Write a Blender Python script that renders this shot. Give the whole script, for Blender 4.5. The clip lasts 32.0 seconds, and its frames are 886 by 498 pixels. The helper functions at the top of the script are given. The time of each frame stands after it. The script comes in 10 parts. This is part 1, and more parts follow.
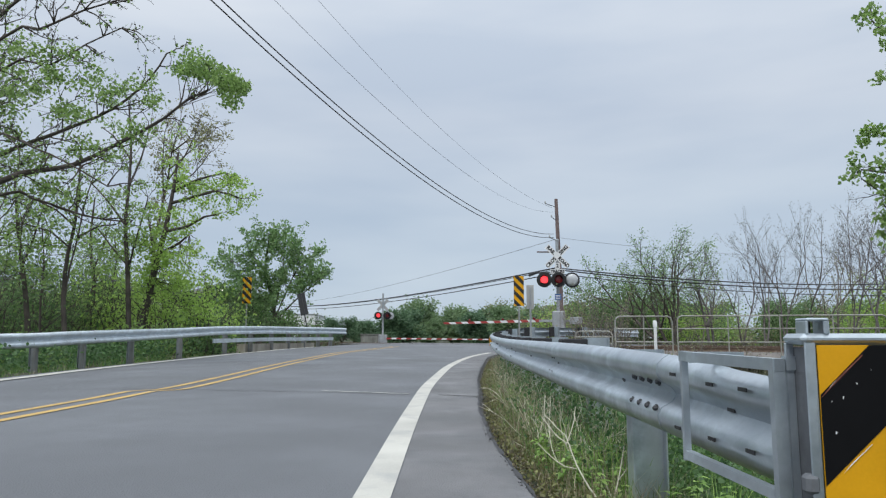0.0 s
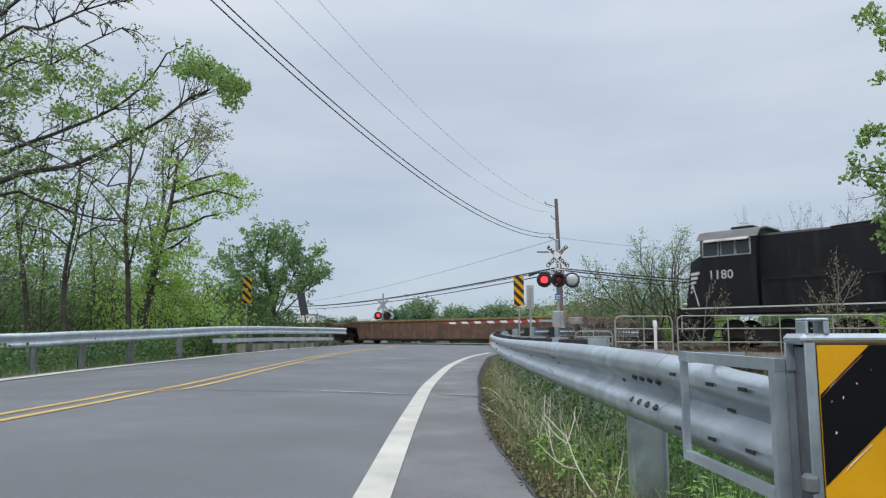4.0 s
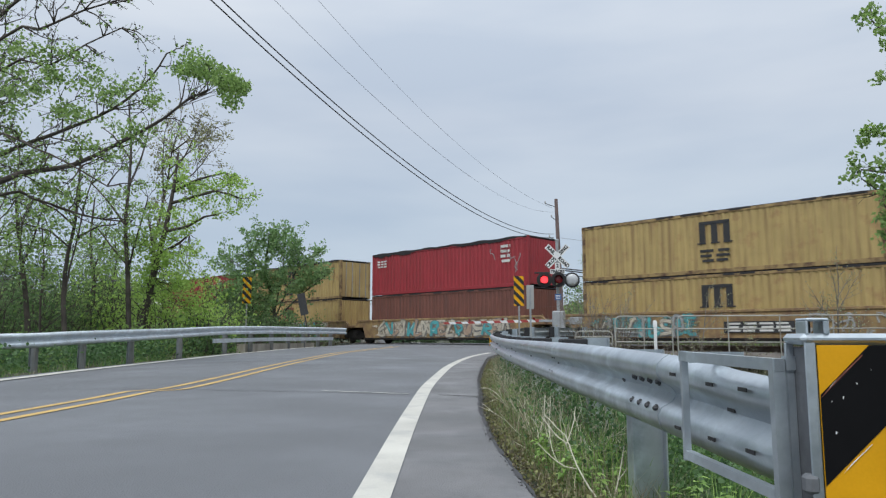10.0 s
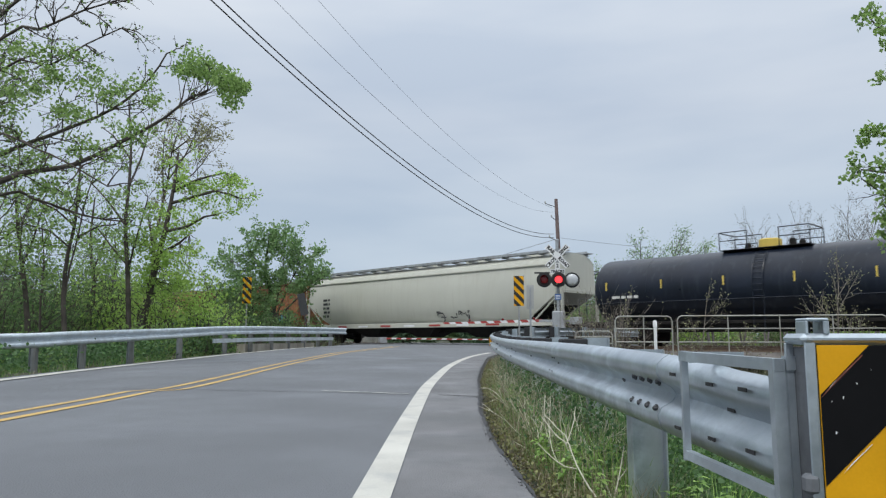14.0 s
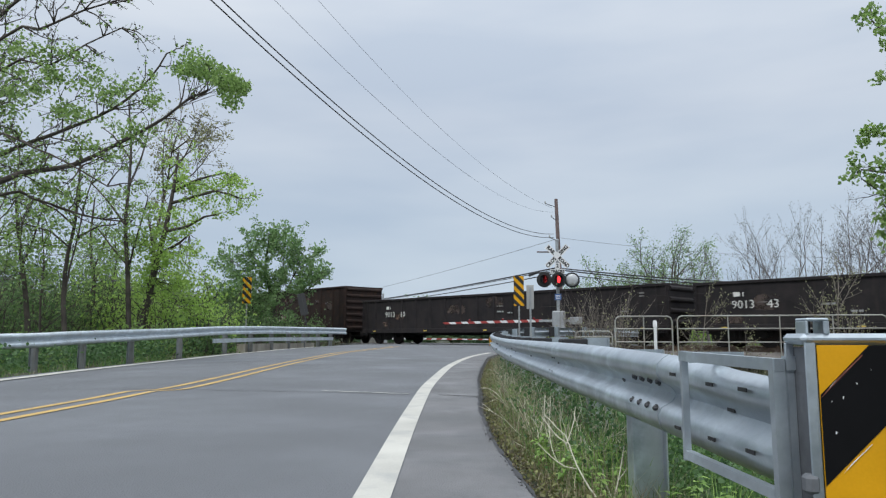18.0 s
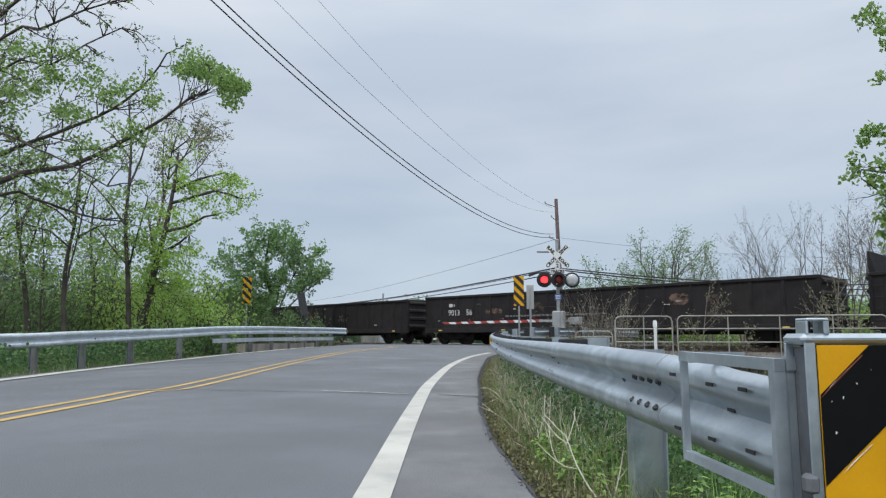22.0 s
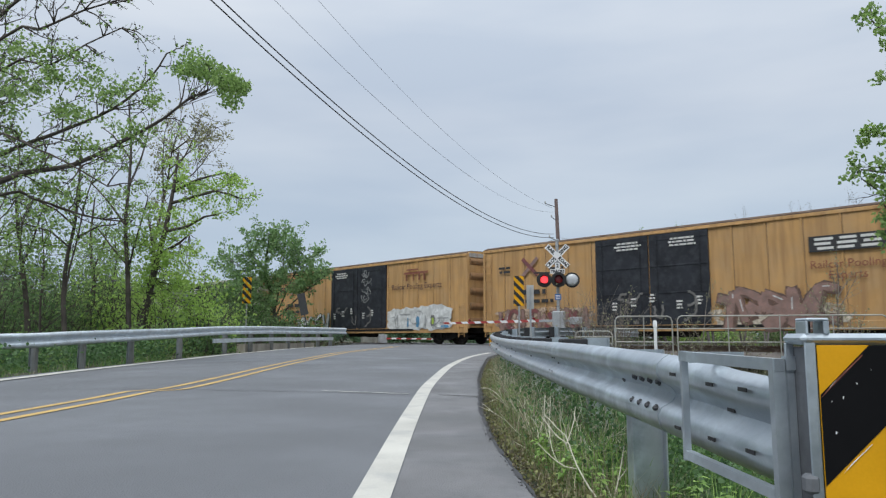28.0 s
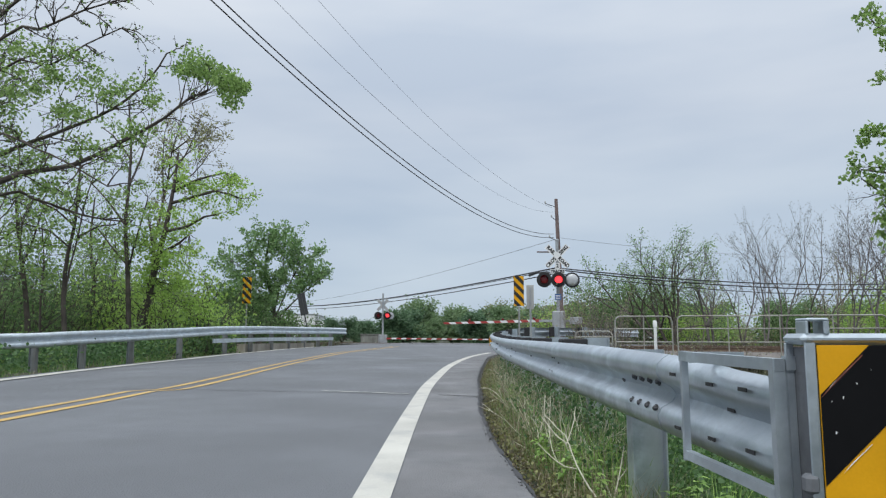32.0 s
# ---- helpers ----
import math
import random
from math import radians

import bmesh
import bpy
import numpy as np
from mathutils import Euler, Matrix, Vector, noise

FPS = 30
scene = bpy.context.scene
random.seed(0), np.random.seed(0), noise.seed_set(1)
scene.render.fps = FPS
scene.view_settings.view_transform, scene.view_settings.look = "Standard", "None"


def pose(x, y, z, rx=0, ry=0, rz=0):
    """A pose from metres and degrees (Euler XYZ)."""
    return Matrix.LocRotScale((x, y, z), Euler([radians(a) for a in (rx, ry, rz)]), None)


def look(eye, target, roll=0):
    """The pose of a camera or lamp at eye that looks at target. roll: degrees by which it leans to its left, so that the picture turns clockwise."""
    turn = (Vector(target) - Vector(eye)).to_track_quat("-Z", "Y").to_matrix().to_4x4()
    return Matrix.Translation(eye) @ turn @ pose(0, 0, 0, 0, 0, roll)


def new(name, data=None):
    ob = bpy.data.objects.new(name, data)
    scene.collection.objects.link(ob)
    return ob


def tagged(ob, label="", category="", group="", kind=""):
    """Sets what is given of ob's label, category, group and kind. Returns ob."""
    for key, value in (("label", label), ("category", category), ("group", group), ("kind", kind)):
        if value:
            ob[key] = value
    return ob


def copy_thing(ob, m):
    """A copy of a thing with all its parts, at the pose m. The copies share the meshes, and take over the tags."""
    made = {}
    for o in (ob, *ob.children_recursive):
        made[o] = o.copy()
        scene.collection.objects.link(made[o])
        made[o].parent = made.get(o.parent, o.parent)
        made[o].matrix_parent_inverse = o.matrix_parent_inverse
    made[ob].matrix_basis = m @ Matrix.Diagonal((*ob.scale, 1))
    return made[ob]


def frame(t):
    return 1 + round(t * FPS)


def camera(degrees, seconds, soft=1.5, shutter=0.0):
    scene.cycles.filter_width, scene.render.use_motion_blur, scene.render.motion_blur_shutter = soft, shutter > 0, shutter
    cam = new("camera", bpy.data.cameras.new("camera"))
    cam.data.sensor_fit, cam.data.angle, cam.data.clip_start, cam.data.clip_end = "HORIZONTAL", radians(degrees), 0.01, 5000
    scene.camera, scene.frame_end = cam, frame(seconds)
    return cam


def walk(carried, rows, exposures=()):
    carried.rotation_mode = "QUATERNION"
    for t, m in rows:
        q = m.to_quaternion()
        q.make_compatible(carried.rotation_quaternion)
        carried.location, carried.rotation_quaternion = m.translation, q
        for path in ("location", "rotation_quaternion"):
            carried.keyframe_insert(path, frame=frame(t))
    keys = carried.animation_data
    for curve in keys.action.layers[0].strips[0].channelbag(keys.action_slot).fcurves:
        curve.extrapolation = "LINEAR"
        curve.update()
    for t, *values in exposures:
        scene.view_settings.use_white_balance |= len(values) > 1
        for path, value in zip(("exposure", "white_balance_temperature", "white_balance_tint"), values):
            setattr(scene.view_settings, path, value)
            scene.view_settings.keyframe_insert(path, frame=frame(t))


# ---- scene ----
cam = camera(64.19, 32.0, soft=1.25, shutter=0.08)
EYE = 0.68
walk(cam, [(0.0, pose(0, 0, EYE, 97.137, 0, 0)), (32.0, pose(0, 0, EYE, 97.137, 0, 0))])
scene.view_settings.exposure = 0.0

# ---------------------------------------------------------------- light
SUN_EL, SUN_AZ = 52.0, 200.0


def make_world():
    w = bpy.data.worlds.new("overcast_sky")
    w.use_nodes = True
    nt = w.node_tree
    nt.nodes.clear()
    N = nt.nodes.new
    out, bg = N("ShaderNodeOutputWorld"), N("ShaderNodeBackground")
    sky = N("ShaderNodeTexSky")
    sky.sky_type = 'NISHITA'
    sky.sun_disc = False
    sky.sun_elevation, sky.sun_rotation = radians(SUN_EL), radians(SUN_AZ)
    skyk = N("ShaderNodeVectorMath")
    skyk.operation = 'SCALE'
    skyk.inputs["Scale"].default_value = 0.09
    nt.links.new(sky.outputs[0], skyk.inputs[0])
    tc, sep = N("ShaderNodeTexCoord"), N("ShaderNodeSeparateXYZ")
    nt.links.new(tc.outputs["Generated"], sep.inputs[0])
    grad = N("ShaderNodeValToRGB")
    cr = grad.color_ramp
    cr.elements[0].position, cr.elements[0].color = 0.0, (0.506, 0.596, 0.693, 1)
    cr.elements[1].position, cr.elements[1].color = 1.0, (1.639, 1.756, 1.869, 1)
    for p, c in ((0.06, (0.506, 0.606, 0.719, 1)), (0.16, (0.512, 0.606, 0.719, 1)), (0.30, (0.568, 0.645, 0.752, 1)), (0.45, (0.668, 0.742, 0.840, 1)), (0.6, (1.214, 1.306, 1.407, 1))):
        e = cr.elements.new(p)
        e.color = c
    nt.links.new(sep.outputs["Z"], grad.inputs[0])
    # layered cloud bands, flattened towards the horizon
    mp = N("ShaderNodeMapping")
    mp.inputs["Scale"].default_value = (1.5, 1.5, 6.5)
    mp.inputs["Rotation"].default_value = (0.0, radians(9), radians(20))
    nt.links.new(tc.outputs["Generated"], mp.inputs[0])
    n1 = N("ShaderNodeTexNoise")
    n1.inputs["Scale"].default_value, n1.inputs["Detail"].default_value, n1.inputs["Roughness"].default_value = 1.5, 4.0, 0.45
    nt.links.new(mp.outputs[0], n1.inputs["Vector"])
    ramp = N("ShaderNodeValToRGB")
    ramp.color_ramp.elements[0].position, ramp.color_ramp.elements[0].color = 0.36, (0.90, 0.925, 0.96, 1)
    ramp.color_ramp.elements[1].position, ramp.color_ramp.elements[1].color = 0.66, (1.13, 1.10, 1.07, 1)
    nt.links.new(n1.outputs[0], ramp.inputs[0])
    mul = N("ShaderNodeVectorMath")
    mul.operation = 'MULTIPLY'
    nt.links.new(grad.outputs[0], mul.inputs[0])
    nt.links.new(ramp.outputs[0], mul.inputs[1])
    mix = N("ShaderNodeMix")
    mix.data_type = 'RGBA'
    mix.inputs["Factor"].default_value = 0.93
    nt.links.new(skyk.outputs[0], mix.inputs["A"])
    nt.links.new(mul.outputs[0], mix.inputs["B"])
    nt.links.new(mix.outputs["Result"], bg.inputs[0])
    bg.inputs[1].default_value = 1.0
    nt.links.new(bg.outputs[0], out.inputs[0])
    scene.world = w


make_world()
sun_data = bpy.data.lights.new("sun", 'SUN')
sun_data.energy, sun_data.angle, sun_data.color = 1.4, radians(14), (0.98, 0.965, 0.92)
sun = new("sun", sun_data)
sun_dir = Vector((math.sin(radians(SUN_AZ)) * math.cos(radians(SUN_EL)), math.cos(radians(SUN_AZ)) * math.cos(radians(SUN_EL)), math.sin(radians(SUN_EL))))
sun.matrix_world = look(sun_dir * 100, (0, 0, 0))


# ---------------------------------------------------------------- materials
def surf(name, col, rough=0.7, metal=0.0, var=0.2, scale=2.0, fine=40.0, bump=0.15, second=None, amount=0.5, soft_edge=0.12, streak=0.0, stain=None, stain_amount=0.42, island=0.0, rnd=0.0, coat=0.0, detail=5.0, spec=0.5):
    """Two-scale weathered surface. second: colour that breaks through in patches; stain: colour of vertical streaks."""
    m = bpy.data.materials.new(name)
    m.use_nodes = True
    nt = m.node_tree
    N, L = nt.nodes.new, nt.links.new
    b = nt.nodes["Principled BSDF"]
    b.inputs["Roughness"].default_value, b.inputs["Metallic"].default_value = rough, metal
    b.inputs["Coat Weight"].default_value, b.inputs["Specular IOR Level"].default_value = coat, spec
    tc = N("ShaderNodeTexCoord")
    big, small = N("ShaderNodeTexNoise"), N("ShaderNodeTexNoise")
    big.inputs["Scale"].default_value, big.inputs["Detail"].default_value = scale, detail
    small.inputs["Scale"].default_value, small.inputs["Detail"].default_value = fine, 3.0
    L(tc.outputs["Object"], big.inputs["Vector"])
    L(tc.outputs["Object"], small.inputs["Vector"])

    def mixc(fac, a, bb, mode='MIX'):
        x = N("ShaderNodeMix")
        x.data_type, x.blend_type = 'RGBA', mode
        for key, val in (("Factor", fac), ("A", a), ("B", bb)):
            if isinstance(val, (int, float)):
                x.inputs[key].default_value = val
            elif isinstance(val, tuple):
                x.inputs[key].default_value = (*val, 1)
            else:
                L(val, x.inputs[key])
        return x.outputs["Result"]

    def ramp(src, lo, hi, a=(0, 0, 0), c=(1, 1, 1)):
        r = N("ShaderNodeValToRGB")
        r.color_ramp.elements[0].position, r.color_ramp.elements[0].color = lo, (*a, 1)
        r.color_ramp.elements[1].position, r.color_ramp.elements[1].color = hi, (*c, 1)
        L(src, r.inputs[0])
        return r.outputs[0]
    lo, hi = tuple(c * (1 - var) for c in col), tuple(min(1, c * (1 + var)) for c in col)
    colour = mixc(ramp(big.outputs[0], 0.3, 0.7), lo, hi)
    colour = mixc(1.0, colour, ramp(small.outputs[0], 0.25, 0.75, (1 - var * 0.7,) * 3, (1.0,) * 3), 'MULTIPLY')
    if second:
        pn = N("ShaderNodeTexNoise")
        pn.inputs["Scale"].default_value, pn.inputs["Detail"].default_value, pn.inputs["Roughness"].default_value = scale * 1.7, 7.0, 0.62
        L(tc.outputs["Object"], pn.inputs["Vector"])
        colour = mixc(ramp(pn.outputs[0], 1 - amount - soft_edge, 1 - amount + soft_edge), colour, second)
    if stain:
        mp = N("ShaderNodeMapping")
        mp.inputs["Scale"].default_value = (3.0, 3.0, 0.22)
        L(tc.outputs["Object"], mp.inputs[0])
        sn = N("ShaderNodeTexNoise")
        sn.inputs["Scale"].default_value, sn.inputs["Detail"].default_value = 1.6, 5.0
        L(mp.outputs[0], sn.inputs["Vector"])
        colour = mixc(ramp(sn.outputs[0], 1 - stain_amount - 0.1, 1 - stain_amount + 0.16), colour, stain)
    if island or rnd:
        g = N("ShaderNodeNewGeometry") if island else N("ShaderNodeObjectInfo")
        k = island or rnd
        colour = mixc(1.0, colour, ramp(g.outputs["Random Per Island" if island else "Random"], 0.0, 1.0, (1 - k,) * 3, (1 + k * 0.4, 1 + k * 0.4, 1 + k * 0.4)), 'MULTIPLY')
    L(colour, b.inputs["Base Color"])
    if bump:
        bp = N("ShaderNodeBump")
        bp.inputs["Strength"].default_value, bp.inputs["Distance"].default_value = bump, 0.02
        L(small.outputs[0], bp.inputs["Height"])
        L(bp.outputs[0], b.inputs["Normal"])
    rr = N("ShaderNodeMapRange")
    rr.inputs["To Min"].default_value, rr.inputs["To Max"].default_value = max(0.03, rough - 0.12), min(1, rough + 0.12)
    L(big.outputs[0], rr.inputs[0])
    L(rr.outputs[0], b.inputs["Roughness"])
    return m


def leaf_surf(name, col, col2, trans=0.35):
    m = bpy.data.materials.new(name)
    m.use_nodes = True
    nt = m.node_tree
    nt.nodes.clear()
    N, L = nt.nodes.new, nt.links.new
    out, d, t, mx, a = N("ShaderNodeOutputMaterial"), N("ShaderNodeBsdfPrincipled"), N("ShaderNodeBsdfTranslucent"), N("ShaderNodeMixShader"), N("ShaderNodeValToRGB")
    g = N("ShaderNodeNewGeometry")
    a.color_ramp.elements[0].color, a.color_ramp.elements[1].color = (*col, 1), (*col2, 1)
    L(g.outputs["Random Per Island"], a.inputs[0])
    L(a.outputs[0], d.inputs["Base Color"])
    L(a.outputs[0], t.inputs[0])
    d.inputs["Roughness"].default_value = 0.55
    mx.inputs[0].default_value = trans
    L(d.outputs[0], mx.inputs[1])
    L(t.outputs[0], mx.inputs[2])
    L(mx.outputs[0], out.inputs[0])
    return m


def glow_surf(name, col, power):
    m = bpy.data.materials.new(name)
    m.use_nodes = True
    b = m.node_tree.nodes["Principled BSDF"]
    b.inputs["Base Color"].default_value = (*col, 1)
    b.inputs["Emission Color"].default_value, b.inputs["Emission Strength"].default_value = (*col, 1), power
    return m


ASPHALT = surf("worn_asphalt", (0.168, 0.178, 0.194), 0.85, var=0.26, scale=0.45, fine=110, bump=0.7, second=(0.130, 0.137, 0.150), amount=0.42, soft_edge=0.16, detail=8.0)
SHOULDER = surf("shoulder_asphalt", (0.205, 0.206, 0.214), 0.88, var=0.32, scale=0.9, fine=120, bump=0.7, second=(0.135, 0.14, 0.15), amount=0.4, soft_edge=0.15)
TAR = surf("tar_joint", (0.03, 0.03, 0.033), 0.6, var=0.2, fine=30)
WHITE_PAINT = surf("road_white_paint", (0.52, 0.51, 0.465), 0.75, var=0.14, scale=1.5, fine=90, second=(0.36, 0.36, 0.35), amount=0.40, soft_edge=0.1)
YELLOW_PAINT = surf("road_yellow_paint", (0.52, 0.345, 0.115), 0.75, var=0.14, scale=1.5, fine=60, second=(0.27, 0.22, 0.16), amount=0.38, soft_edge=0.08)
SOIL = surf("weedy_soil", (0.06, 0.055, 0.036), 0.95, var=0.4, scale=0.8, fine=14, bump=0.5, second=(0.04, 0.055, 0.02), amount=0.5)
BALLAST = surf("track_ballast", (0.17, 0.155, 0.14), 0.95, var=0.4, scale=1.2, fine=18, bump=0.8)
STONES = surf("ballast_stone", (0.19, 0.175, 0.16), 0.9, var=0.25, island=0.5)
STEEL = surf("galvanised_steel", (0.54, 0.60, 0.65), 0.34, metal=0.72, var=0.2, scale=4, fine=34, bump=0.07, second=(0.35, 0.40, 0.445), amount=0.45, soft_edge=0.12, stain=(0.42, 0.46, 0.50), stain_amount=0.42)
# brighter copy of STEEL for the left rail, sky light put into the colour
STEEL_SKYLIT = surf("skylit_galvanised_steel", (0.64, 0.71, 0.765), 0.36, metal=0.45, var=0.16, scale=3, fine=30, bump=0.05, second=(0.46, 0.51, 0.55), amount=0.42, soft_edge=0.16, stain=(0.5, 0.54, 0.57), stain_amount=0.4)
STEEL_OLD = surf("dull_galvanised_steel", (0.40, 0.42, 0.44), 0.6, metal=0.55, var=0.2, scale=3, fine=26, bump=0.08, stain=(0.22, 0.2, 0.18), stain_amount=0.38)
POST_OLD = surf("weathered_post_steel", (0.23, 0.25, 0.265), 0.6, metal=0.35, var=0.25, scale=3, fine=26, bump=0.08, stain=(0.16, 0.15, 0.13), stain_amount=0.4)
BLOCK_DARK = surf("dark_spacer_composite", (0.035, 0.036, 0.040), 0.75, var=0.25, scale=4, spec=0.3)
BOLT = surf("bolt_steel", (0.075, 0.078, 0.085), 0.6, metal=0.3)
RAIL = surf("rail_steel", (0.16, 0.11, 0.08), 0.6, metal=0.3, var=0.25, fine=30)
RAIL_TOP = surf("polished_rail_head", (0.5, 0.5, 0.5), 0.3, metal=1.0, var=0.1)
TIE = surf("creosoted_timber", (0.07, 0.055, 0.045), 0.9, var=0.3, fine=30, rnd=0.4)
CONCRETE = surf("weathered_concrete", (0.42, 0.39, 0.33), 0.9, var=0.18, scale=2, fine=40, bump=0.3, stain=(0.2, 0.18, 0.15))
POLE_WOOD = surf("utility_pole_wood", (0.18, 0.135, 0.13), 0.9, var=0.25, scale=2, fine=25, bump=0.3, stain=(0.12, 0.08, 0.07))
BLACK_CABLE = surf("black_cable", (0.02, 0.02, 0.022), 0.6, bump=0)
GREY_WIRE = surf("aluminium_wire", (0.26, 0.28, 0.32), 0.5, metal=0.3, bump=0)
SIGN_WHITE = surf("sign_white_sheeting", (0.74, 0.75, 0.76), 0.5, var=0.06)
SIGN_BLACK = surf("sign_black_vinyl", (0.015, 0.015, 0.017), 0.45, var=0.2)
SIGN_YELLOW = surf("sign_yellow_sheeting", (0.70, 0.345, 0.005), 0.45, spec=0.3, var=0.08, scale=5, fine=120, bump=0.03)
PLATE_SHADED = surf("shaded_grey_plate", (0.16, 0.17, 0.185), 0.7, metal=0.2, var=0.25, scale=4, stain=(0.1, 0.1, 0.1))
PANEL_BLACK = surf("panel_black_vinyl", (0.006, 0.006, 0.007), 0.6, var=0.2, bump=0.02, spec=0.15)
PANEL_BLACK.node_tree.nodes["Principled BSDF"].inputs["Specular IOR Level"].default_value = 0.12
SIGN_DARK = surf("sign_back_tarnished", (0.055, 0.057, 0.062), 0.75, var=0.2, spec=0.3)
SIGN_BACK = surf("sign_back_aluminium", (0.42, 0.43, 0.43), 0.6, metal=0.2, var=0.12)
CABINET = surf("weathered_cabinet_grey", (0.24, 0.24, 0.215), 0.75, var=0.3, scale=2, stain=(0.13, 0.12, 0.1))
BLUE = surf("blue_enamel", (0.06, 0.13, 0.32), 0.5)
LAMP_BLACK = surf("lamp_black_enamel", (0.014, 0.014, 0.015), 0.5, var=0.2)
LAMP_BACK = surf("lamp_aluminium_back", (0.5, 0.52, 0.54), 0.4, metal=0.3)
RED_DIM = surf("unlit_red_lens", (0.16, 0.012, 0.014), 0.25, var=0.15)
RED_GLOW = glow_surf("lit_red_lens", (1.0, 0.05, 0.06), 1.6)
RED_SHEET = surf("red_reflective_sheeting", (0.36, 0.05, 0.045), 0.5, var=0.1)
PIPE = surf("painted_pipe", (0.36, 0.36, 0.33), 0.55, metal=0.2, var=0.2, fine=30, second=(0.2, 0.13, 0.09), amount=0.36)
BARK = surf("tree_bark", (0.085, 0.072, 0.062), 0.95, var=0.35, scale=3, fine=20, bump=0.6)
BARK_GREY = surf("grey_twig_bark", (0.15, 0.135, 0.13), 0.95, var=0.3, scale=3, fine=20)
LEAF_MAPLE = leaf_surf("spring_leaf_mid", (0.16, 0.265, 0.08), (0.33, 0.48, 0.155), 0.58)
LEAF_COOL = leaf_surf("cool_green_leaf", (0.14, 0.25, 0.105), (0.29, 0.44, 0.18), 0.55)
BUD = leaf_surf("dark_opening_bud", (0.045, 0.045, 0.045), (0.12, 0.13, 0.085), 0.2)
WEED = leaf_surf("bright_weed_leaf", (0.18, 0.33, 0.07), (0.40, 0.58, 0.16), 0.45)
# weed green darkened to stand for the shade among the leaves
WEED_SHADED = leaf_surf("shaded_weed_leaf", (0.04, 0.095, 0.035), (0.13, 0.25, 0.085), 0.35)
MOSS = leaf_surf("mossy_litter", (0.10, 0.10, 0.04), (0.26, 0.27, 0.10), 0.2)
LEAF_LIGHT = leaf_surf("spring_leaf_light", (0.25, 0.41, 0.085), (0.45, 0.63, 0.17), 0.6)
LEAF_DARK = leaf_surf("leaf_dark", (0.07, 0.135, 0.05), (0.18, 0.29, 0.105), 0.5)
# far leaf green greyed a little, distance haze put into the colour
LEAF_FAR_HAZED = leaf_surf("leaf_far_hazed", (0.14, 0.22, 0.11), (0.24, 0.35, 0.17), 0.5)
LEAF_FAR_OLIVE = leaf_surf("leaf_far_olive", (0.18, 0.21, 0.11), (0.28, 0.31, 0.16), 0.5)
LEAF_FAR_DARK = leaf_surf("leaf_far_dark", (0.08, 0.15, 0.085), (0.15, 0.25, 0.13), 0.45)
LEAF_BUFF = leaf_surf("leaf_bud_buff", (0.2, 0.19, 0.12), (0.34, 0.36, 0.18), 0.4)
GRASS = leaf_surf("grass_blade", (0.06, 0.13, 0.035), (0.24, 0.40, 0.11), 0.4)
LITTER = leaf_surf("brown_litter", (0.05, 0.042, 0.025), (0.24, 0.20, 0.12), 0.15)
ASPHALT_EDGE = surf("broken_asphalt_edge", (0.105, 0.104, 0.10), 0.9, var=0.45, scale=6, fine=60, bump=0.8)
GRASS_DULL = leaf_surf("dull_trackside_grass", (0.05, 0.06, 0.03), (0.15, 0.16, 0.08), 0.35)
STALK = surf("bleached_stalk", (0.68, 0.65, 0.52), 0.9, var=0.3)
STRAW = leaf_surf("dead_straw", (0.16, 0.12, 0.075), (0.50, 0.45, 0.31), 0.3)

# freight car paints
NS_BLACK = surf("locomotive_black", (0.010, 0.010, 0.013), 0.6, var=0.3, scale=1.2, fine=20, stain=(0.026, 0.024, 0.022), stain_amount=0.36, bump=0.04, spec=0.25)
LOCO_WHITE = surf("locomotive_white", (0.56, 0.555, 0.52), 0.5, var=0.1)
GLASS = surf("cab_glass", (0.03, 0.035, 0.04), 0.08, var=0.1, bump=0)
UNDER = surf("grimy_underframe", (0.021, 0.019, 0.018), 0.85, var=0.4, scale=3, spec=0.25)
WHEEL = surf("wheel_steel", (0.028, 0.022, 0.020), 0.65, metal=0.2, var=0.3)
WELL_BROWN = surf("rusty_brown_well", (0.12, 0.066, 0.045), 0.8, var=0.3, scale=1.5, second=(0.17, 0.1, 0.065), amount=0.45, stain=(0.07, 0.04, 0.03))
WELL_YELLOW = surf("faded_yellow_well", (0.33, 0.225, 0.10), 0.78, var=0.2, scale=1.5, second=(0.17, 0.10, 0.06), amount=0.46, stain=(0.2, 0.12, 0.07))
RUST_EDGE = surf("yellowed_top_chord", (0.26, 0.17, 0.06), 0.8, var=0.3, scale=2, second=(0.12, 0.08, 0.05), amount=0.45)
BOX_BROWN = surf("boxcar_brown", (0.135, 0.045, 0.037), 0.7, var=0.22, scale=0.8, stain=(0.065, 0.028, 0.026), stain_amount=0.45, second=(0.19, 0.085, 0.07), amount=0.4, soft_edge=0.2)
BOX_YELLOW = surf("boxcar_yellow", (0.51, 0.295, 0.11), 0.65, var=0.14, scale=0.7, stain=(0.33, 0.185, 0.075), stain_amount=0.45, second=(0.42, 0.275, 0.14), amount=0.40, soft_edge=0.2)
BOX_YELLOW_OLD = surf("weathered_boxcar_yellow", (0.48, 0.315, 0.10), 0.7, var=0.14, scale=0.8, stain=(0.31, 0.2, 0.08), stain_amount=0.42, second=(0.42, 0.31, 0.15), amount=0.4)
# grime of the car ends, with the end's shade also put into the yellow
END_YELLOW = surf("grimy_shaded_boxcar_end", (0.33, 0.185, 0.085), 0.75, var=0.2, scale=1.2, stain=(0.2, 0.12, 0.06), stain_amount=0.42, second=(0.25, 0.17, 0.09), amount=0.4)
HEADLIGHT = glow_surf("lit_headlight", (1.0, 0.93, 0.8), 0.9)
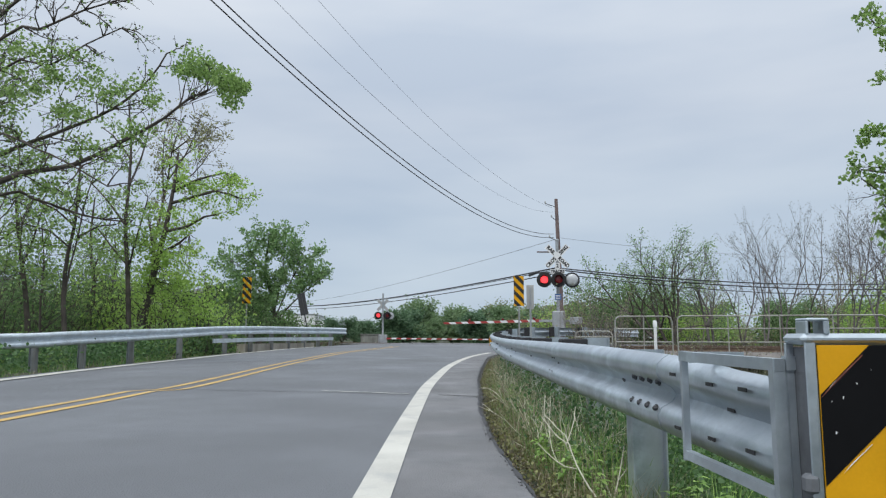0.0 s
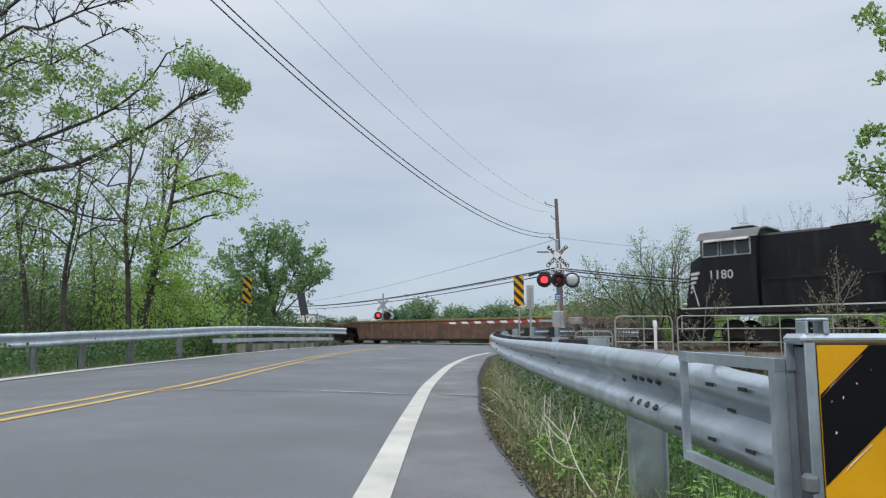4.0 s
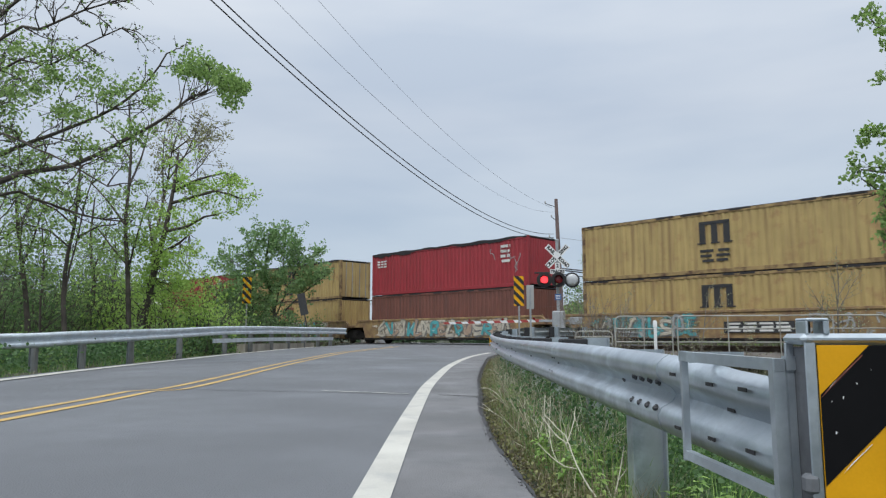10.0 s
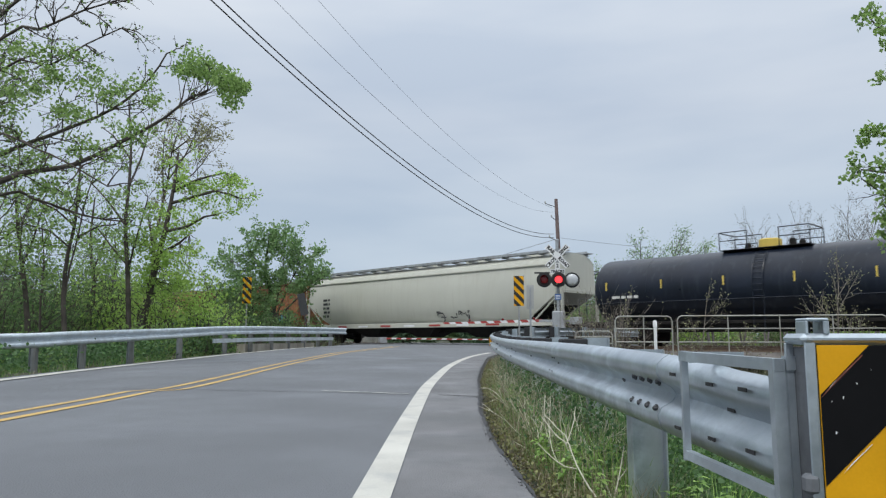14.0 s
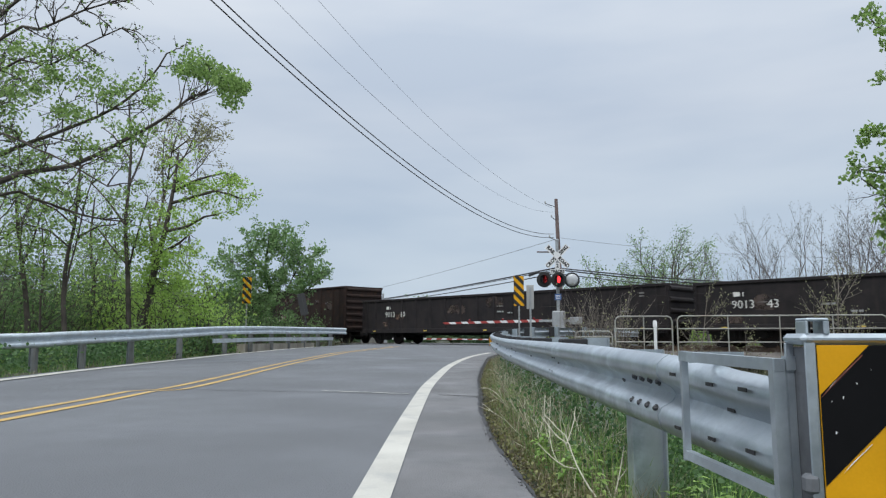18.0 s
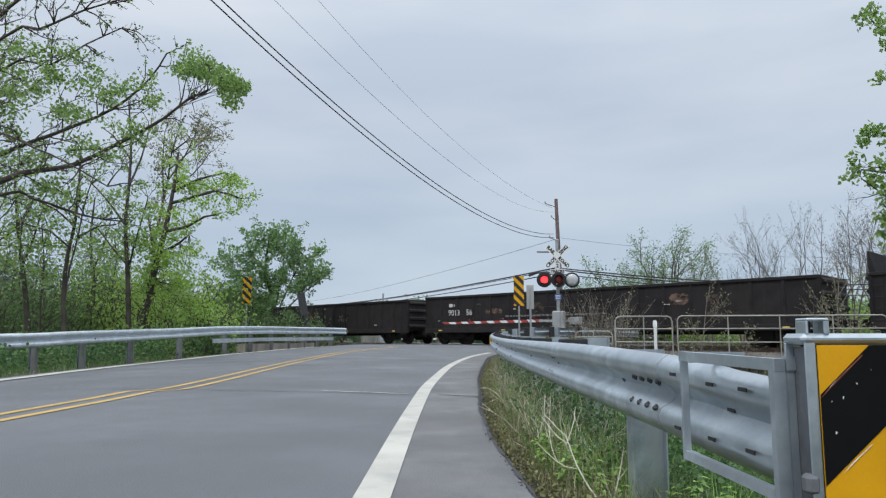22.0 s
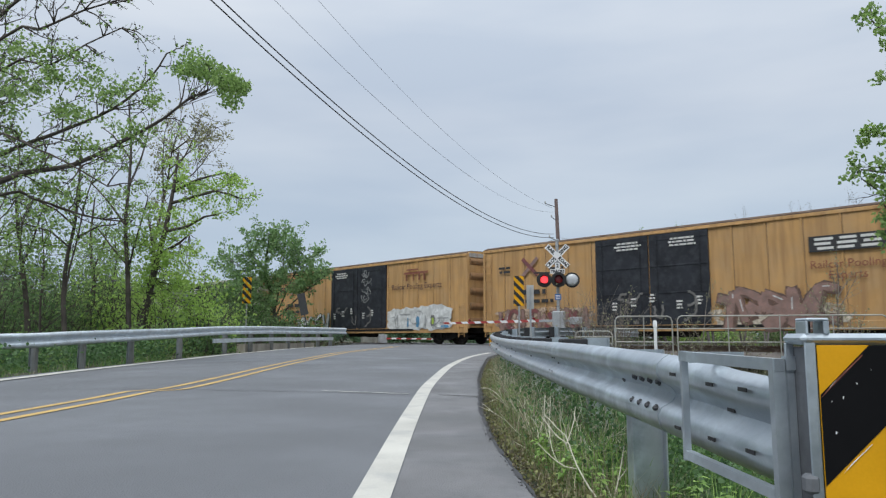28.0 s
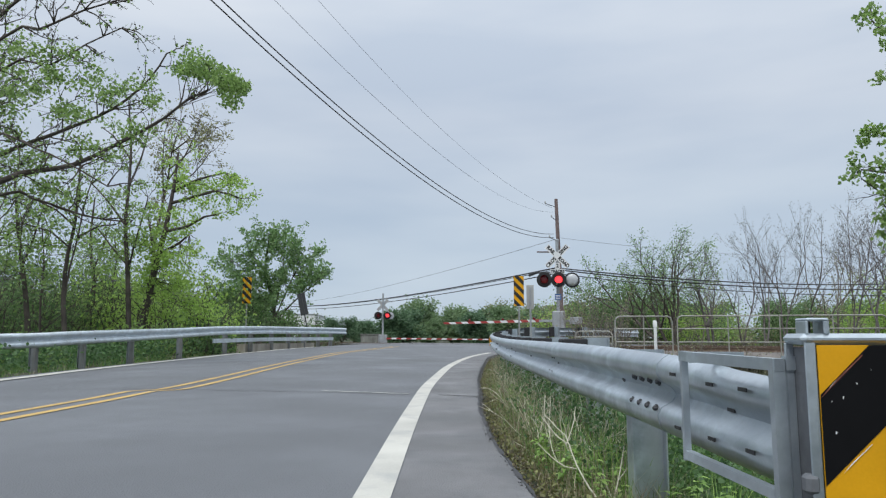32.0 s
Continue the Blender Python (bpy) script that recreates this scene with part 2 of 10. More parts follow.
BOX_DOOR = surf("boxcar_black_door", (0.022, 0.025, 0.032), 0.65, var=0.3, scale=1.5, second=(0.042, 0.046, 0.055), amount=0.42, spec=0.3)
ROOF_DULL = surf("dull_galvanised_roof", (0.36, 0.34, 0.31), 0.6, metal=0.2, var=0.2, scale=1.0, stain=(0.2, 0.14, 0.09), stain_amount=0.4)
BOX_GREEN = surf("patched_pale_green", (0.285, 0.36, 0.29), 0.75, var=0.16, scale=0.7, second=(0.33, 0.265, 0.16), amount=0.43, soft_edge=0.16, stain=(0.25, 0.22, 0.13), stain_amount=0.45)
BOX_RED = surf("oxidised_red", (0.135, 0.036, 0.038), 0.72, var=0.22, scale=0.6, second=(0.215, 0.085, 0.072), amount=0.45, soft_edge=0.16, stain=(0.31, 0.17, 0.115), stain_amount=0.41)
BOX_RUST = surf("dark_rust_panel", (0.105, 0.045, 0.032), 0.8, var=0.3, scale=0.9, second=(0.05, 0.03, 0.026), amount=0.42, stain=(0.14, 0.06, 0.035), spec=0.2)
BOX_ORANGE = surf("rusted_orange_brown", (0.25, 0.10, 0.035), 0.75, var=0.25, scale=0.7, second=(0.10, 0.045, 0.03), amount=0.45, stain=(0.33, 0.14, 0.045))
ROOF_RUST = surf("rusty_car_roof", (0.10, 0.065, 0.045), 0.85, var=0.3, scale=1.5, second=(0.17, 0.13, 0.10), amount=0.4, spec=0.2)
BARK_TAN = surf("dry_brush_bark", (0.20, 0.175, 0.15), 0.95, var=0.3, scale=3, fine=20)
ROOF = surf("galvanised_car_roof", (0.42, 0.41, 0.39), 0.65, metal=0.2, var=0.2, second=(0.3, 0.2, 0.13), amount=0.42)
CONT_YELLOW = surf("container_ochre", (0.42, 0.31, 0.125), 0.65, var=0.1, scale=1.2, stain=(0.27, 0.18, 0.08), stain_amount=0.42, second=(0.30, 0.17, 0.08), amount=0.34)
CONT_GREY = surf("container_grey", (0.46, 0.47, 0.45), 0.65, var=0.08, scale=1.2, stain=(0.30, 0.25, 0.20), stain_amount=0.42, second=(0.25, 0.12, 0.07), amount=0.27)
CONT_RED = surf("container_red", (0.30, 0.027, 0.036), 0.6, var=0.1, scale=1.2, stain=(0.22, 0.03, 0.032), stain_amount=0.38)
CONT_BROWN = surf("container_brown", (0.17, 0.065, 0.048), 0.7, var=0.15, scale=1.2, stain=(0.11, 0.05, 0.04))
RAIL_OCHRE = surf("rusted_ochre_rail", (0.33, 0.23, 0.10), 0.75, var=0.2, scale=1.5, second=(0.10, 0.055, 0.035), amount=0.46, soft_edge=0.08)
RAIL_GREY = surf("rusted_grey_rail", (0.36, 0.36, 0.34), 0.75, var=0.2, scale=1.5, second=(0.14, 0.07, 0.045), amount=0.46, soft_edge=0.08)
CAB_GREY = surf("sun_faded_cab_grey", (0.13, 0.13, 0.13), 0.6, var=0.2)
CONT_ROOF = surf("dark_container_roof", (0.022, 0.020, 0.022), 0.75, var=0.3)
TANK_WHITE = surf("dirty_white_tank", (0.42, 0.435, 0.395), 0.6, var=0.08, scale=0.4, stain=(0.31, 0.32, 0.28), stain_amount=0.4, second=(0.30, 0.30, 0.22), amount=0.33, soft_edge=0.15)
TANK_BLACK = surf("black_tank", (0.012, 0.017, 0.030), 0.32, var=0.3, scale=0.8, stain=(0.030, 0.036, 0.048), stain_amount=0.36, bump=0.03, spec=0.35)
TANK_GREY = surf("faded_black_tank", (0.036, 0.048, 0.068), 0.36, var=0.2, scale=0.6, stain=(0.058, 0.068, 0.082), stain_amount=0.42)
HOPPER_GREY = surf("clean_pale_grey_hopper", (0.50, 0.50, 0.44), 0.6, var=0.05, scale=0.5, stain=(0.45, 0.445, 0.385), stain_amount=0.4)
HOPPER_RUST = surf("rust_stained_hopper", (0.55, 0.54, 0.52), 0.7, var=0.08, scale=0.9, stain=(0.42, 0.34, 0.27), stain_amount=0.41, second=(0.40, 0.22, 0.11), amount=0.39, soft_edge=0.07)
GON_BLACK = surf("gondola_black_brown", (0.021, 0.019, 0.021), 0.75, var=0.3, scale=0.8, second=(0.036, 0.030, 0.030), amount=0.43, soft_edge=0.2, stain=(0.034, 0.029, 0.027), stain_amount=0.38, spec=0.2)
GON_BROWN = surf("gondola_rust_brown", (0.035, 0.023, 0.020), 0.75, var=0.3, scale=0.8, second=(0.065, 0.034, 0.023), amount=0.38, stain=(0.024, 0.019, 0.018), stain_amount=0.42, spec=0.2)
CAR_YELLOW = surf("yellow_conspicuity_tape", (0.66, 0.48, 0.10), 0.5, var=0.1)
LETTER_WHITE = surf("lettering_white", (0.66, 0.66, 0.63), 0.65, var=0.12, fine=30)
LETTER_BLACK = surf("lettering_black", (0.03, 0.03, 0.033), 0.65, var=0.2)
LETTER_UMBER = surf("lettering_dark_umber", (0.085, 0.045, 0.04), 0.65, var=0.2)
LETTER_BROWN = surf("lettering_brown", (0.22, 0.075, 0.045), 0.65, var=0.15)
SPRAY = {k: surf("spray_" + k, c, 0.6, var=0.25, scale=4, fine=30, second=tuple(0.6 * x + 0.05 for x in c), amount=0.4) for k, c in dict(white=(0.62, 0.63, 0.62), silver=(0.36, 0.37, 0.37), black=(0.02, 0.02, 0.022), teal=(0.08, 0.36, 0.38), blue=(0.10, 0.28, 0.46), pink=(0.55, 0.20, 0.24), maroon=(0.20, 0.06, 0.06), lime=(0.36, 0.50, 0.06), tan=(0.42, 0.30, 0.22), cream=(0.52, 0.47, 0.38), grey=(0.16, 0.155, 0.15), red=(0.45, 0.05, 0.05), brown=(0.13, 0.075, 0.055), mauve=(0.27, 0.165, 0.14), rust=(0.055, 0.035, 0.028)).items()}


def patchy(name, col):
    """Thin overspray: paint that covers in ragged patches and lets the car show through."""
    m = bpy.data.materials.new(name)
    m.use_nodes = True
    nt = m.node_tree
    N, L = nt.nodes.new, nt.links.new
    b = nt.nodes["Principled BSDF"]
    b.inputs["Roughness"].default_value = 0.7
    tc, n1, n2 = N("ShaderNodeTexCoord"), N("ShaderNodeTexNoise"), N("ShaderNodeTexNoise")
    n1.inputs["Scale"].default_value, n1.inputs["Detail"].default_value, n1.inputs["Roughness"].default_value = 2.2, 6.0, 0.62
    n2.inputs["Scale"].default_value, n2.inputs["Detail"].default_value = 5.0, 4.0
    L(tc.outputs["Object"], n1.inputs["Vector"])
    L(tc.outputs["Object"], n2.inputs["Vector"])
    cover, tint = N("ShaderNodeValToRGB"), N("ShaderNodeValToRGB")
    cover.color_ramp.elements[0].position, cover.color_ramp.elements[1].position = 0.40, 0.56
    tint.color_ramp.elements[0].position, tint.color_ramp.elements[0].color = 0.3, (*[c * 0.65 for c in col], 1)
    tint.color_ramp.elements[1].position, tint.color_ramp.elements[1].color = 0.7, (*[min(1, c * 1.2 + 0.02) for c in col], 1)
    L(n1.outputs[0], cover.inputs[0])
    L(n2.outputs[0], tint.inputs[0])
    L(cover.outputs[0], b.inputs["Alpha"])
    L(tint.outputs[0], b.inputs["Base Color"])
    return m


OVERSPRAY = {k: patchy("overspray_" + k, c) for k, c in dict(white=(0.58, 0.58, 0.57), silver=(0.36, 0.37, 0.37), black=(0.02, 0.02, 0.022), teal=(0.10, 0.36, 0.38), blue=(0.14, 0.28, 0.42), pink=(0.50, 0.22, 0.25), maroon=(0.20, 0.06, 0.06), lime=(0.34, 0.47, 0.07), tan=(0.42, 0.31, 0.23), cream=(0.52, 0.46, 0.37), grey=(0.16, 0.155, 0.15), red=(0.45, 0.05, 0.05), brown=(0.13, 0.075, 0.055), mauve=(0.27, 0.165, 0.14), rust=(0.055, 0.035, 0.028), haze=(0.26, 0.29, 0.33), rusty=(0.26, 0.13, 0.065)).items()}


# ---------------------------------------------------------------- mesh helpers
class Shape:
    """Collects vertices and faces of one mesh."""

    def __init__(self):
        self.v, self.f = [], []

    def add(self, verts, faces):
        k = len(self.v)
        self.v += [tuple(p) for p in verts]
        self.f += [tuple(i + k for i in q) for q in faces]
        return self

    def box(self, x0, x1, y0, y1, z0, z1, b=0.0):
        if b <= 0:
            return self.add([(x, y, z) for x in (x0, x1) for y in (y0, y1) for z in (z0, z1)],
                            [(0, 1, 3, 2), (4, 6, 7, 5), (0, 4, 5, 1), (2, 3, 7, 6), (0, 2, 6, 4), (1, 5, 7, 3)])
        lo, hi = (x0, y0, z0), (x1, y1, z1)
        b = min(b, *(0.45 * (h - l) for l, h in zip(lo, hi)))
        idx, vs = {}, []
        for c in range(8):
            s = [(c >> k) & 1 for k in range(3)]
            for a in range(3):
                p = [(hi[k] - b if s[k] else lo[k] + b) for k in range(3)]
                p[a] = hi[a] if s[a] else lo[a]
                idx[c, a] = len(vs)
                vs.append(p)
        fs = []
        for a in range(3):
            u, w = [k for k in range(3) if k != a]
            for side in (0, 1):
                q = [idx[(side << a) | (i << u) | (j << w), a] for i, j in ((0, 0), (1, 0), (1, 1), (0, 1))]
                fs.append(q if (side == 1) == (a != 1) else q[::-1])
        for a in range(3):
            u, w = [k for k in range(3) if k != a]
            for i in (0, 1):
                for j in (0, 1):
                    c0, c1 = (i << u) | (j << w), (i << u) | (j << w) | (1 << a)
                    fs.append((idx[c0, u], idx[c1, u], idx[c1, w], idx[c0, w]))
        for c in range(8):
            fs.append((idx[c, 0], idx[c, 1], idx[c, 2]))
        return self.add(vs, fs)

    def tube(self, pts, rad, n=8, caps=True, closed=False):
        pts = [Vector(p) for p in pts]
        m = len(pts)
        rad = rad if isinstance(rad, (list, tuple)) else [rad] * m
        vs, fs = [], []
        up = None
        for i, p in enumerate(pts):
            t = (pts[min(i + 1, m - 1)] - pts[max(i - 1, 0)]).normalized()
            if up is None:
                up = Vector((0, 0, 1)) if abs(t.z) < 0.9 else Vector((0, 1, 0))
            a = t.cross(up)
            a = a.normalized() if a.length > 1e-6 else t.orthogonal().normalized()
            c = a.cross(t)
            up = c
            vs += [p + (a * math.cos(2 * math.pi * k / n) + c * math.sin(2 * math.pi * k / n)) * rad[i] for k in range(n)]
        for i in range(m - 1):
            for k in range(n):
                fs.append((i * n + k, i * n + (k + 1) % n, (i + 1) * n + (k + 1) % n, (i + 1) * n + k))
        if caps:
            fs += [tuple(range(n))[::-1], tuple(range((m - 1) * n, m * n))]
        return self.add(vs, fs)

    def cyl(self, p0, p1, r, n=16):
        return self.tube([p0, p1], r, n)

    def revolve_x(self, prof, n=28, y=0.0, z=0.0):
        """prof: (x, r) along the x axis."""
        vs, fs = [], []
        for x, r in prof:
            vs += [(x, y + r * math.cos(2 * math.pi * k / n), z + r * math.sin(2 * math.pi * k / n)) for k in range(n)]
        for i in range(len(prof) - 1):
            for k in range(n):
                fs.append((i * n + k, (i + 1) * n + k, (i + 1) * n + (k + 1) % n, i * n + (k + 1) % n))
        fs += [tuple(range(n)), tuple(range((len(prof) - 1) * n, len(prof) * n))[::-1]]
        return self.add(vs, fs)

    def extrude(self, poly, axis, a, b):
        """A closed polygon in the two other axes (in x, y, z order), from a to b along axis."""
        def put(p, t):
            q = list(p)
            q.insert(axis, t)
            return q
        n = len(poly)
        fs = [tuple(range(n))[::-1], tuple(range(n, 2 * n))] + [(i, (i + 1) % n, n + (i + 1) % n, n + i) for i in range(n)]
        return self.add([put(p, a) for p in poly] + [put(p, b) for p in poly], fs)

    def plate(self, poly, y, thick=0.004):
        """A thin sheet on the near side of a car: poly in x, z."""
        return self.extrude(poly, 1, y - thick, y)


def link_mesh(name, verts, faces, mat, smooth=35.0):
    me = bpy.data.meshes.new(name)
    me.from_pydata([tuple(p) for p in verts], [], faces)
    if mat:
        me.materials.append(mat)
    if smooth:
        me.polygons.foreach_set("use_smooth", [True] * len(me.polygons))
        me.set_sharp_from_angle(angle=radians(smooth))
    me.update()
    return new(name, me)


def part(name, sh, mat, parent=None, label="", smooth=35.0, fix=True):
    me_ob = link_mesh(name, sh.v, sh.f, mat, 0)
    me = me_ob.data
    if fix:
        bm = bmesh.new()
        bm.from_mesh(me)
        bmesh.ops.recalc_face_normals(bm, faces=bm.faces)
        bm.to_mesh(me)
        bm.free()
    if smooth:
        me.polygons.foreach_set("use_smooth", [True] * len(me.polygons))
        me.set_sharp_from_angle(angle=radians(smooth))
    if parent:
        me_ob.parent = parent
    if label:
        me_ob["label"] = label
    return me_ob


def shared(name, mesh_ob, parent, m=None):
    """Another object on the same mesh."""
    ob = new(name, mesh_ob.data)
    ob.parent = parent
    if m is not None:
        ob.matrix_basis = m
    return ob


def thing(name, m, label, category, group="", kind=""):
    ob = new(name)
    ob.empty_display_size = 0.2
    ob.matrix_basis = m
    return tagged(ob, label, category, group, kind)


def words(text, size, mat, parent, m, name="lettering", thick=0.002, bold=0.0):
    cu = bpy.data.curves.new("text", 'FONT')
    cu.body, cu.size, cu.align_x, cu.align_y, cu.extrude = text, size, 'CENTER', 'CENTER', thick
    cu.resolution_u, cu.offset = 2, bold
    tmp = new("tmp_text", cu)
    bpy.context.view_layer.update()
    me = bpy.data.meshes.new_from_object(tmp.evaluated_get(bpy.context.evaluated_depsgraph_get()))
    bpy.data.objects.remove(tmp)
    me.materials.clear()
    me.materials.append(mat)
    ob = new(name, me)
    ob.parent = parent
    ob.matrix_basis = m
    return ob


NEAR_SIDE = Matrix.Rotation(radians(90), 4, 'X')  # text that faces local -y


def smoothline(pts, step):
    """Points along a smooth curve through pts (Catmull-Rom)."""
    P = [Vector(p) for p in pts]
    P = [2 * P[0] - P[1]] + P + [2 * P[-1] - P[-2]]
    out = []
    for i in range(1, len(P) - 2):
        a, b, c, d = P[i - 1:i + 3]
        k = max(1, int((c - b).length / step))
        for j in range(k):
            t = j / k
            out.append(0.5 * ((2 * b) + (c - a) * t + (2 * a - 5 * b + 4 * c - d) * t * t + (3 * b - a - 3 * c + d) * t ** 3))
    out.append(P[-2])
    return out


# ---------------------------------------------------------------- plan
RAIL_Z = 0.30
C0 = np.array([3.684, 36.63])
DT = np.array([0.69776, -0.71633])
NT = np.array([0.71633, 0.69776])
TRACK_TURN = math.degrees(math.atan2(DT[1], DT[0]))
SPEED = 20.664


def on_track(s, w, z=0.0):
    p = C0 + DT * s + NT * w
    return Vector((p[0], p[1], RAIL_Z + z))


def track_coords(x, y):
    q = np.stack([x - C0[0], y - C0[1]], -1)
    return q @ DT, q @ NT


def road_z(y):
    return np.interp(y, [-60, 8, 14, 28, 34, 37, 46, 60, 400], [0, 0, 0.05, 0.14, 0.27, 0.30, 0.28, -0.35, -0.5])


ROAD_Y = [-60, 5, 8, 9.2, 11, 13, 16.5, 20, 25.7, 28, 30, 33, 38, 45, 57, 90, 200]


def eased(ys, xs):
    """A smooth function of y through the given places."""
    pts = smoothline([Vector((x, y, 0)) for x, y in zip(xs, ys)], 0.25)
    py, px = np.array([p.y for p in pts]), np.array([p.x for p in pts])
    return lambda y: np.interp(y, py, px)


road_c = eased(ROAD_Y, [-3.78, -3.78, -3.76, -3.52, -3.50, -3.55, -3.66, -3.71, -3.70, -3.42, -2.95, -2.3, -1.4, -0.6, 0.0, 1.0, 6.0])


road_left = eased([-60, 5, 10, 14, 17, 20, 25, 28, 30.4, 33, 36, 45, 57, 90, 200], [-7.7, -7.7, -7.72, -7.86, -7.98, -8.0, -7.98, -7.62, -7.12, -6.15, -5.3, -4.5, -3.9, -2.9, 2.0])


def road_right(y):
    return np.interp(y, [-60, 3, 5, 7, 9, 11.5, 15, 21.5, 24, 27, 32, 38, 50, 60, 200], [0.45, 0.41, 0.33, 0.35, 0.45, 0.55, 0.8, 1.33, 1.75, 2.5, 3.6, 4.6, 4.4, 4.2, 10.0])


# ---------------------------------------------------------------- ground
def ground_z(x, y):
    rz = road_top(np.clip(x, road_left(y), road_right(y)), y) - 0.05
    right = x - road_right(y)
    left = road_left(y) - x
    z = rz - np.interp(right, [0, 0.15, 0.5, 1.2, 3.0, 6.0], [0, 0.02, 0.16, 0.42, 0.85, 0.75]) * np.interp(y, [26, 33], [1, 0.25])
    z = z - np.interp(left, [0, 0.5, 1.6, 4.0, 8.0, 14], [0, 0.01, 0.05, 0.4, 0.5, 0.3]) * np.interp(y, [26, 36], [1, 0.3])
    s, w = track_coords(x, y)
    bed = np.interp(np.abs(w - 2.1), [4.0, 6.5], [1.0, 0.0])
    on_road = (right < 0.3) & (left < 0.3)
    z = np.where(on_road, z, z * (1 - bed) + (-0.12) * bed)
    far = np.clip((np.hypot(x, y) - 110) / 300, 0, 1)
    return z * (1 - far) - 0.6 * far


def lattice(xs, ys, zf):
    X, Y = np.meshgrid(xs, ys)
    Z = zf(X, Y)
    v = np.stack([X, Y, Z], -1).reshape(-1, 3)
    nx, ny = len(xs), len(ys)
    i = np.arange(nx * ny).reshape(ny, nx)
    f = np.stack([i[:-1, :-1], i[:-1, 1:], i[1:, 1:], i[1:, :-1]], -1).reshape(-1, 4)
    return v, f


def bumpy(x, y, amp=0.05):
    return amp * (np.sin(x * 2.3 + 1.7 * np.sin(y * 1.1)) * np.cos(y * 1.9 + 0.6 * np.sin(x * 1.3)) + 0.5 * np.sin(x * 5.1 + y * 4.3))


def build_ground():
    xs = np.concatenate([[-1500, -700, -350, -200, -120, -80, -60, -45, -35, -28, -22], np.arange(-18, 16, 0.3), [17, 19, 22, 26, 31, 38, 48, 60, 80, 120, 200, 400, 800, 1500]])
    ys = np.concatenate([[-1500, -600, -300, -120, -60, -30, -15, -8, -4, -2], np.arange(0, 48, 0.3), np.arange(48, 80, 1.0), [82, 88, 96, 110, 130, 160, 200, 260, 350, 500, 800, 1500]])

    def zf(x, y):
        z = ground_z(x, y)
        away = np.clip((np.maximum(x - road_right(y), road_left(y) - x) - 0.25) / 0.8, 0, 1)
        return z + bumpy(x, y) * away
    v, f = lattice(xs, ys, zf)
    ob = link_mesh("ground", v, f.tolist(), SOIL)
    tagged(ob, "weedy brown soil with patchy spring grass", "ground", kind="structure")


def strip(name, left, right, y0, y1, lift, mat, step=0.5, cols=1, label="", kind="structure", category="road", crown=True):
    ys = np.arange(y0, y1 + 1e-6, step)
    v, f = [], []
    for y in ys:
        a, b = left(y), right(y)
        for k in range(cols + 1):
            x = a + (b - a) * k / cols
            v.append((x, y, road_top(x, y) + lift))
    n = cols + 1
    for i in range(len(ys) - 1):
        for k in range(cols):
            f.append((i * n + k, i * n + k + 1, (i + 1) * n + k + 1, (i + 1) * n + k))
    ob = link_mesh(name, v, f, mat, 60)
    return tagged(ob, label, category, kind=kind) if label else ob


def road_top(x, y):
    c = road_c(y)
    fall = np.interp(x - c, [-3.9, -0.3, 0.3, 3.6, 6], [-0.065, 0, 0, -0.012, -0.03])
    return road_z(y) + fall * np.interp(y, [22, 34], [1, 0.2])


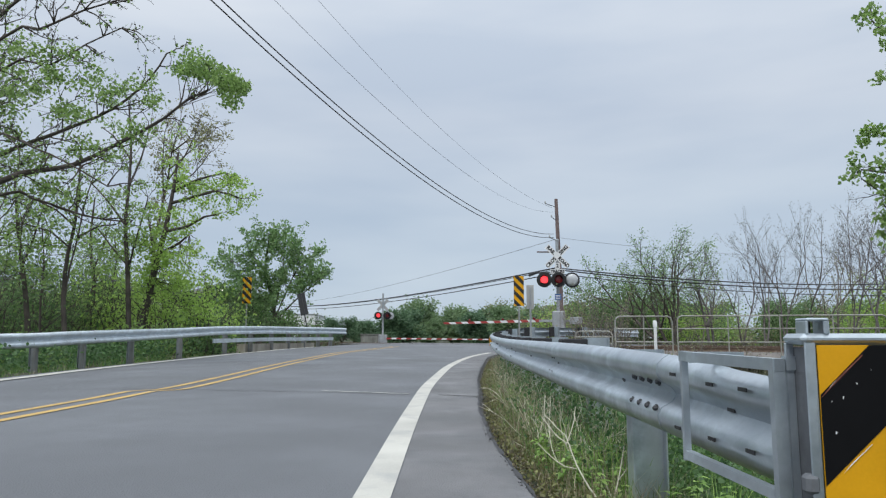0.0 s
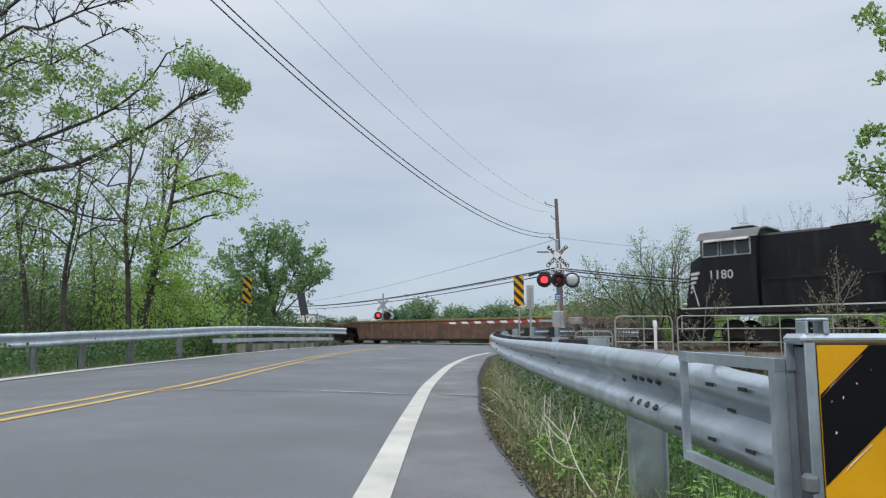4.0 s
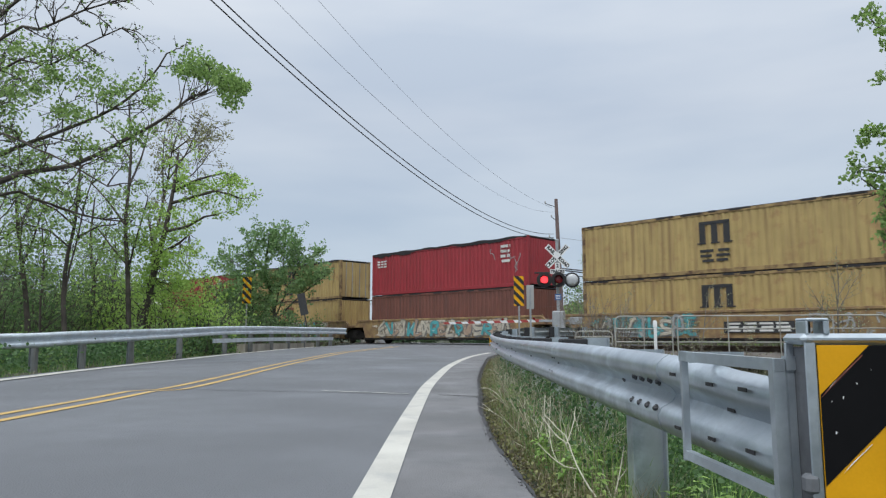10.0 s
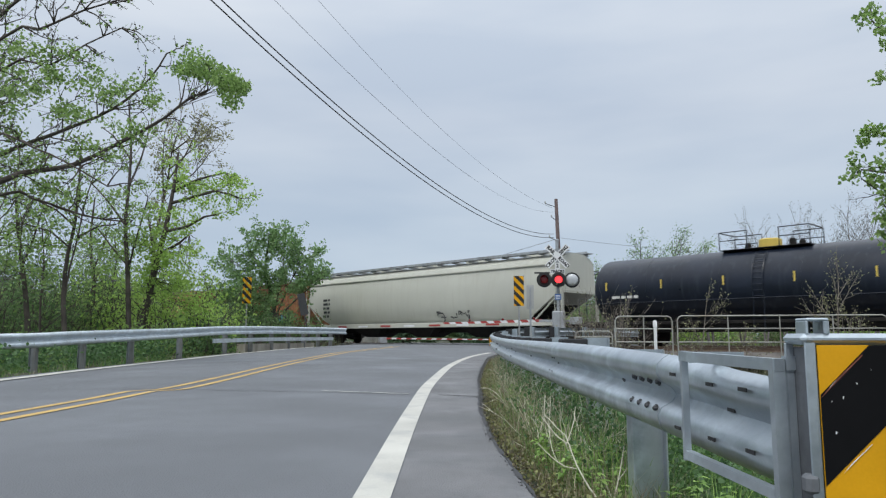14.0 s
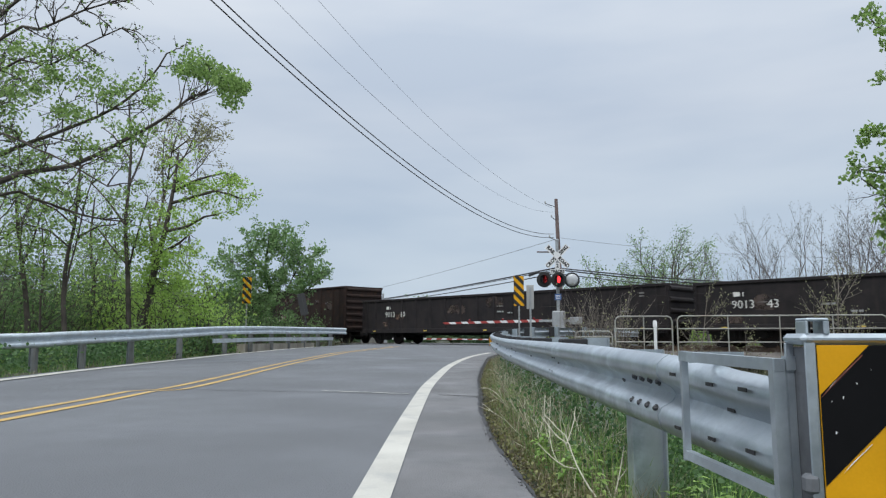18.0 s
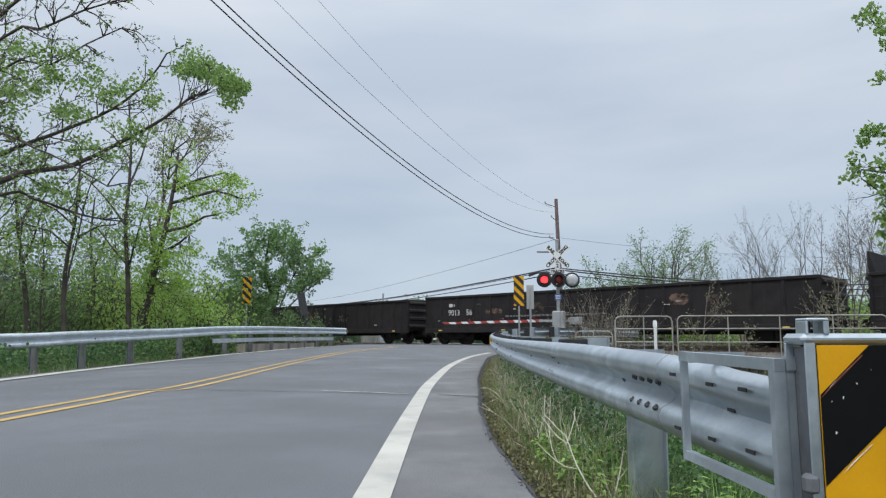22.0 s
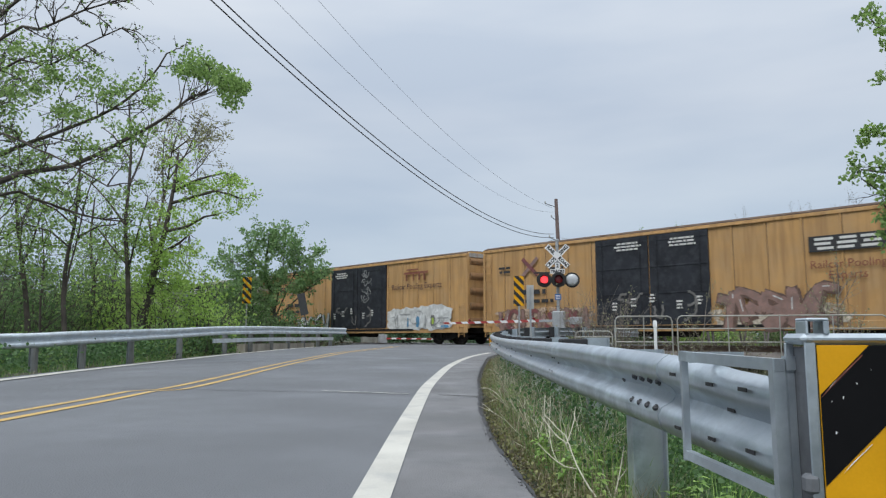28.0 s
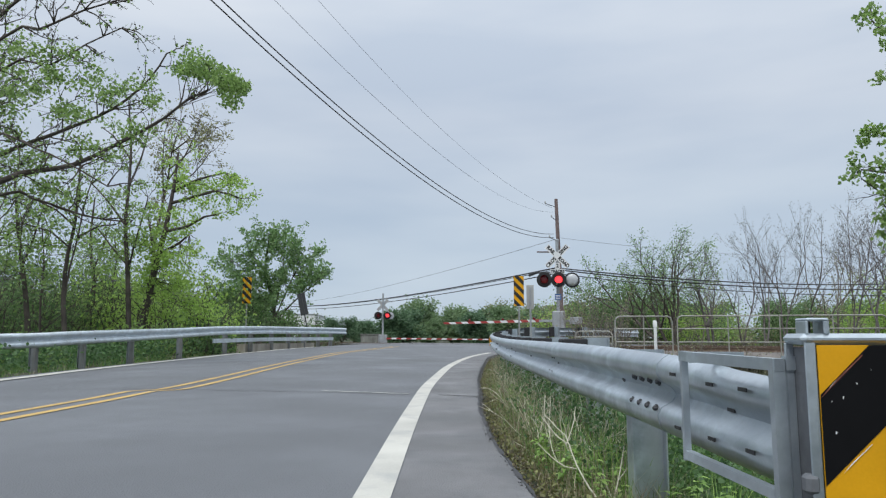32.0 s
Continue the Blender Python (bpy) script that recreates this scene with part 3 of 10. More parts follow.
def build_road():
    road = strip("road", road_left, road_right, -58, 110, 0.0, ASPHALT, cols=24, label="worn grey asphalt two-lane road bending to the crossing")
    # skirt that gives the pavement its edge
    ys = np.arange(-58, 110, 0.5)
    for side, fn in (("left", road_left), ("right", road_right)):
        sh = Shape()
        for a, b in zip(ys[:-1], ys[1:]):
            o = -0.12 if side == "left" else 0.12
            p = [(fn(a), a, road_top(fn(a), a)), (fn(b), b, road_top(fn(b), b)), (fn(b) + o, b, road_top(fn(b), b) - 0.12), (fn(a) + o, a, road_top(fn(a), a) - 0.12)]
            sh.add(p, [(0, 1, 2, 3)])
        part("asphalt_edge", sh, ASPHALT_EDGE, road, "crumbled asphalt edge", smooth=0)
    for off in (-0.15, 0.15):
        tagged(strip("center_line", lambda y: road_c(y) + off - 0.05, lambda y: road_c(y) + off + 0.05, -58, 33.5, 0.006, YELLOW_PAINT, 0.25), "worn double yellow centre line", "road marking", kind="structure")

    knots = smoothline([Vector(q) for q in ((-0.32, -60, 0), (-0.31, 0, 0), (-0.308, 3.2, 0), (-0.294, 5.84, 0), (-0.255, 8.57, 0), (-0.195, 10.4, 0), (-0.036, 13.2, 0), (0.103, 15.35, 0), (0.385, 18.4, 0), (0.80, 21.8, 0), (1.18, 24.0, 0), (1.62, 26, 0), (2.3, 29, 0), (3.0, 31, 0))], 0.2)
    ky, kx = [q.y for q in knots], [q.x for q in knots]

    def edge_r(y):
        return np.interp(y, ky, kx)

    left_line = eased([-60, 5, 11.84, 13.8, 16.4, 19.8, 25, 28, 30.4, 33, 36], [-7.3, -7.3, -7.33, -7.45, -7.56, -7.6, -7.58, -7.3, -6.83, -5.86, -4.9])

    def edge_l(y):
        return left_line(y)
    tagged(strip("edge_line", lambda y: edge_r(y) - 0.082, lambda y: edge_r(y) + 0.082, -58, 26.8, 0.004, WHITE_PAINT, 0.3), "white painted road edge line", "road marking", kind="structure")
    tagged(strip("edge_line", lambda y: edge_l(y) - 0.14, lambda y: edge_l(y) + 0.14, -58, 33, 0.014, WHITE_PAINT, 0.25), "white painted road edge line", "road marking", kind="structure")
    tagged(strip("shoulder", lambda y: edge_r(y) + 0.09, lambda y: road_right(y) - 0.01, -58, 26.5, 0.003, SHOULDER, 0.4, cols=3), "rougher grey asphalt shoulder outside the edge line", "road", kind="structure")
    tagged(strip("edge_tar", lambda y: road_right(y) - 0.006 - 0.014 * np.sin(y * 13.1) * np.sin(y * 4.7), lambda y: road_right(y) + 0.010 + 0.008 * np.sin(y * 17.3), -58, 26.5, 0.007, TAR, 0.12), "dark crumbling asphalt edge", "road", kind="structure")
    # transverse joints: a pale crack over the lanes, a dark seam on the shoulder
    for x0, x1, y0, y1, wd, mt, lb in ((-1.55, -0.42, 9.12, 8.72, 0.05, WHITE_PAINT, "pale worn transverse paint mark"), (-0.06, 0.50, 8.62, 8.4, 0.06, TAR, "dark tar-filled joint"), (-6.9, -0.4, 9.9, 8.75, 0.03, TAR, "dark hairline pavement crack")):
        sh = Shape()
        n = 24
        for k in range(n):
            pts = []
            for t in (k / n, (k + 1) / n):
                x, y = x0 + (x1 - x0) * t, y0 + (y1 - y0) * t + 0.02 * math.sin(t * 37)
                pts.append((x, y))
            (xa, ya), (xb, yb) = pts
            w0 = wd * (0.6 + 0.4 * math.sin(k * 1.7) ** 2)
            sh.add([(xa, ya - w0 / 2, road_top(xa, ya) + 0.009), (xb, yb - w0 / 2, road_top(xb, yb) + 0.009), (xb, yb + w0 / 2, road_top(xb, yb) + 0.009), (xa, ya + w0 / 2, road_top(xa, ya) + 0.009)], [(0, 1, 2, 3)])
        tagged(part("pavement_joint", sh, mt, smooth=0), lb, "road marking", kind="structure")


def build_tracks():
    bed = Shape()
    s0, s1 = -700, 700
    prof = [(-3.6, -0.42), (-1.7, -0.17), (5.9, -0.17), (7.8, -0.42)]
    for a, b in zip(np.linspace(s0, s1, 61)[:-1], np.linspace(s0, s1, 61)[1:]):
        for (w0, z0), (w1, z1) in zip(prof[:-1], prof[1:]):
            bed.add([on_track(a, w0, z0), on_track(b, w0, z0), on_track(b, w1, z1), on_track(a, w1, z1)], [(0, 1, 2, 3)])
    tagged(part("ballast_bed", bed, BALLAST, smooth=0), "grey crushed-stone railway ballast bed", "ballast", kind="structure")
    # loose stones near the crossing
    rng = np.random.default_rng(4)
    v, f = [], []
    for k in range(4200):
        s, w = rng.uniform(-60, 40), rng.uniform(-3.0, 7.4)
        z = np.interp(w, [-3.6, -1.7, 5.9, 7.8], [-0.42, -0.17, -0.17, -0.42])
        p = np.array(on_track(s, w, z))
        if road_left(p[1]) - 0.4 < p[0] < road_right(p[1]) + 0.4:
            continue
        r = rng.uniform(0.025, 0.055)
        o = rng.normal(size=(6, 3)) * 0.25 + np.array([(1, 0, 0), (-1, 0, 0), (0, 1, 0), (0, -1, 0), (0, 0, 0.8), (0, 0, -0.8)])
        n = len(v)
        v += (p + o * r).tolist()
        f += [(n + a, n + b, n + c) for a in (0, 1) for b, c in ((2, 4), (4, 3), (3, 5), (5, 2))]
    tagged(link_mesh("ballast_stones", v, f, STONES, 0), "loose grey ballast stones beside the rails", "stones", kind="stuff")
    prof = [(-0.065, -0.17), (0.065, -0.17), (0.065, -0.155), (0.012, -0.13), (0.012, -0.045), (0.036, -0.035), (0.036, -0.003), (-0.036, -0.003), (-0.036, -0.035), (-0.012, -0.045), (-0.012, -0.13), (-0.065, -0.155)]
    for tw in (0.0, 4.2):
        for side in (-0.755, 0.755):
            sh = Shape()
            n = len(prof)
            a = [on_track(-700, tw + side + w, z) for w, z in prof]
            b = [on_track(700, tw + side + w, z) for w, z in prof]
            sh.add(a + b, [(i, (i + 1) % n, n + (i + 1) % n, n + i) for i in range(n)])
            r = part("rail", sh, RAIL, None, smooth=0)
            tagged(r, "rusty steel rail with a polished head", "rail", kind="structure")
            hd = Shape()
            c = [on_track(q, tw + side + w, z) for q in (-700, 700) for w, z in ((-0.03, 0.0), (0.03, 0.0))]
            hd.add(c, [(0, 1, 3, 2)])
            part("rail_head", hd, RAIL_TOP, r, "polished running surface", smooth=0)
    tie = Shape().box(-0.115, 0.115, -1.3, 1.3, -0.17, -0.012, 0.01)
    holder = thing("sleepers", pose(0, 0, 0), "dark creosoted timber sleepers in ballast", "sleepers", kind="structure")
    first = None
    for tw in (0.0, 4.2):
        for k in range(-100, 48):
            s = k * 0.53
            p = on_track(s, tw, -0.155)
            if road_left(p.y) - 1.0 < p.x < road_right(p.y) + 1.0:
                continue
            m = Matrix.Translation(p) @ pose(0, 0, 0, 0, 0, TRACK_TURN)
            if first is None:
                first = part("sleeper", tie, TIE, holder)
                first.matrix_basis = m
            else:
                shared("sleeper", first, holder, m)
    # crossing panels between and beside the rails
    for tw in (0.0, 4.2):
        for w0, w1 in ((-1.45, -0.83), (-0.66, 0.66), (0.83, 1.45)):
            for k in range(8):
                sa, sb = -13.5 + k * 2.4, -13.5 + (k + 1) * 2.4 - 0.02
                sh = Shape()
                vs = [on_track(q, tw + w, z) for q in (sa, sb) for w in (w0, w1) for z in (-0.14, 0.002)]
                sh.add(vs, [(0, 1, 3, 2), (4, 6, 7, 5), (0, 4, 5, 1), (2, 3, 7, 6), (0, 2, 6, 4), (1, 5, 7, 3)])
                tagged(part("crossing_panel", sh, SHOULDER, smooth=0), "grey concrete level-crossing panel between rails", "crossing panel", kind="structure")


W_PROF = [(0.156, 0.030), (0.142, 0.056), (0.118, 0.079), (0.080, 0.083), (0.052, 0.068), (0.026, 0.022), (0.0, 0.006), (-0.026, 0.022), (-0.052, 0.068), (-0.080, 0.083), (-0.118, 0.079), (-0.142, 0.056), (-0.156, 0.030)]


def w_beam(pts, side, pinch=False):
    """A corrugated beam sheet along pts (x, y, z of its middle); side: +1 when traffic is to the left of the way, -1 to the right."""
    sh = Shape()
    n = len(W_PROF)
    rows = []
    for i, p in enumerate(pts):
        t = (pts[min(i + 1, len(pts) - 1)] - pts[max(i - 1, 0)])
        t.z = 0
        t.normalize()
        nrm = Vector((-t.y, t.x, 0)) * side
        k = float(np.interp(p.y, [2.0, 2.42, 2.54], [1, 0.75, 0])) if pinch else 0.0
        prof = [(v - k * (0.013 * (v > 0.03) + 0.006 * (v > 0.10)), u * (1 - 0.12 * k) + k * 0.016 * (abs(v) < 0.04)) for v, u in W_PROF]
        rows.append(([p + nrm * u + Vector((0, 0, v)) for v, u in prof], [p + nrm * (u - 0.005) + Vector((0, 0, v)) for v, u in prof]))
    vs = [q for a, b in rows for q in a + b]
    fs = []
    for i in range(len(rows) - 1):
        o, w = i * 2 * n, (i + 1) * 2 * n
        for k in range(n - 1):
            fs.append((o + k, o + k + 1, w + k + 1, w + k))
            fs.append((o + n + k, w + n + k, w + n + k + 1, o + n + k + 1))
        fs += [(o, w, w + n, o + n), (o + n - 1, o + 2 * n - 1, w + 2 * n - 1, w + n - 1)]
    for o in (0, (len(rows) - 1) * 2 * n):
        for k in range(n - 1):
            fs.append((o + k, o + n + k, o + n + k + 1, o + k + 1))
    return sh.add(vs, fs)


def i_post(z0, z1, half=0.05):
    sh = Shape()
    sh.box(-half, half, -0.085, -0.077, z0, z1)
    sh.box(-half, half, 0.077, 0.085, z0, z1)
    sh.box(-0.004, 0.004, -0.077, 0.077, z0, z1)
    return sh


def guardrail(name, ctrl, side, post_at, label, seams=(3.8,), post_mat=STEEL, block_from=99.0, post_y=(), bolted=False, beam_mat=STEEL):
    """ctrl: (x, y, z of the beam's middle)."""
    pts = smoothline(ctrl, 0.22)
    root = thing(name, pose(0, 0, 0), label, "guardrail")
    seg, run = [pts[0]], 0.0
    nseg = 0
    for a, b in zip(pts[:-1], pts[1:]):
        seg.append(b)
        run += (b - a).length
        if run > seams[min(nseg, len(seams) - 1)] or b is pts[-1]:
            t = (seg[-1] - seg[0]).normalized()
            nrm = Vector((-t.y, t.x, 0)).normalized() * side
            lap = [q + nrm * (0.003 if nseg % 2 else 0.0) for q in seg]
            if nseg and len(lap) > 1:
                lap[0] = lap[0] - (lap[1] - lap[0]).normalized() * 0.16
            beam = part("beam", w_beam(lap, side, bolted and nseg == 0), beam_mat, root, smooth=50)
            # splice bolts at the start of each beam; the second splice shows its slots
            def face(vz):
                return float(np.interp(vz, [q[0] for q in sorted(W_PROF)], [q[1] for q in sorted(W_PROF)]))
            for k, along in enumerate((0.04, 0.15, 0.26, 0.37) if nseg and bolted else ()):
                for vz in (0.046, -0.058):
                    bt = Shape()
                    c = lap[0] + t * along + nrm * (face(vz) + 0.002) + Vector((0, 0, vz))
                    if nseg == 1 or nseg > 3:
                        bt.tube([c - nrm * 0.004, c + nrm * 0.003], 0.016, 10)
                        bt.tube([c, c + nrm * 0.011, c + nrm * 0.015], [0.012, 0.011, 0.006], 6)
                    elif k < 2:
                        bt.tube([c - t * 0.03 - Vector((0, 0, 0.006)), c + t * 0.03 + Vector((0, 0, 0.006))], 0.005, 5)
                    else:
                        continue
                    part("bolt", bt, BOLT, beam)
            seg, run, nseg = [b], 0.0, nseg + 1
    if post_y:
        acc, post_at = 0.0, []
        for a, b in zip(pts[:-1], pts[1:]):
            post_at += [acc + (b - a).length * (q - a.y) / (b.y - a.y) for q in post_y if a.y <= q < b.y]
            acc += (b - a).length
    for d in post_at:
        acc = 0.0
        for a, b in zip(pts[:-1], pts[1:]):
            L = (b - a).length
            if acc + L >= d:
                p = a + (b - a) * ((d - acc) / L)
                t = (b - a).normalized()
                break
            acc += L
        else:
            continue
        nrm = Vector((-t.y, t.x, 0)).normalized() * side
        ang = math.degrees(math.atan2(t.y, t.x))
        g = float(ground_z(np.array(p.x), np.array(p.y))) - 0.3
        blocked = d > block_from
        c = p - nrm * (0.28 if blocked else 0.092)
        po = part("post", i_post(g - p.z, 0.19 if blocked else 0.15, 0.05 if bolted else 0.042), post_mat, root)
        po.matrix_basis = Matrix.Translation(c) @ pose(0, 0, 0, 0, 0, ang)
        if bolted:
            o = p + nrm * 0.008
            part("post_bolt", Shape().tube([o - t * 0.016 - Vector((0, 0, 0.004)), o + t * 0.016 + Vector((0, 0, 0.004))], 0.011, 6), BOLT, root)
        if not blocked:
            continue
        bl = part("blockout", Shape().box(-0.10, 0.10, -0.095, 0.095, -0.17, 0.182, 0.008), BLOCK_DARK, root, "dark composite spacer block")
        bl.matrix_basis = Matrix.Translation(p - nrm * 0.098) @ pose(0, 0, 0, 0, 0, ang)
    return root


def build_guardrails():
    # right-hand rail, round the bend
    ctrl = [(0.985, 1.96, 0.428), (0.972, 2.1, 0.43), (0.935, 2.8, 0.455), (0.90, 4.0, 0.478), (0.885, 5.1, 0.487), (0.925, 8, 0.495), (1.0, 10.8, 0.505), (1.13, 15, 0.545), (1.36, 19.3, 0.62), (1.68, 21.4, 0.70), (2.35, 23.4, 0.80), (3.3, 25.0, 0.86), (4.6, 26.6, 0.88), (6.2, 28.0, 0.88), (8.0, 29.0, 0.86)]
    guardrail("guardrail", [Vector(c) for c in ctrl], 1, [1.60, 3.45, 5.35, 7.25, 9.2, 11.15, 13.05, 14.95, 16.85, 18.75, 20.65, 22.55, 24.45, 26.35, 28.25, 30.15], "galvanised corrugated steel guardrail curving beside the road", seams=(0.92, 2.35, 3.8), block_from=2.5, bolted=True)
    # left-hand rail
    ctrl = [(-12.6, 5.0, 0.50), (-10.6, 9.5, 0.54), (-8.95, 14.4, 0.60), (-8.5, 16.8, 0.68), (-8.35, 21.7, 0.80), (-8.05, 26, 0.93), (-7.35, 30, 0.99), (-6.4, 33, 1.0), (-5.35, 35.2, 1.0), (-4.9, 35.8, 0.99)]
    root = guardrail("guardrail", [Vector(c) for c in ctrl], -1, [], "galvanised steel guardrail with a rub rail at its end", post_mat=POST_OLD, beam_mat=STEEL_SKYLIT, block_from=99.0, post_y=(7.6, 10.2, 12.85, 15.3, 16.95, 19.4, 22.7, 26.4, 28.6, 30.4, 31.8, 33.0, 34.1, 35.0))
    low = smoothline([Vector(c) for c in ((-8.06, 25.0, 0.56), (-7.4, 29.6, 0.60), (-6.5, 32.6, 0.61), (-5.4, 34.9, 0.62))], 0.4)
    rub = Shape()
    for p, q in zip([low[0]] + low[:-1], low[1:] + [low[-1]]):
        d = (q - p).normalized()
        o, up = Vector((-d.y, d.x, 0)) * 0.03, Vector((0, 0, 0.075))
        rub.v += [tuple(c + i * o + j * up) for c in (low[len(rub.v) // 4],) for i, j in ((-1, -1), (1, -1), (1, 1), (-1, 1))]
    n = len(low)
    rub.f = [(4 * i + j, 4 * i + (j + 1) % 4, 4 * i + 4 + (j + 1) % 4, 4 * i + 4 + j) for i in range(n - 1) for j in range(4)] + [(3, 2, 1, 0), (4 * n - 4, 4 * n - 3, 4 * n - 2, 4 * n - 1)]
    part("rub_rail", rub, STEEL_SKYLIT, root, "lower flat steel rub rail", smooth=0)
    # concrete curb wall under it
    wall = thing("culvert_wall", pose(0, 0, 0), "weathered tan concrete culvert wall under the guardrail", "wall", kind="structure")
    wp = smoothline([Vector(c) for c in ((-7.9, 28.4, 0), (-7.1, 31.4, 0), (-6.1, 33.8, 0))], 0.8)
    for a, b in zip(wp[:-1], wp[1:]):
        t = (b - a).normalized()
        nr = Vector((-t.y, t.x, 0))
        o = [a, b, b + nr * 0.35, a + nr * 0.35]
        part("concrete_block", Shape().add([(q.x, q.y, z) for z in (-0.4, 0.42) for q in o], [(3, 2, 1, 0), (4, 5, 6, 7), (0, 1, 5, 4), (1, 2, 6, 5), (2, 3, 7, 6), (3, 0, 4, 7)]), CONCRETE, wall, smooth=0)


def stripes(w, h, period, half, lean):
    """Slanted stripes clipped to a w x h plate, as polygons in x, z."""
    def clip(poly, ax, lim, keep_low):
        out = []
        for i in range(len(poly)):
            p, q = poly[i], poly[(i + 1) % len(poly)]
            a, b = (p[ax] <= lim) == keep_low or p[ax] == lim, (q[ax] <= lim) == keep_low or q[ax] == lim
            if a:
                out.append(p)
            if a != b:
                t = (lim - p[ax]) / (q[ax] - p[ax])
                out.append(tuple(p[k] + (q[k] - p[k]) * t for k in (0, 1)))
        return out
    res = []
    c = -3 * h
    while c < 3 * h:
        poly = [(-w / 2, c - lean * w / 2), (w / 2, c + lean * w / 2), (w / 2, c + lean * w / 2 + half), (-w / 2, c - lean * w / 2 + half)]
        for ax, lim, low in ((1, h / 2, True), (1, -h / 2, False)):
            poly = clip(poly, ax, lim, low) if poly else poly
        if len(poly) >= 3:
            res.append(poly)
        c += period
    return res


def object_marker(x, y, ztop, w, h, lean, label):
    g = float(ground_z(np.array(x), np.array(y)))
    root = thing("object_marker_sign", pose(x, y, ztop - h / 2), label, "sign")
    part("plate", Shape().box(-w / 2, w / 2, -0.003, 0.003, -h / 2, h / 2), SIGN_YELLOW, root)
    for poly in stripes(w, h, h / 3.3, h / 6.6, lean):
        part("stripe", Shape().plate(poly, -0.0045, 0.002), SIGN_BLACK, root, smooth=0)
    part("post", Shape().box(-0.025, 0.025, 0.006, 0.036, g - 0.2 - (ztop - h / 2), h / 2 - 0.05, 0.004), STEEL_OLD, root)
    return root


def build_terminal():
    """Crash terminal on the near end of the guardrail."""
    root = thing("guardrail_end_terminal", pose(0, 0, 0), "galvanised guardrail end terminal with a yellow and black striped panel", "guardrail terminal")
    # guide frame beside the beam
    a, b = Vector((0.815, 2.42, 0)), Vector((0.878, 1.885, 0))

    def bar(name, p, q, w=0.026, d=0.03, par=root):
        t = (q - p).normalized()
        up = Vector((0, 0, 1)) if abs(t.z) < 0.8 else Vector((0, 1, 0))
        s1 = t.cross(up).normalized()
        s2 = s1.cross(t)
        vs = [p0 + s1 * i * d + s2 * j * w for p0 in (p, q) for i, j in ((-1, -1), (1, -1), (1, 1), (-1, 1))]
        return part(name, Shape().add(vs, [(0, 1, 2, 3), (7, 6, 5, 4), (0, 4, 5, 1), (1, 5, 6, 2), (2, 6, 7, 3), (3, 7, 4, 0)]), STEEL, par, smooth=0)
    zt, za, zb = 0.617, 0.295, 0.272
    bar("frame_post", a + Vector((0, 0, za - 0.02)), a + Vector((0, 0, zt + 0.018)), 0.010, 0.011)
    bar("frame_post", b + Vector((0, 0, zb - 0.35)), b + Vector((0, 0, zt + 0.008)), 0.014, 0.016)
    bar("frame_top", a + Vector((0, 0.014, zt)), b + Vector((0, -0.0165, zt - 0.008)), 0.016, 0.0135)
    bar("frame_bottom", a + Vector((0, -0.014, za)), b + Vector((0, 0.016, zb)), 0.014, 0.0125)
    for p in (a, b):
        bar("frame_tie", p + Vector((0.02, 0.0, zt - 0.004)), p + Vector((0.2, 0.0, zt - 0.004)), 0.018, 0.012)
    # impact head: an open box behind the striped panel
    hx, hy = 0.908, 1.80
    # side plate's grey is darkened for the shade of the recessed side
    part("impact_head", Shape().box(hx + 0.016, hx + 0.021, hy, hy + 0.085, -0.05, 0.655, 0.001), PLATE_SHADED, root, "welded side plate of the impact head, shade put into its grey")
    part("front_flange", Shape().box(hx + 0.002, hx + 0.030, hy - 0.006, hy, -0.05, 0.672, 0.002), STEEL, root)
    part("back_flange", Shape().box(hx - 0.006, hx + 0.016, hy + 0.08, hy + 0.09, -0.05, 0.665, 0.002), STEEL, root)
    part("head_top", Shape().box(hx - 0.006, hx + 0.66, hy - 0.012, hy + 0.1, 0.662, 0.690, 0.011), STEEL, root)
    part("head_back", Shape().box(hx + 0.024, hx + 0.62, hy + 0.08, hy + 0.088, -0.05, 0.655), STEEL_OLD, root)
    part("head_side", Shape().box(hx + 0.60, hx + 0.66, hy - 0.002, hy + 0.08, -0.05, 0.655, 0.006), STEEL, root)
    tube = Shape()
    tx, tz = hx + 0.008, 0.687
    for x0, x1, z0, z1 in ((0.0, 0.060, 0.034, 0.042), (0.0, 0.007, 0.0, 0.036), (0.045, 0.060, 0.0, 0.036)):
        tube.box(tx + x0, tx + x1, hy - 0.008, hy + 0.05, tz + z0, tz + z1, 0.0035)
    part("square_tube", tube, STEEL, root, "short open square steel tube")
    # black plate added in the opening to stand for the shade inside
    part("tube_back", Shape().box(tx + 0.007, tx + 0.030, hy + 0.03, hy + 0.04, tz, tz + 0.036), LAMP_BLACK, root, "dark plate added for the shade inside the tube")
    # striped panel on the face
    px0, px1, pz0, pz1, py = hx + 0.031, hx + 0.60, -0.05, 0.661, hy - 0.010
    panel = part("panel", Shape().box(px0, px1, py, py + 0.004, pz0, pz1), SIGN_YELLOW, root, "yellow reflective panel")
    part("stripe", Shape().plate([(px0, 0.318), (px0, 0.538), (px0 + 0.13, 0.661), (px0 + 0.372, 0.661)], py - 0.0008, 0.0015), PANEL_BLACK, panel, "black diagonal stripe", smooth=0)
    part("stripe", Shape().plate([(px0, -0.05), (px0, 0.06), (px1, 0.61), (px1, 0.37), (px0 + 0.12, -0.05)], py - 0.0008, 0.0015), PANEL_BLACK, panel, "black diagonal stripe", smooth=0)
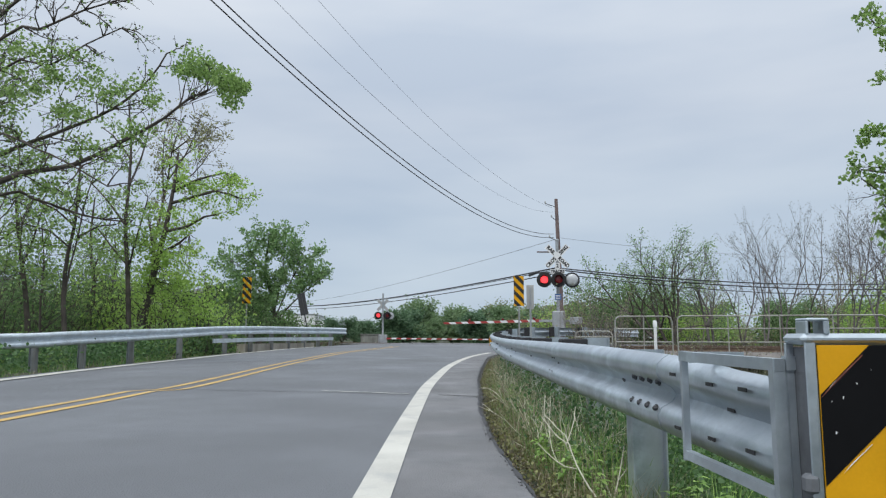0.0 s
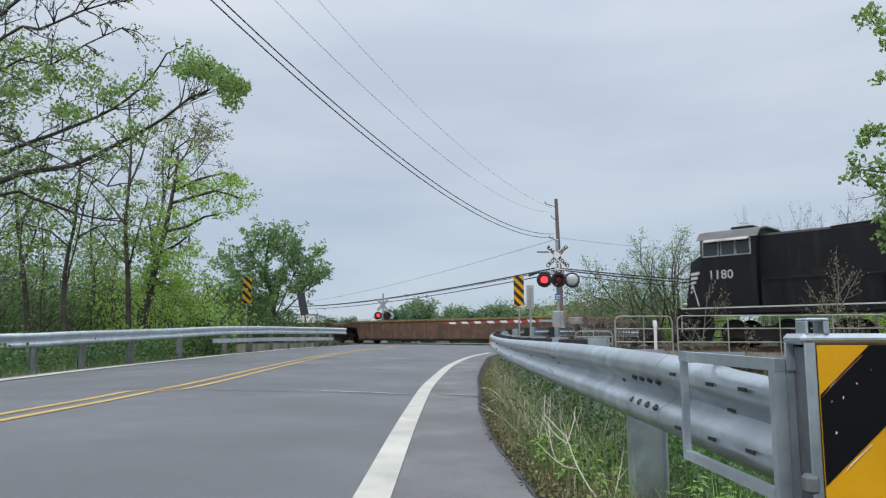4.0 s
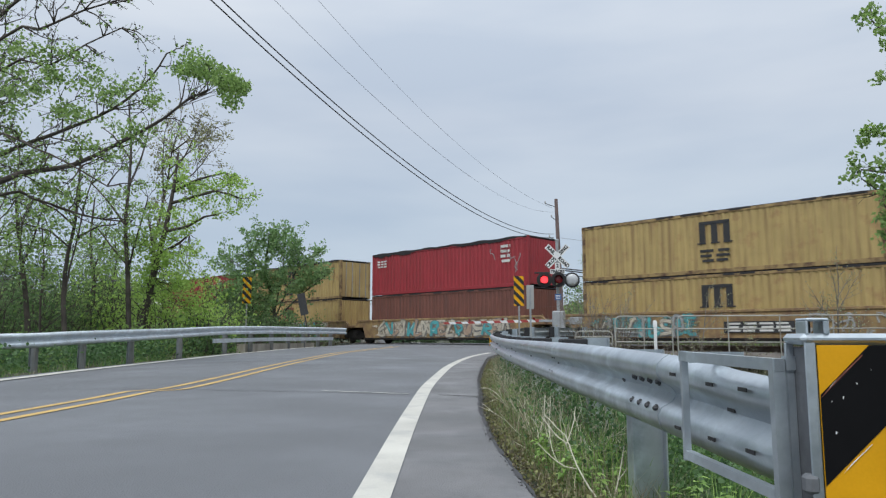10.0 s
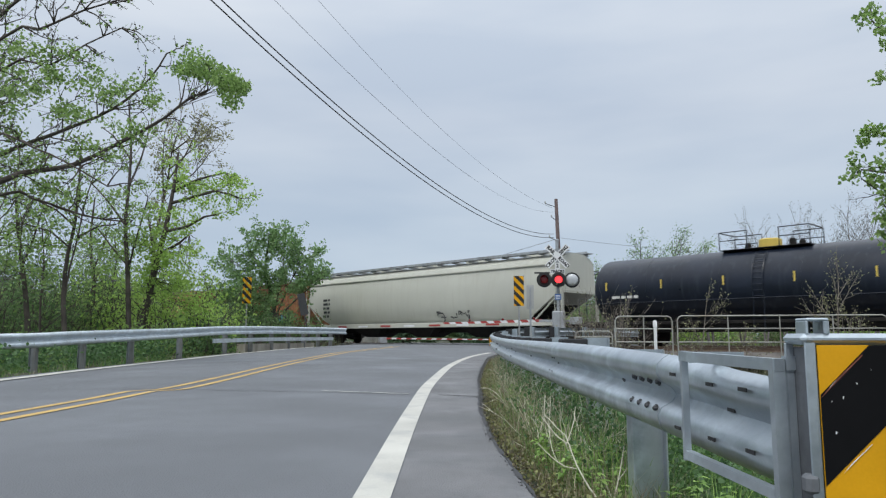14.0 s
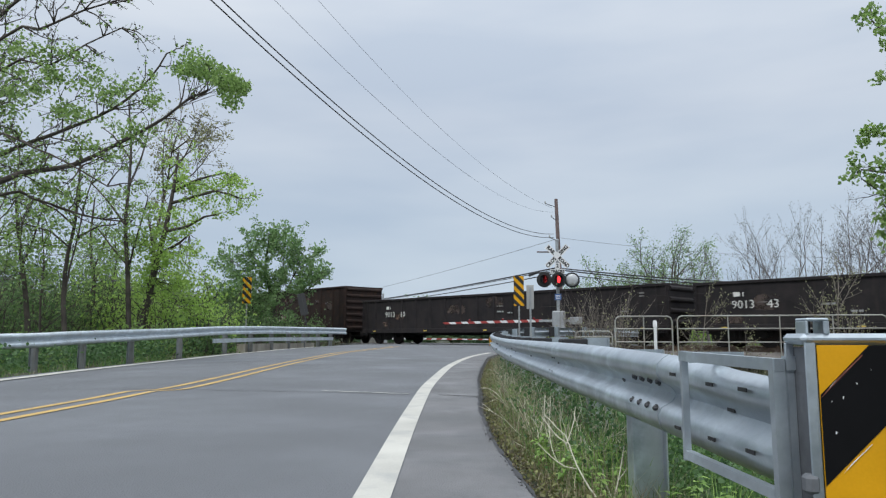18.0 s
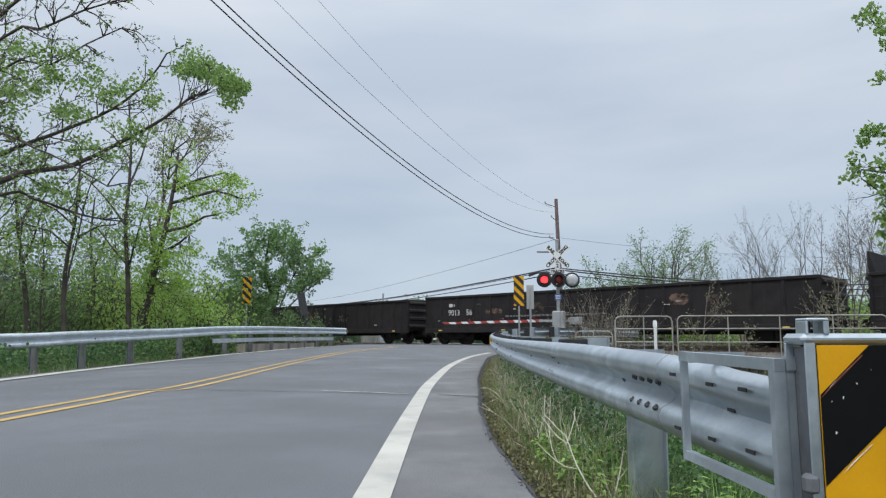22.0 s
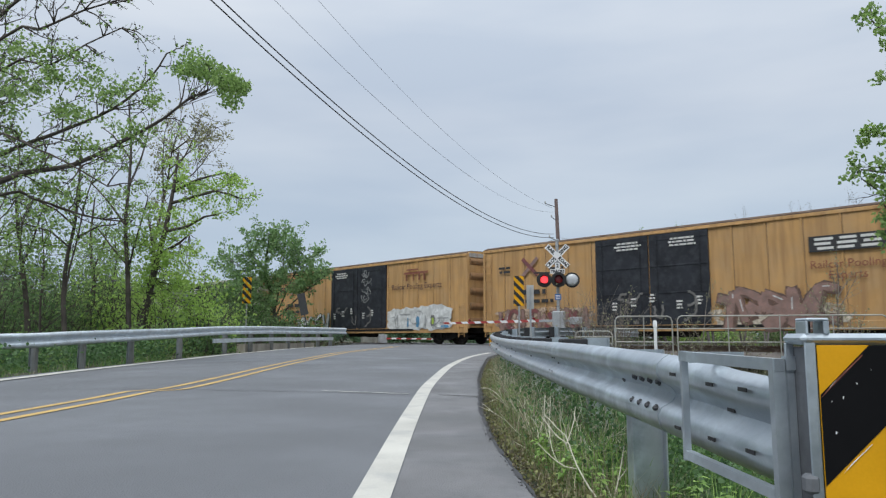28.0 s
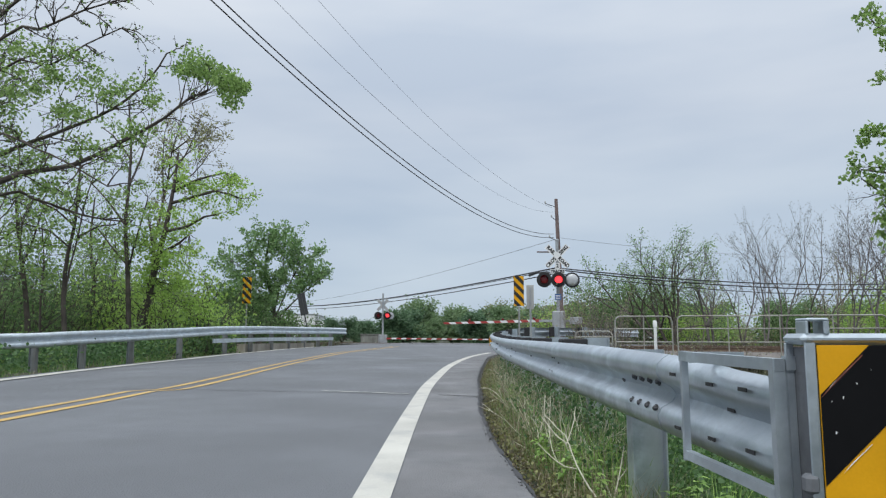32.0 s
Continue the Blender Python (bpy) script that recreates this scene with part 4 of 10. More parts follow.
    # worn film along the stripe's edges
    for x, z, w, h, mt in ((0.022, 0.559, 0.034, 0.0016, SIGN_WHITE), (0.044, 0.579, 0.03, 0.0012, SIGN_WHITE), (0.0, 0.535, 0.11, 0.0032, LETTER_BROWN), (0.045, 0.354, 0.05, 0.0014, SIGN_WHITE), (0.09, 0.395, 0.03, 0.0011, SIGN_WHITE)):
        part("edge_wear", Shape().plate([(px0 + x, z - 0.004), (px0 + x + w, z - 0.004 + w * 0.94), (px0 + x + w, z - 0.004 + w * 0.94 + h), (px0 + x + w * 0.4, z - 0.003 + w * 0.4 + h)], py - 0.0034, 0.0006), mt, panel, "worn film at the stripe's edge", smooth=0)
    for x, z, r in ((0.056, 0.532, 0.0024), (0.092, 0.566, 0.0017), (0.033, 0.446, 0.0024), (0.027, 0.522, 0.0012), (0.13, 0.60, 0.0010)):
        part("chip", Shape().plate([(px0 + x + r * math.cos(q) * (0.8 + 0.4 * math.sin(5 * q + z * 90)), z + 1.5 * r * math.sin(q)) for q in np.linspace(0, 6.28, 8)[:-1]], py - 0.0024, 0.0004), SIGN_WHITE if r > 0.0015 else SIGN_BACK, panel, "bare paint chip", smooth=0)
    part("bracket", Shape().box(hx - 0.014, hx + 0.022, hy - 0.012, hy + 0.03, 0.295, 0.345, 0.01), PLATE_SHADED, root, "scuffed bent bracket")
    # slots in the beam where it feeds the head
    for z, ys in ((0.527, (2.13, 2.36)), (0.543, (2.68,)), (0.446, (2.10, 2.34)), (0.352, (2.10, 2.36, 2.65, 2.92))):
        for y in ys:
            xx = float(np.interp(y, [1.72, 2.1, 2.8], [1.005, 0.972, 0.935])) - 0.083
            off = 0.062 if z == 0.446 else 0.002
            part("slot", Shape().box(xx + off - 0.004, xx + off, y - 0.03, y + 0.03, z - 0.006, z + 0.006), LAMP_BLACK, root, "dark feed slot", smooth=0)


def signal_lamp(parent, x, z, y=-0.22, lit=True):
    disc = part("background", Shape().tube([(x, y, z), (x, y + 0.012, z)], 0.31, 28), LAMP_BLACK, parent, "black round background plate")
    part("hood", Shape().tube([(x, y - 0.2, z + 0.02), (x, y, z)], [0.175, 0.165], 20, caps=False), LAMP_BLACK, disc)
    part("housing", Shape().tube([(x, y + 0.012, z), (x, y + 0.12, z), (x, y + 0.2, z)], [0.17, 0.16, 0.09], 18), LAMP_BLACK, disc)
    # two-faced lens drum that swings its lit face to the front
    em = new("lens")
    em.parent = parent
    em.matrix_basis = Matrix.Translation((x, y - 0.035, z))
    a, b = Shape(), Shape()
    n = 20
    for sh, sg in ((a, -1), (b, 1)):
        vs = [(0, sg * 0.03, 0)] + [(0.08 * math.cos(q), sg * 0.024, 0.08 * math.sin(q)) for q in np.linspace(0, 2 * math.pi, n + 1)[:-1]] + [(0.152 * math.cos(q), sg * 0.003, 0.152 * math.sin(q)) for q in np.linspace(0, 2 * math.pi, n + 1)[:-1]]
        fs = [(0, 1 + k, 1 + (k + 1) % n) for k in range(n)] + [(1 + k, 1 + n + k, 1 + n + (k + 1) % n, 1 + (k + 1) % n) for k in range(n)]
        sh.add(vs, fs)
    part("lit_face", a, RED_GLOW, em, "glowing red lens face")
    part("dark_face", b, RED_DIM, em, "dark red lens face")
    return em


LENSES = {"first": [], "second": []}


def crossbuck(root, z, y=-0.09, letters=True):
    for ang in (-45, 45):
        m = Matrix.Translation((0, y - (0.006 if ang < 0 else 0.0), z)) @ Matrix.Rotation(radians(-ang), 4, 'Y')
        bl = part("crossbuck_blade", Shape().box(-0.61, 0.61, -0.0025, 0.0025, -0.115, 0.115, 0.001), SIGN_WHITE if letters else SIGN_BACK, root)
        bl.matrix_basis = m
        if letters:
            if ang < 0:
                for t, dx in (("RAIL", -0.36), ("ROAD", 0.36)):
                    words(t, 0.2, SIGN_BLACK, bl, Matrix.Translation((dx, -0.0055, 0)) @ NEAR_SIDE, bold=0.008)
            else:
                for t, dx in (("CROS", -0.36), ("SING", 0.36)):
                    words(t, 0.2, SIGN_BLACK, bl, Matrix.Translation((dx, -0.0055, 0)) @ NEAR_SIDE, bold=0.008)


def gate_arm(root, p, q, n=14):
    """A striped arm from p to q, in the signal's space."""
    p, q = Vector(p), Vector(q)
    t = (q - p).normalized()
    side = t.cross(Vector((0, 0, 1))).normalized()
    arm = new("gate_arm")
    arm.parent = root
    L = (q - p).length
    for k in range(n):
        a, b = p + t * (L * k / n), p + t * (L * (k + 1) / n)
        h = 0.06 - 0.02 * k / n
        sl = t * 0.05
        vs = [a - side * 0.02 - Vector((0, 0, h)) - sl, b - side * 0.02 - Vector((0, 0, h)) - sl, b - side * 0.02 + Vector((0, 0, h)) + sl, a - side * 0.02 + Vector((0, 0, h)) + sl]
        vs += [v + side * 0.04 for v in vs]
        part("stripe", Shape().add(vs, [(0, 1, 2, 3), (7, 6, 5, 4), (0, 4, 5, 1), (1, 5, 6, 2), (2, 6, 7, 3), (3, 7, 4, 0)]), RED_SHEET if k % 2 == 0 else SIGN_WHITE, arm, smooth=0)
    return arm, t, L


def build_signals():
    # near signal
    x, y = 4.72, 29.0
    g = float(ground_z(np.array(x), np.array(y)))
    root = thing("crossing_signal", pose(x, y, 0, 0, 0, -8), "grey steel railroad crossing signal with crossbuck, red lamps and lowered gate", "crossing signal", "crossing signals")
    part("mast", Shape().cyl((0, 0, g - 0.1), (0, 0, 4.65), 0.065, 14), STEEL_OLD, root)
    part("mast_cap", Shape().tube([(0, 0, 4.65), (0, 0, 4.70), (0, 0, 4.74)], [0.085, 0.08, 0.02], 12), STEEL_OLD, root)
    part("base", Shape().tube([(0, 0, g - 0.15), (0, 0, g + 0.1), (0, 0, g + 0.3)], [0.22, 0.2, 0.1], 12), STEEL_OLD, root)
    crossbuck(root, 4.0)
    pl = part("track_count_plate", Shape().box(-0.30, 0.30, -0.104, -0.098, 3.28, 3.47), SIGN_WHITE, root)
    words("TRACKS", 0.15, SIGN_BLACK, pl, Matrix.Translation((0, -0.107, 3.37)) @ NEAR_SIDE, bold=0.008)
    pn = part("track_count_plate", Shape().box(-0.1, 0.1, -0.104, -0.098, 3.475, 3.72), SIGN_WHITE, root)
    words("2", 0.2, SIGN_BLACK, pn, Matrix.Translation((0, -0.107, 3.6)) @ NEAR_SIDE, bold=0.01)
    part("lamp_arm", Shape().cyl((-0.8, 0, 3.02), (0.75, 0, 3.02), 0.035, 10), LAMP_BLACK, root)
    part("junction_box", Shape().box(-0.1, 0.1, -0.12, 0.1, 2.9, 3.14, 0.015), LAMP_BLACK, root)
    LENSES["first"].append(signal_lamp(root, -0.55, 3.02))
    LENSES["second"].append(signal_lamp(root, 0.03, 3.02))
    back = part("rear_lamp", Shape().tube([(0.58, 0.02, 3.02), (0.58, 0.09, 3.02)], 0.315, 28), LAMP_BLACK, root, "back of a lamp for the other approach")
    part("rear_housing", Shape().tube([(0.58, -0.12, 3.02), (0.58, -0.09, 3.02), (0.58, 0.02, 3.02)], [0.17, 0.22, 0.255], 20), LAMP_BACK, back, "pale aluminium lamp housing")
    part("lamp_wing", Shape().box(-0.95, -0.2, -0.03, 0.05, 3.30, 3.36, 0.01), LAMP_BLACK, root)
    bl = part("notice_plate", Shape().box(-0.13, 0.13, -0.09, -0.08, 2.2, 2.45), BLUE, root, "small blue notice plate")
    for k in range(3):
        part("plain_bar", Shape().box(-0.09, 0.09, -0.094, -0.091, 2.25 + 0.06 * k, 2.275 + 0.06 * k), SIGN_WHITE, bl, smooth=0)
    part("gate_mechanism", Shape().box(-0.25, 0.28, -0.28, 0.28, 1.0, 1.75, 0.04), STEEL_OLD, root, "grey gate mechanism case")
    part("counterweight", Shape().box(0.45, 0.95, -0.2, -0.12, 1.2, 1.5, 0.02), STEEL_OLD, root, "slotted steel counterweight")
    part("arm_bracket", Shape().box(-0.8, 0.9, -0.16, -0.11, 1.3, 1.4, 0.01), STEEL_OLD, root)
    inv = root.matrix_basis.inverted()
    arm, t, L = gate_arm(root, inv @ Vector((4.1, 29.3, 1.37)), inv @ Vector((0.03, 32.0, 1.31)), 15)
    for k in (0.08, 0.38, 0.72):
        c = inv @ (Vector((4.1, 29.3, 1.37)).lerp(Vector((0.03, 32.0, 1.31)), k))
        part("arm_lamp", Shape().tube([c + Vector((0, 0, 0.05)), c + Vector((0, 0, 0.13)), c + Vector((0, 0, 0.15))], [0.05, 0.05, 0.02], 10), RED_DIM, arm, "small red gate lamp")
    # far signal, seen from behind
    x, y = -4.83, 57.0
    root = thing("crossing_signal", pose(x, y, 0, 0, 0, 18), "grey crossing signal beyond the tracks with red lamps and gate", "crossing signal", "crossing signals")
    part("mast", Shape().cyl((0, 0, -0.8), (0, 0, 4.2), 0.075, 14), STEEL_OLD, root)
    part("base", Shape().tube([(0, 0, -0.8), (0, 0, -0.3), (0, 0, 0.0)], [0.25, 0.22, 0.1], 12), STEEL_OLD, root)
    crossbuck(root, 3.27, 0.09, letters=False)
    part("lamp_arm", Shape().cyl((-0.65, 0, 2.42), (0.75, 0, 2.42), 0.04, 10), LAMP_BLACK, root)
    LENSES["first"].append(signal_lamp(root, -0.45, 2.42))
    LENSES["second"].append(signal_lamp(root, 0.30, 2.42))
    part("rear_lamp", Shape().tube([(0.62, 0.02, 2.42), (0.62, 0.06, 2.42)], 0.3, 24), LAMP_BACK, root, "back of a lamp for the other approach")
    part("gate_mechanism", Shape().box(-0.3, 0.3, -0.3, 0.3, 0.1, 0.9, 0.04), STEEL_OLD, root, "grey gate mechanism case")
    inv = root.matrix_basis.inverted()
    gate_arm(root, inv @ Vector((-4.5, 56.8, 0.60)), inv @ Vector((3.9, 55.0, 0.52)), 21)
    hut = thing("relay_cabinet", pose(-6.1, 60.0, -0.85, 0, 0, 25), "weathered grey railway relay cabinet beside the far signal", "cabinet")
    part("body", Shape().box(-0.75, 0.75, -0.4, 0.4, 0, 1.75, 0.02), CABINET, hut)
    part("roof", Shape().box(-0.82, 0.82, -0.47, 0.47, 1.75, 1.82, 0.01), CABINET, hut)
    for sx in (-0.37, 0.37):
        dr = part("door", Shape().box(sx - 0.34, sx + 0.34, -0.425, -0.402, 0.1, 1.65, 0.006), CABINET, hut)
        part("handle", Shape().box(sx + 0.26, sx + 0.3, -0.45, -0.426, 0.8, 0.98, 0.005), BOLT, dr)


def plain_sign(x, y, z0, z1, w, lean, label, mat=SIGN_BACK):
    g = float(ground_z(np.array(x), np.array(y)))
    root = thing("sign", pose(x, y, g, 0, lean, 0), label, "sign")
    part("plate", Shape().box(-w / 2, w / 2, -0.003, 0.003, z0 - g, z1 - g), mat, root)
    part("post", Shape().box(-0.03, 0.03, -0.04, -0.006, -0.2, z1 - g - 0.05, 0.004), STEEL_OLD if mat is SIGN_BACK else mat, root)


def build_signs():
    object_marker(-8.22, 29.6, 3.19, 0.37, 1.10, -1.0, "yellow and black striped object marker behind the far guardrail")
    object_marker(2.33, 21.7, 2.56, 0.31, 0.92, -1.0, "yellow and black striped object marker behind the guardrail bend")
    tab = thing("delineator", pose(1.262, 18.9, 0.62), "amber reflector tab bolted on the guardrail", "reflector")
    part("plate", Shape().box(-0.035, 0.035, -0.12, -0.115, -0.16, 0.08, 0.002), SIGN_YELLOW, tab)
    part("bracket", Shape().box(-0.02, 0.02, -0.114, 0.02, -0.02, 0.02, 0.003), STEEL_OLD, tab)
    plain_sign(2.75, 22.3, 1.57, 2.32, 0.23, 0, "narrow grey back of a roadside sign")
    plain_sign(-6.50, 35.05, 1.82, 2.90, 0.38, -12, "leaning dark grey back of a roadside sign", SIGN_DARK)


def build_utilities():
    px, py = 7.50, 46.0
    root = thing("utility_pole", pose(px, py, 0), "weathered brown wooden utility pole with wire brackets", "utility pole")
    part("pole", Shape().tube([(0.25, 0, -0.5), (0.12, 0, 5), (-0.02, 0, 9.77)], [0.17, 0.145, 0.11], 12), POLE_WOOD, root)
    for z, dx in ((9.45, -0.75), (8.55, -0.35), (7.2, -0.5)):
        br = part("bracket", Shape().tube([(0, 0, z - 0.22), (dx, -0.1, z)], 0.025, 6), BOLT, root)
        part("insulator", Shape().tube([(dx, -0.1, z), (dx, -0.1, z + 0.08), (dx, -0.1, z + 0.16)], [0.04, 0.06, 0.03], 8), SIGN_BACK, br, "small grey insulator")
    part("crossarm", Shape().box(-1.35, 0.15, -0.05, 0.05, 6.2, 6.28, 0.01), POLE_WOOD, root)

    label = "dark overhead utility wire strung between poles"

    def hang(pts, r, mat):
        tagged(part("overhead_wire", Shape().tube(pts, r, 5), mat, smooth=60), label, "wire", "overhead wires")

    def along_road(slope, co, y_end, r, mat):
        """A sagging wire over the road from the pole to one behind the viewer; co: its height as a parabola of the distance."""
        pts = [Vector((7.3 - slope * (46 - y), y, co[0] * y * y + co[1] * y + co[2])) for y in np.linspace(46.0, y_end, 70)]
        hang(pts, r, mat)
    along_road(0.39, (0.005537, -0.357283, 11.9096), 4.0, 0.017, BLACK_CABLE)
    along_road(0.39, (0.005589, -0.359724, 12.1543), 4.0, 0.017, BLACK_CABLE)
    along_road(0.34, (0.004624, -0.241239, 10.2096), 6.0, 0.006, GREY_WIRE)
    along_road(0.45, (0.006390, -0.510348, 19.1135), 12.0, 0.006, GREY_WIRE)

    def span(a, b, sag, r, mat, n=40):
        a, b = Vector(a), Vector(b)
        hang([a.lerp(b, k / n) - Vector((0, 0, sag * 4 * (k / n) * (1 - k / n))) for k in range(n + 1)], r, mat)
    span((px, py, 7.2), (38, 59, 7.4), 0.5, 0.012, GREY_WIRE)
    span((px - 0.1, py, 7.08), (-24, 122, 6.75), 0.55, 0.016, GREY_WIRE)
    for k, (zl, zr, zp) in enumerate(((5.55, 5.05, 5.2), (5.50, 4.6, 5.1), (5.1, 4.1, 4.85))):
        span((px - 0.1, py + 0.1 * k, zp), (-24, 112, zl), 0.62, (0.05, 0.025, 0.036)[k], BLACK_CABLE)
        span((px - 0.1, py + 0.1 * k, zp), (38, 57, zr), 0.5, 0.042 if k < 2 else 0.03, BLACK_CABLE)
    case = thing("splice_case", pose(px - 1.3, py + 2.5, 5.02, 0, 8, 115), "black cylindrical cable splice case on the wires", "splice case")
    part("body", Shape().tube([(-0.55, 0, 0), (-0.45, 0, 0), (0.45, 0, 0), (0.55, 0, 0)], [0.03, 0.1, 0.1, 0.03], 12), BLACK_CABLE, case)


def build_railing():
    """Pipe railings beside the tracks."""
    runs = (((3.9, 21.0), (4.95, 20.8), 0.86, 0.40, 2), ((4.85, 20.0), (6.45, 20.0), 1.27, 0.45, 2), ((6.6, 20.0), (11.9, 19.0), 1.28, 0.45, 4), ((11.9, 19.0), (20.0, 17.5), 1.33, 0.45, 5))
    for (x0, y0), (x1, y1), top, low, n in runs:
        root = thing("pipe_railing", pose(0, 0, 0), "weathered grey welded pipe railing beside the tracks", "railing", "pipe railings")
        a, b = Vector((x0, y0, 0)), Vector((x1, y1, 0))
        t = (b - a).normalized()
        g = -0.9
        r = 0.02
        pts = [a + Vector((0, 0, g)), a + Vector((0, 0, top - 0.12)), a + t * 0.04 + Vector((0, 0, top - 0.04)), a + t * 0.12 + Vector((0, 0, top)), b - t * 0.12 + Vector((0, 0, top)), b - t * 0.04 + Vector((0, 0, top - 0.04)), b + Vector((0, 0, top - 0.12)), b + Vector((0, 0, g))]
        part("hoop", Shape().tube(pts, r, 8), PIPE, root)
        for z in ((top + low) / 2 + 0.06, low + 0.1):
            part("rail", Shape().tube([a + Vector((0, 0, z)), b + Vector((0, 0, z))], r * 0.85, 8), PIPE, root)
        for k in range(1, n):
            p = a.lerp(b, k / n)
            part("post", Shape().tube([p + Vector((0, 0, g)), p + Vector((0, 0, top))], r * 0.9, 8), PIPE, root)
    post = thing("marker_post", pose(5.85, 19.6, -0.9), "white plastic utility marker post", "marker post")
    part("tube", Shape().tube([(0, 0, 0), (0, 0, 1.86)], 0.044, 12), SIGN_WHITE, post)
    part("cap", Shape().tube([(0, 0, 1.86), (0, 0, 2.0), (0, 0, 2.05)], [0.058, 0.058, 0.03], 12), SIGN_WHITE, post)


build_ground()
build_road()
build_tracks()
build_guardrails()
build_terminal()
build_signals()
build_signs()
build_utilities()
build_railing()


# ---------------------------------------------------------------- train
MOVING = []
SIDE = -1.5


def rolling(name, s, label, category, group="", z=0.0, turn=0.0):
    ob = thing(name, Matrix.Translation(on_track(s, 0, z)) @ pose(0, 0, 0, 0, 0, TRACK_TURN + turn), label, category, group)
    MOVING.append((ob, s, z, turn))
    return ob


WHEEL_MESH = {}


def truck(parent, x, axles=(-0.89, 0.89), r=0.44):
    sh = Shape()
    a0, a1 = axles[0], axles[-1]
    for sy in (-1, 1):
        y0, y1 = (sy * 1.02, sy * 1.16) if sy > 0 else (sy * 1.16, sy * 1.02)
        poly = [(a0 - 0.28, 0.42), (a0 - 0.24, 0.60), (a0 + 0.1, 0.66), (-0.45, 0.82), (0.45, 0.82), (a1 - 0.1, 0.66), (a1 + 0.24, 0.60), (a1 + 0.28, 0.42), (a1 - 0.2, 0.36), (0.45, 0.24), (-0.45, 0.24), (a0 + 0.2, 0.36)]
        sh.extrude(poly, 1, y0, y1)
        for ax in axles:
            sh.cyl((ax, sy * 1.1, 0.46), (ax, sy * 1.22, 0.46), 0.13, 10)
        for k in (-0.2, 0.0, 0.2):
            sh.tube([(k, sy * 1.19, 0.34), (k, sy * 1.19, 0.72)], 0.075, 8)
    sh.box(-0.3, 0.3, -1.1, 1.1, 0.4, 0.8, 0.03)
    for ax in axles:
        sh.cyl((ax, -0.9, r), (ax, 0.9, r), 0.08, 8)
    t = part("truck", sh, UNDER, parent, "grimy cast-steel truck")
    t.location.x = x
    if r not in WHEEL_MESH:
        w = Shape()
        prof = [(-0.07, r - 0.01), (-0.055, r + 0.02), (-0.035, r + 0.02), (-0.03, r), (0.065, r - 0.012), (0.065, r - 0.07), (0.02, r - 0.09), (0.01, 0.14), (0.06, 0.12), (0.06, 0.02)]
        w.revolve_x(prof, 24)
        w.v = [(y, x2, z) for x2, y, z in w.v]
        WHEEL_MESH[r] = part("wheel", w, WHEEL, t)
        first = WHEEL_MESH[r]
        first.matrix_basis = Matrix.Translation((axles[0], 0.78, r))
        skip = (axles[0], 0.78)
    else:
        first, skip = WHEEL_MESH[r], None
    for ax in axles:
        for wy in (-0.78, 0.78):
            if (ax, wy) != skip:
                shared("wheel", first, t, Matrix.Translation((ax, wy, r)) @ pose(0, 0, 0, 0, 0, 180 if wy < 0 else 0))
    return t


def coupler(parent, x, sg):
    sh = Shape().box(min(x, x + sg * 0.5), max(x, x + sg * 0.5), -0.12, 0.12, 0.72, 0.98, 0.03)
    sh.box(min(x + sg * 0.4, x + sg * 0.66), max(x + sg * 0.4, x + sg * 0.66), -0.17, 0.17, 0.68, 1.02, 0.05)
    part("coupler", sh, UNDER, parent, "rusty knuckle coupler")


def ladder(parent, x, z0, z1, mat, y=SIDE - 0.06, w=0.42):
    sh = Shape()
    for dx in (-w / 2, w / 2):
        sh.tube([(x + dx, y, z0), (x + dx, y, z1)], 0.018, 5)
    for z in np.arange(z0 + 0.15, z1, 0.38):
        sh.tube([(x - w / 2, y, z), (x + w / 2, y, z)], 0.014, 5)
    part("ladder", sh, mat, parent)


GLYPHS = (
    ((0, 0), (0, 1), (1, 0.85), (0.9, 0.5), (0, 0.5)), ((0, 1), (0.45, 0), (1, 1)), ((0, 0), (0.5, 1), (1, 0)), ((1, 0.95), (0, 0.85), (0.1, 0.5), (1, 0.45), (0.9, 0), (0, 0.08)),
    ((0, 1), (0, 0), (1, 0.05)), ((1, 1), (0.1, 0.9), (0, 0.1), (1, 0)), ((0, 0), (0.05, 1), (0.95, 0), (1, 1)), ((0, 1), (1, 0.95), (0.5, 0.95), (0.5, 0)), ((1, 1), (0, 1), (0, 0.5), (0.8, 0.5), (0, 0.5), (0, 0), (1, 0)), ((0, 1), (0.05, 0), (0.5, 0.6), (0.95, 0), (1, 1)))


def strokes(sh, pts, w, y, sharp=False):
    """A flat ribbon of swelling width along a line in the side's plane, with blunt ends."""
    line = [(p.x, p.y) for p in smoothline([Vector((q[0], q[1], 0)) for q in pts], w * 0.55)] if not sharp else list(pts)
    m = len(line)
    for k in range(m - 1):
        a, b = np.array(line[k]), np.array(line[k + 1])
        d = b - a
        d = d / max(1e-6, np.hypot(*d)) * w / 2
        n = np.array([-d[1], d[0]])
        wa, wb = 0.92 + 0.16 * math.sin(2.1 * k), 0.92 + 0.16 * math.sin(2.1 * (k + 1))
        e0, e1 = (0.75 if k == 0 else 0.3), (0.75 if k == m - 2 else 0.3)
        sh.plate([tuple(a - d * e0 - n * wa * 0.95), tuple(b + d * e1 - n * wb), tuple(b + d * e1 + n * wb * 0.95), tuple(a - d * e0 + n * wa)], y - 0.00025 * k, 0.0012)
    return sh


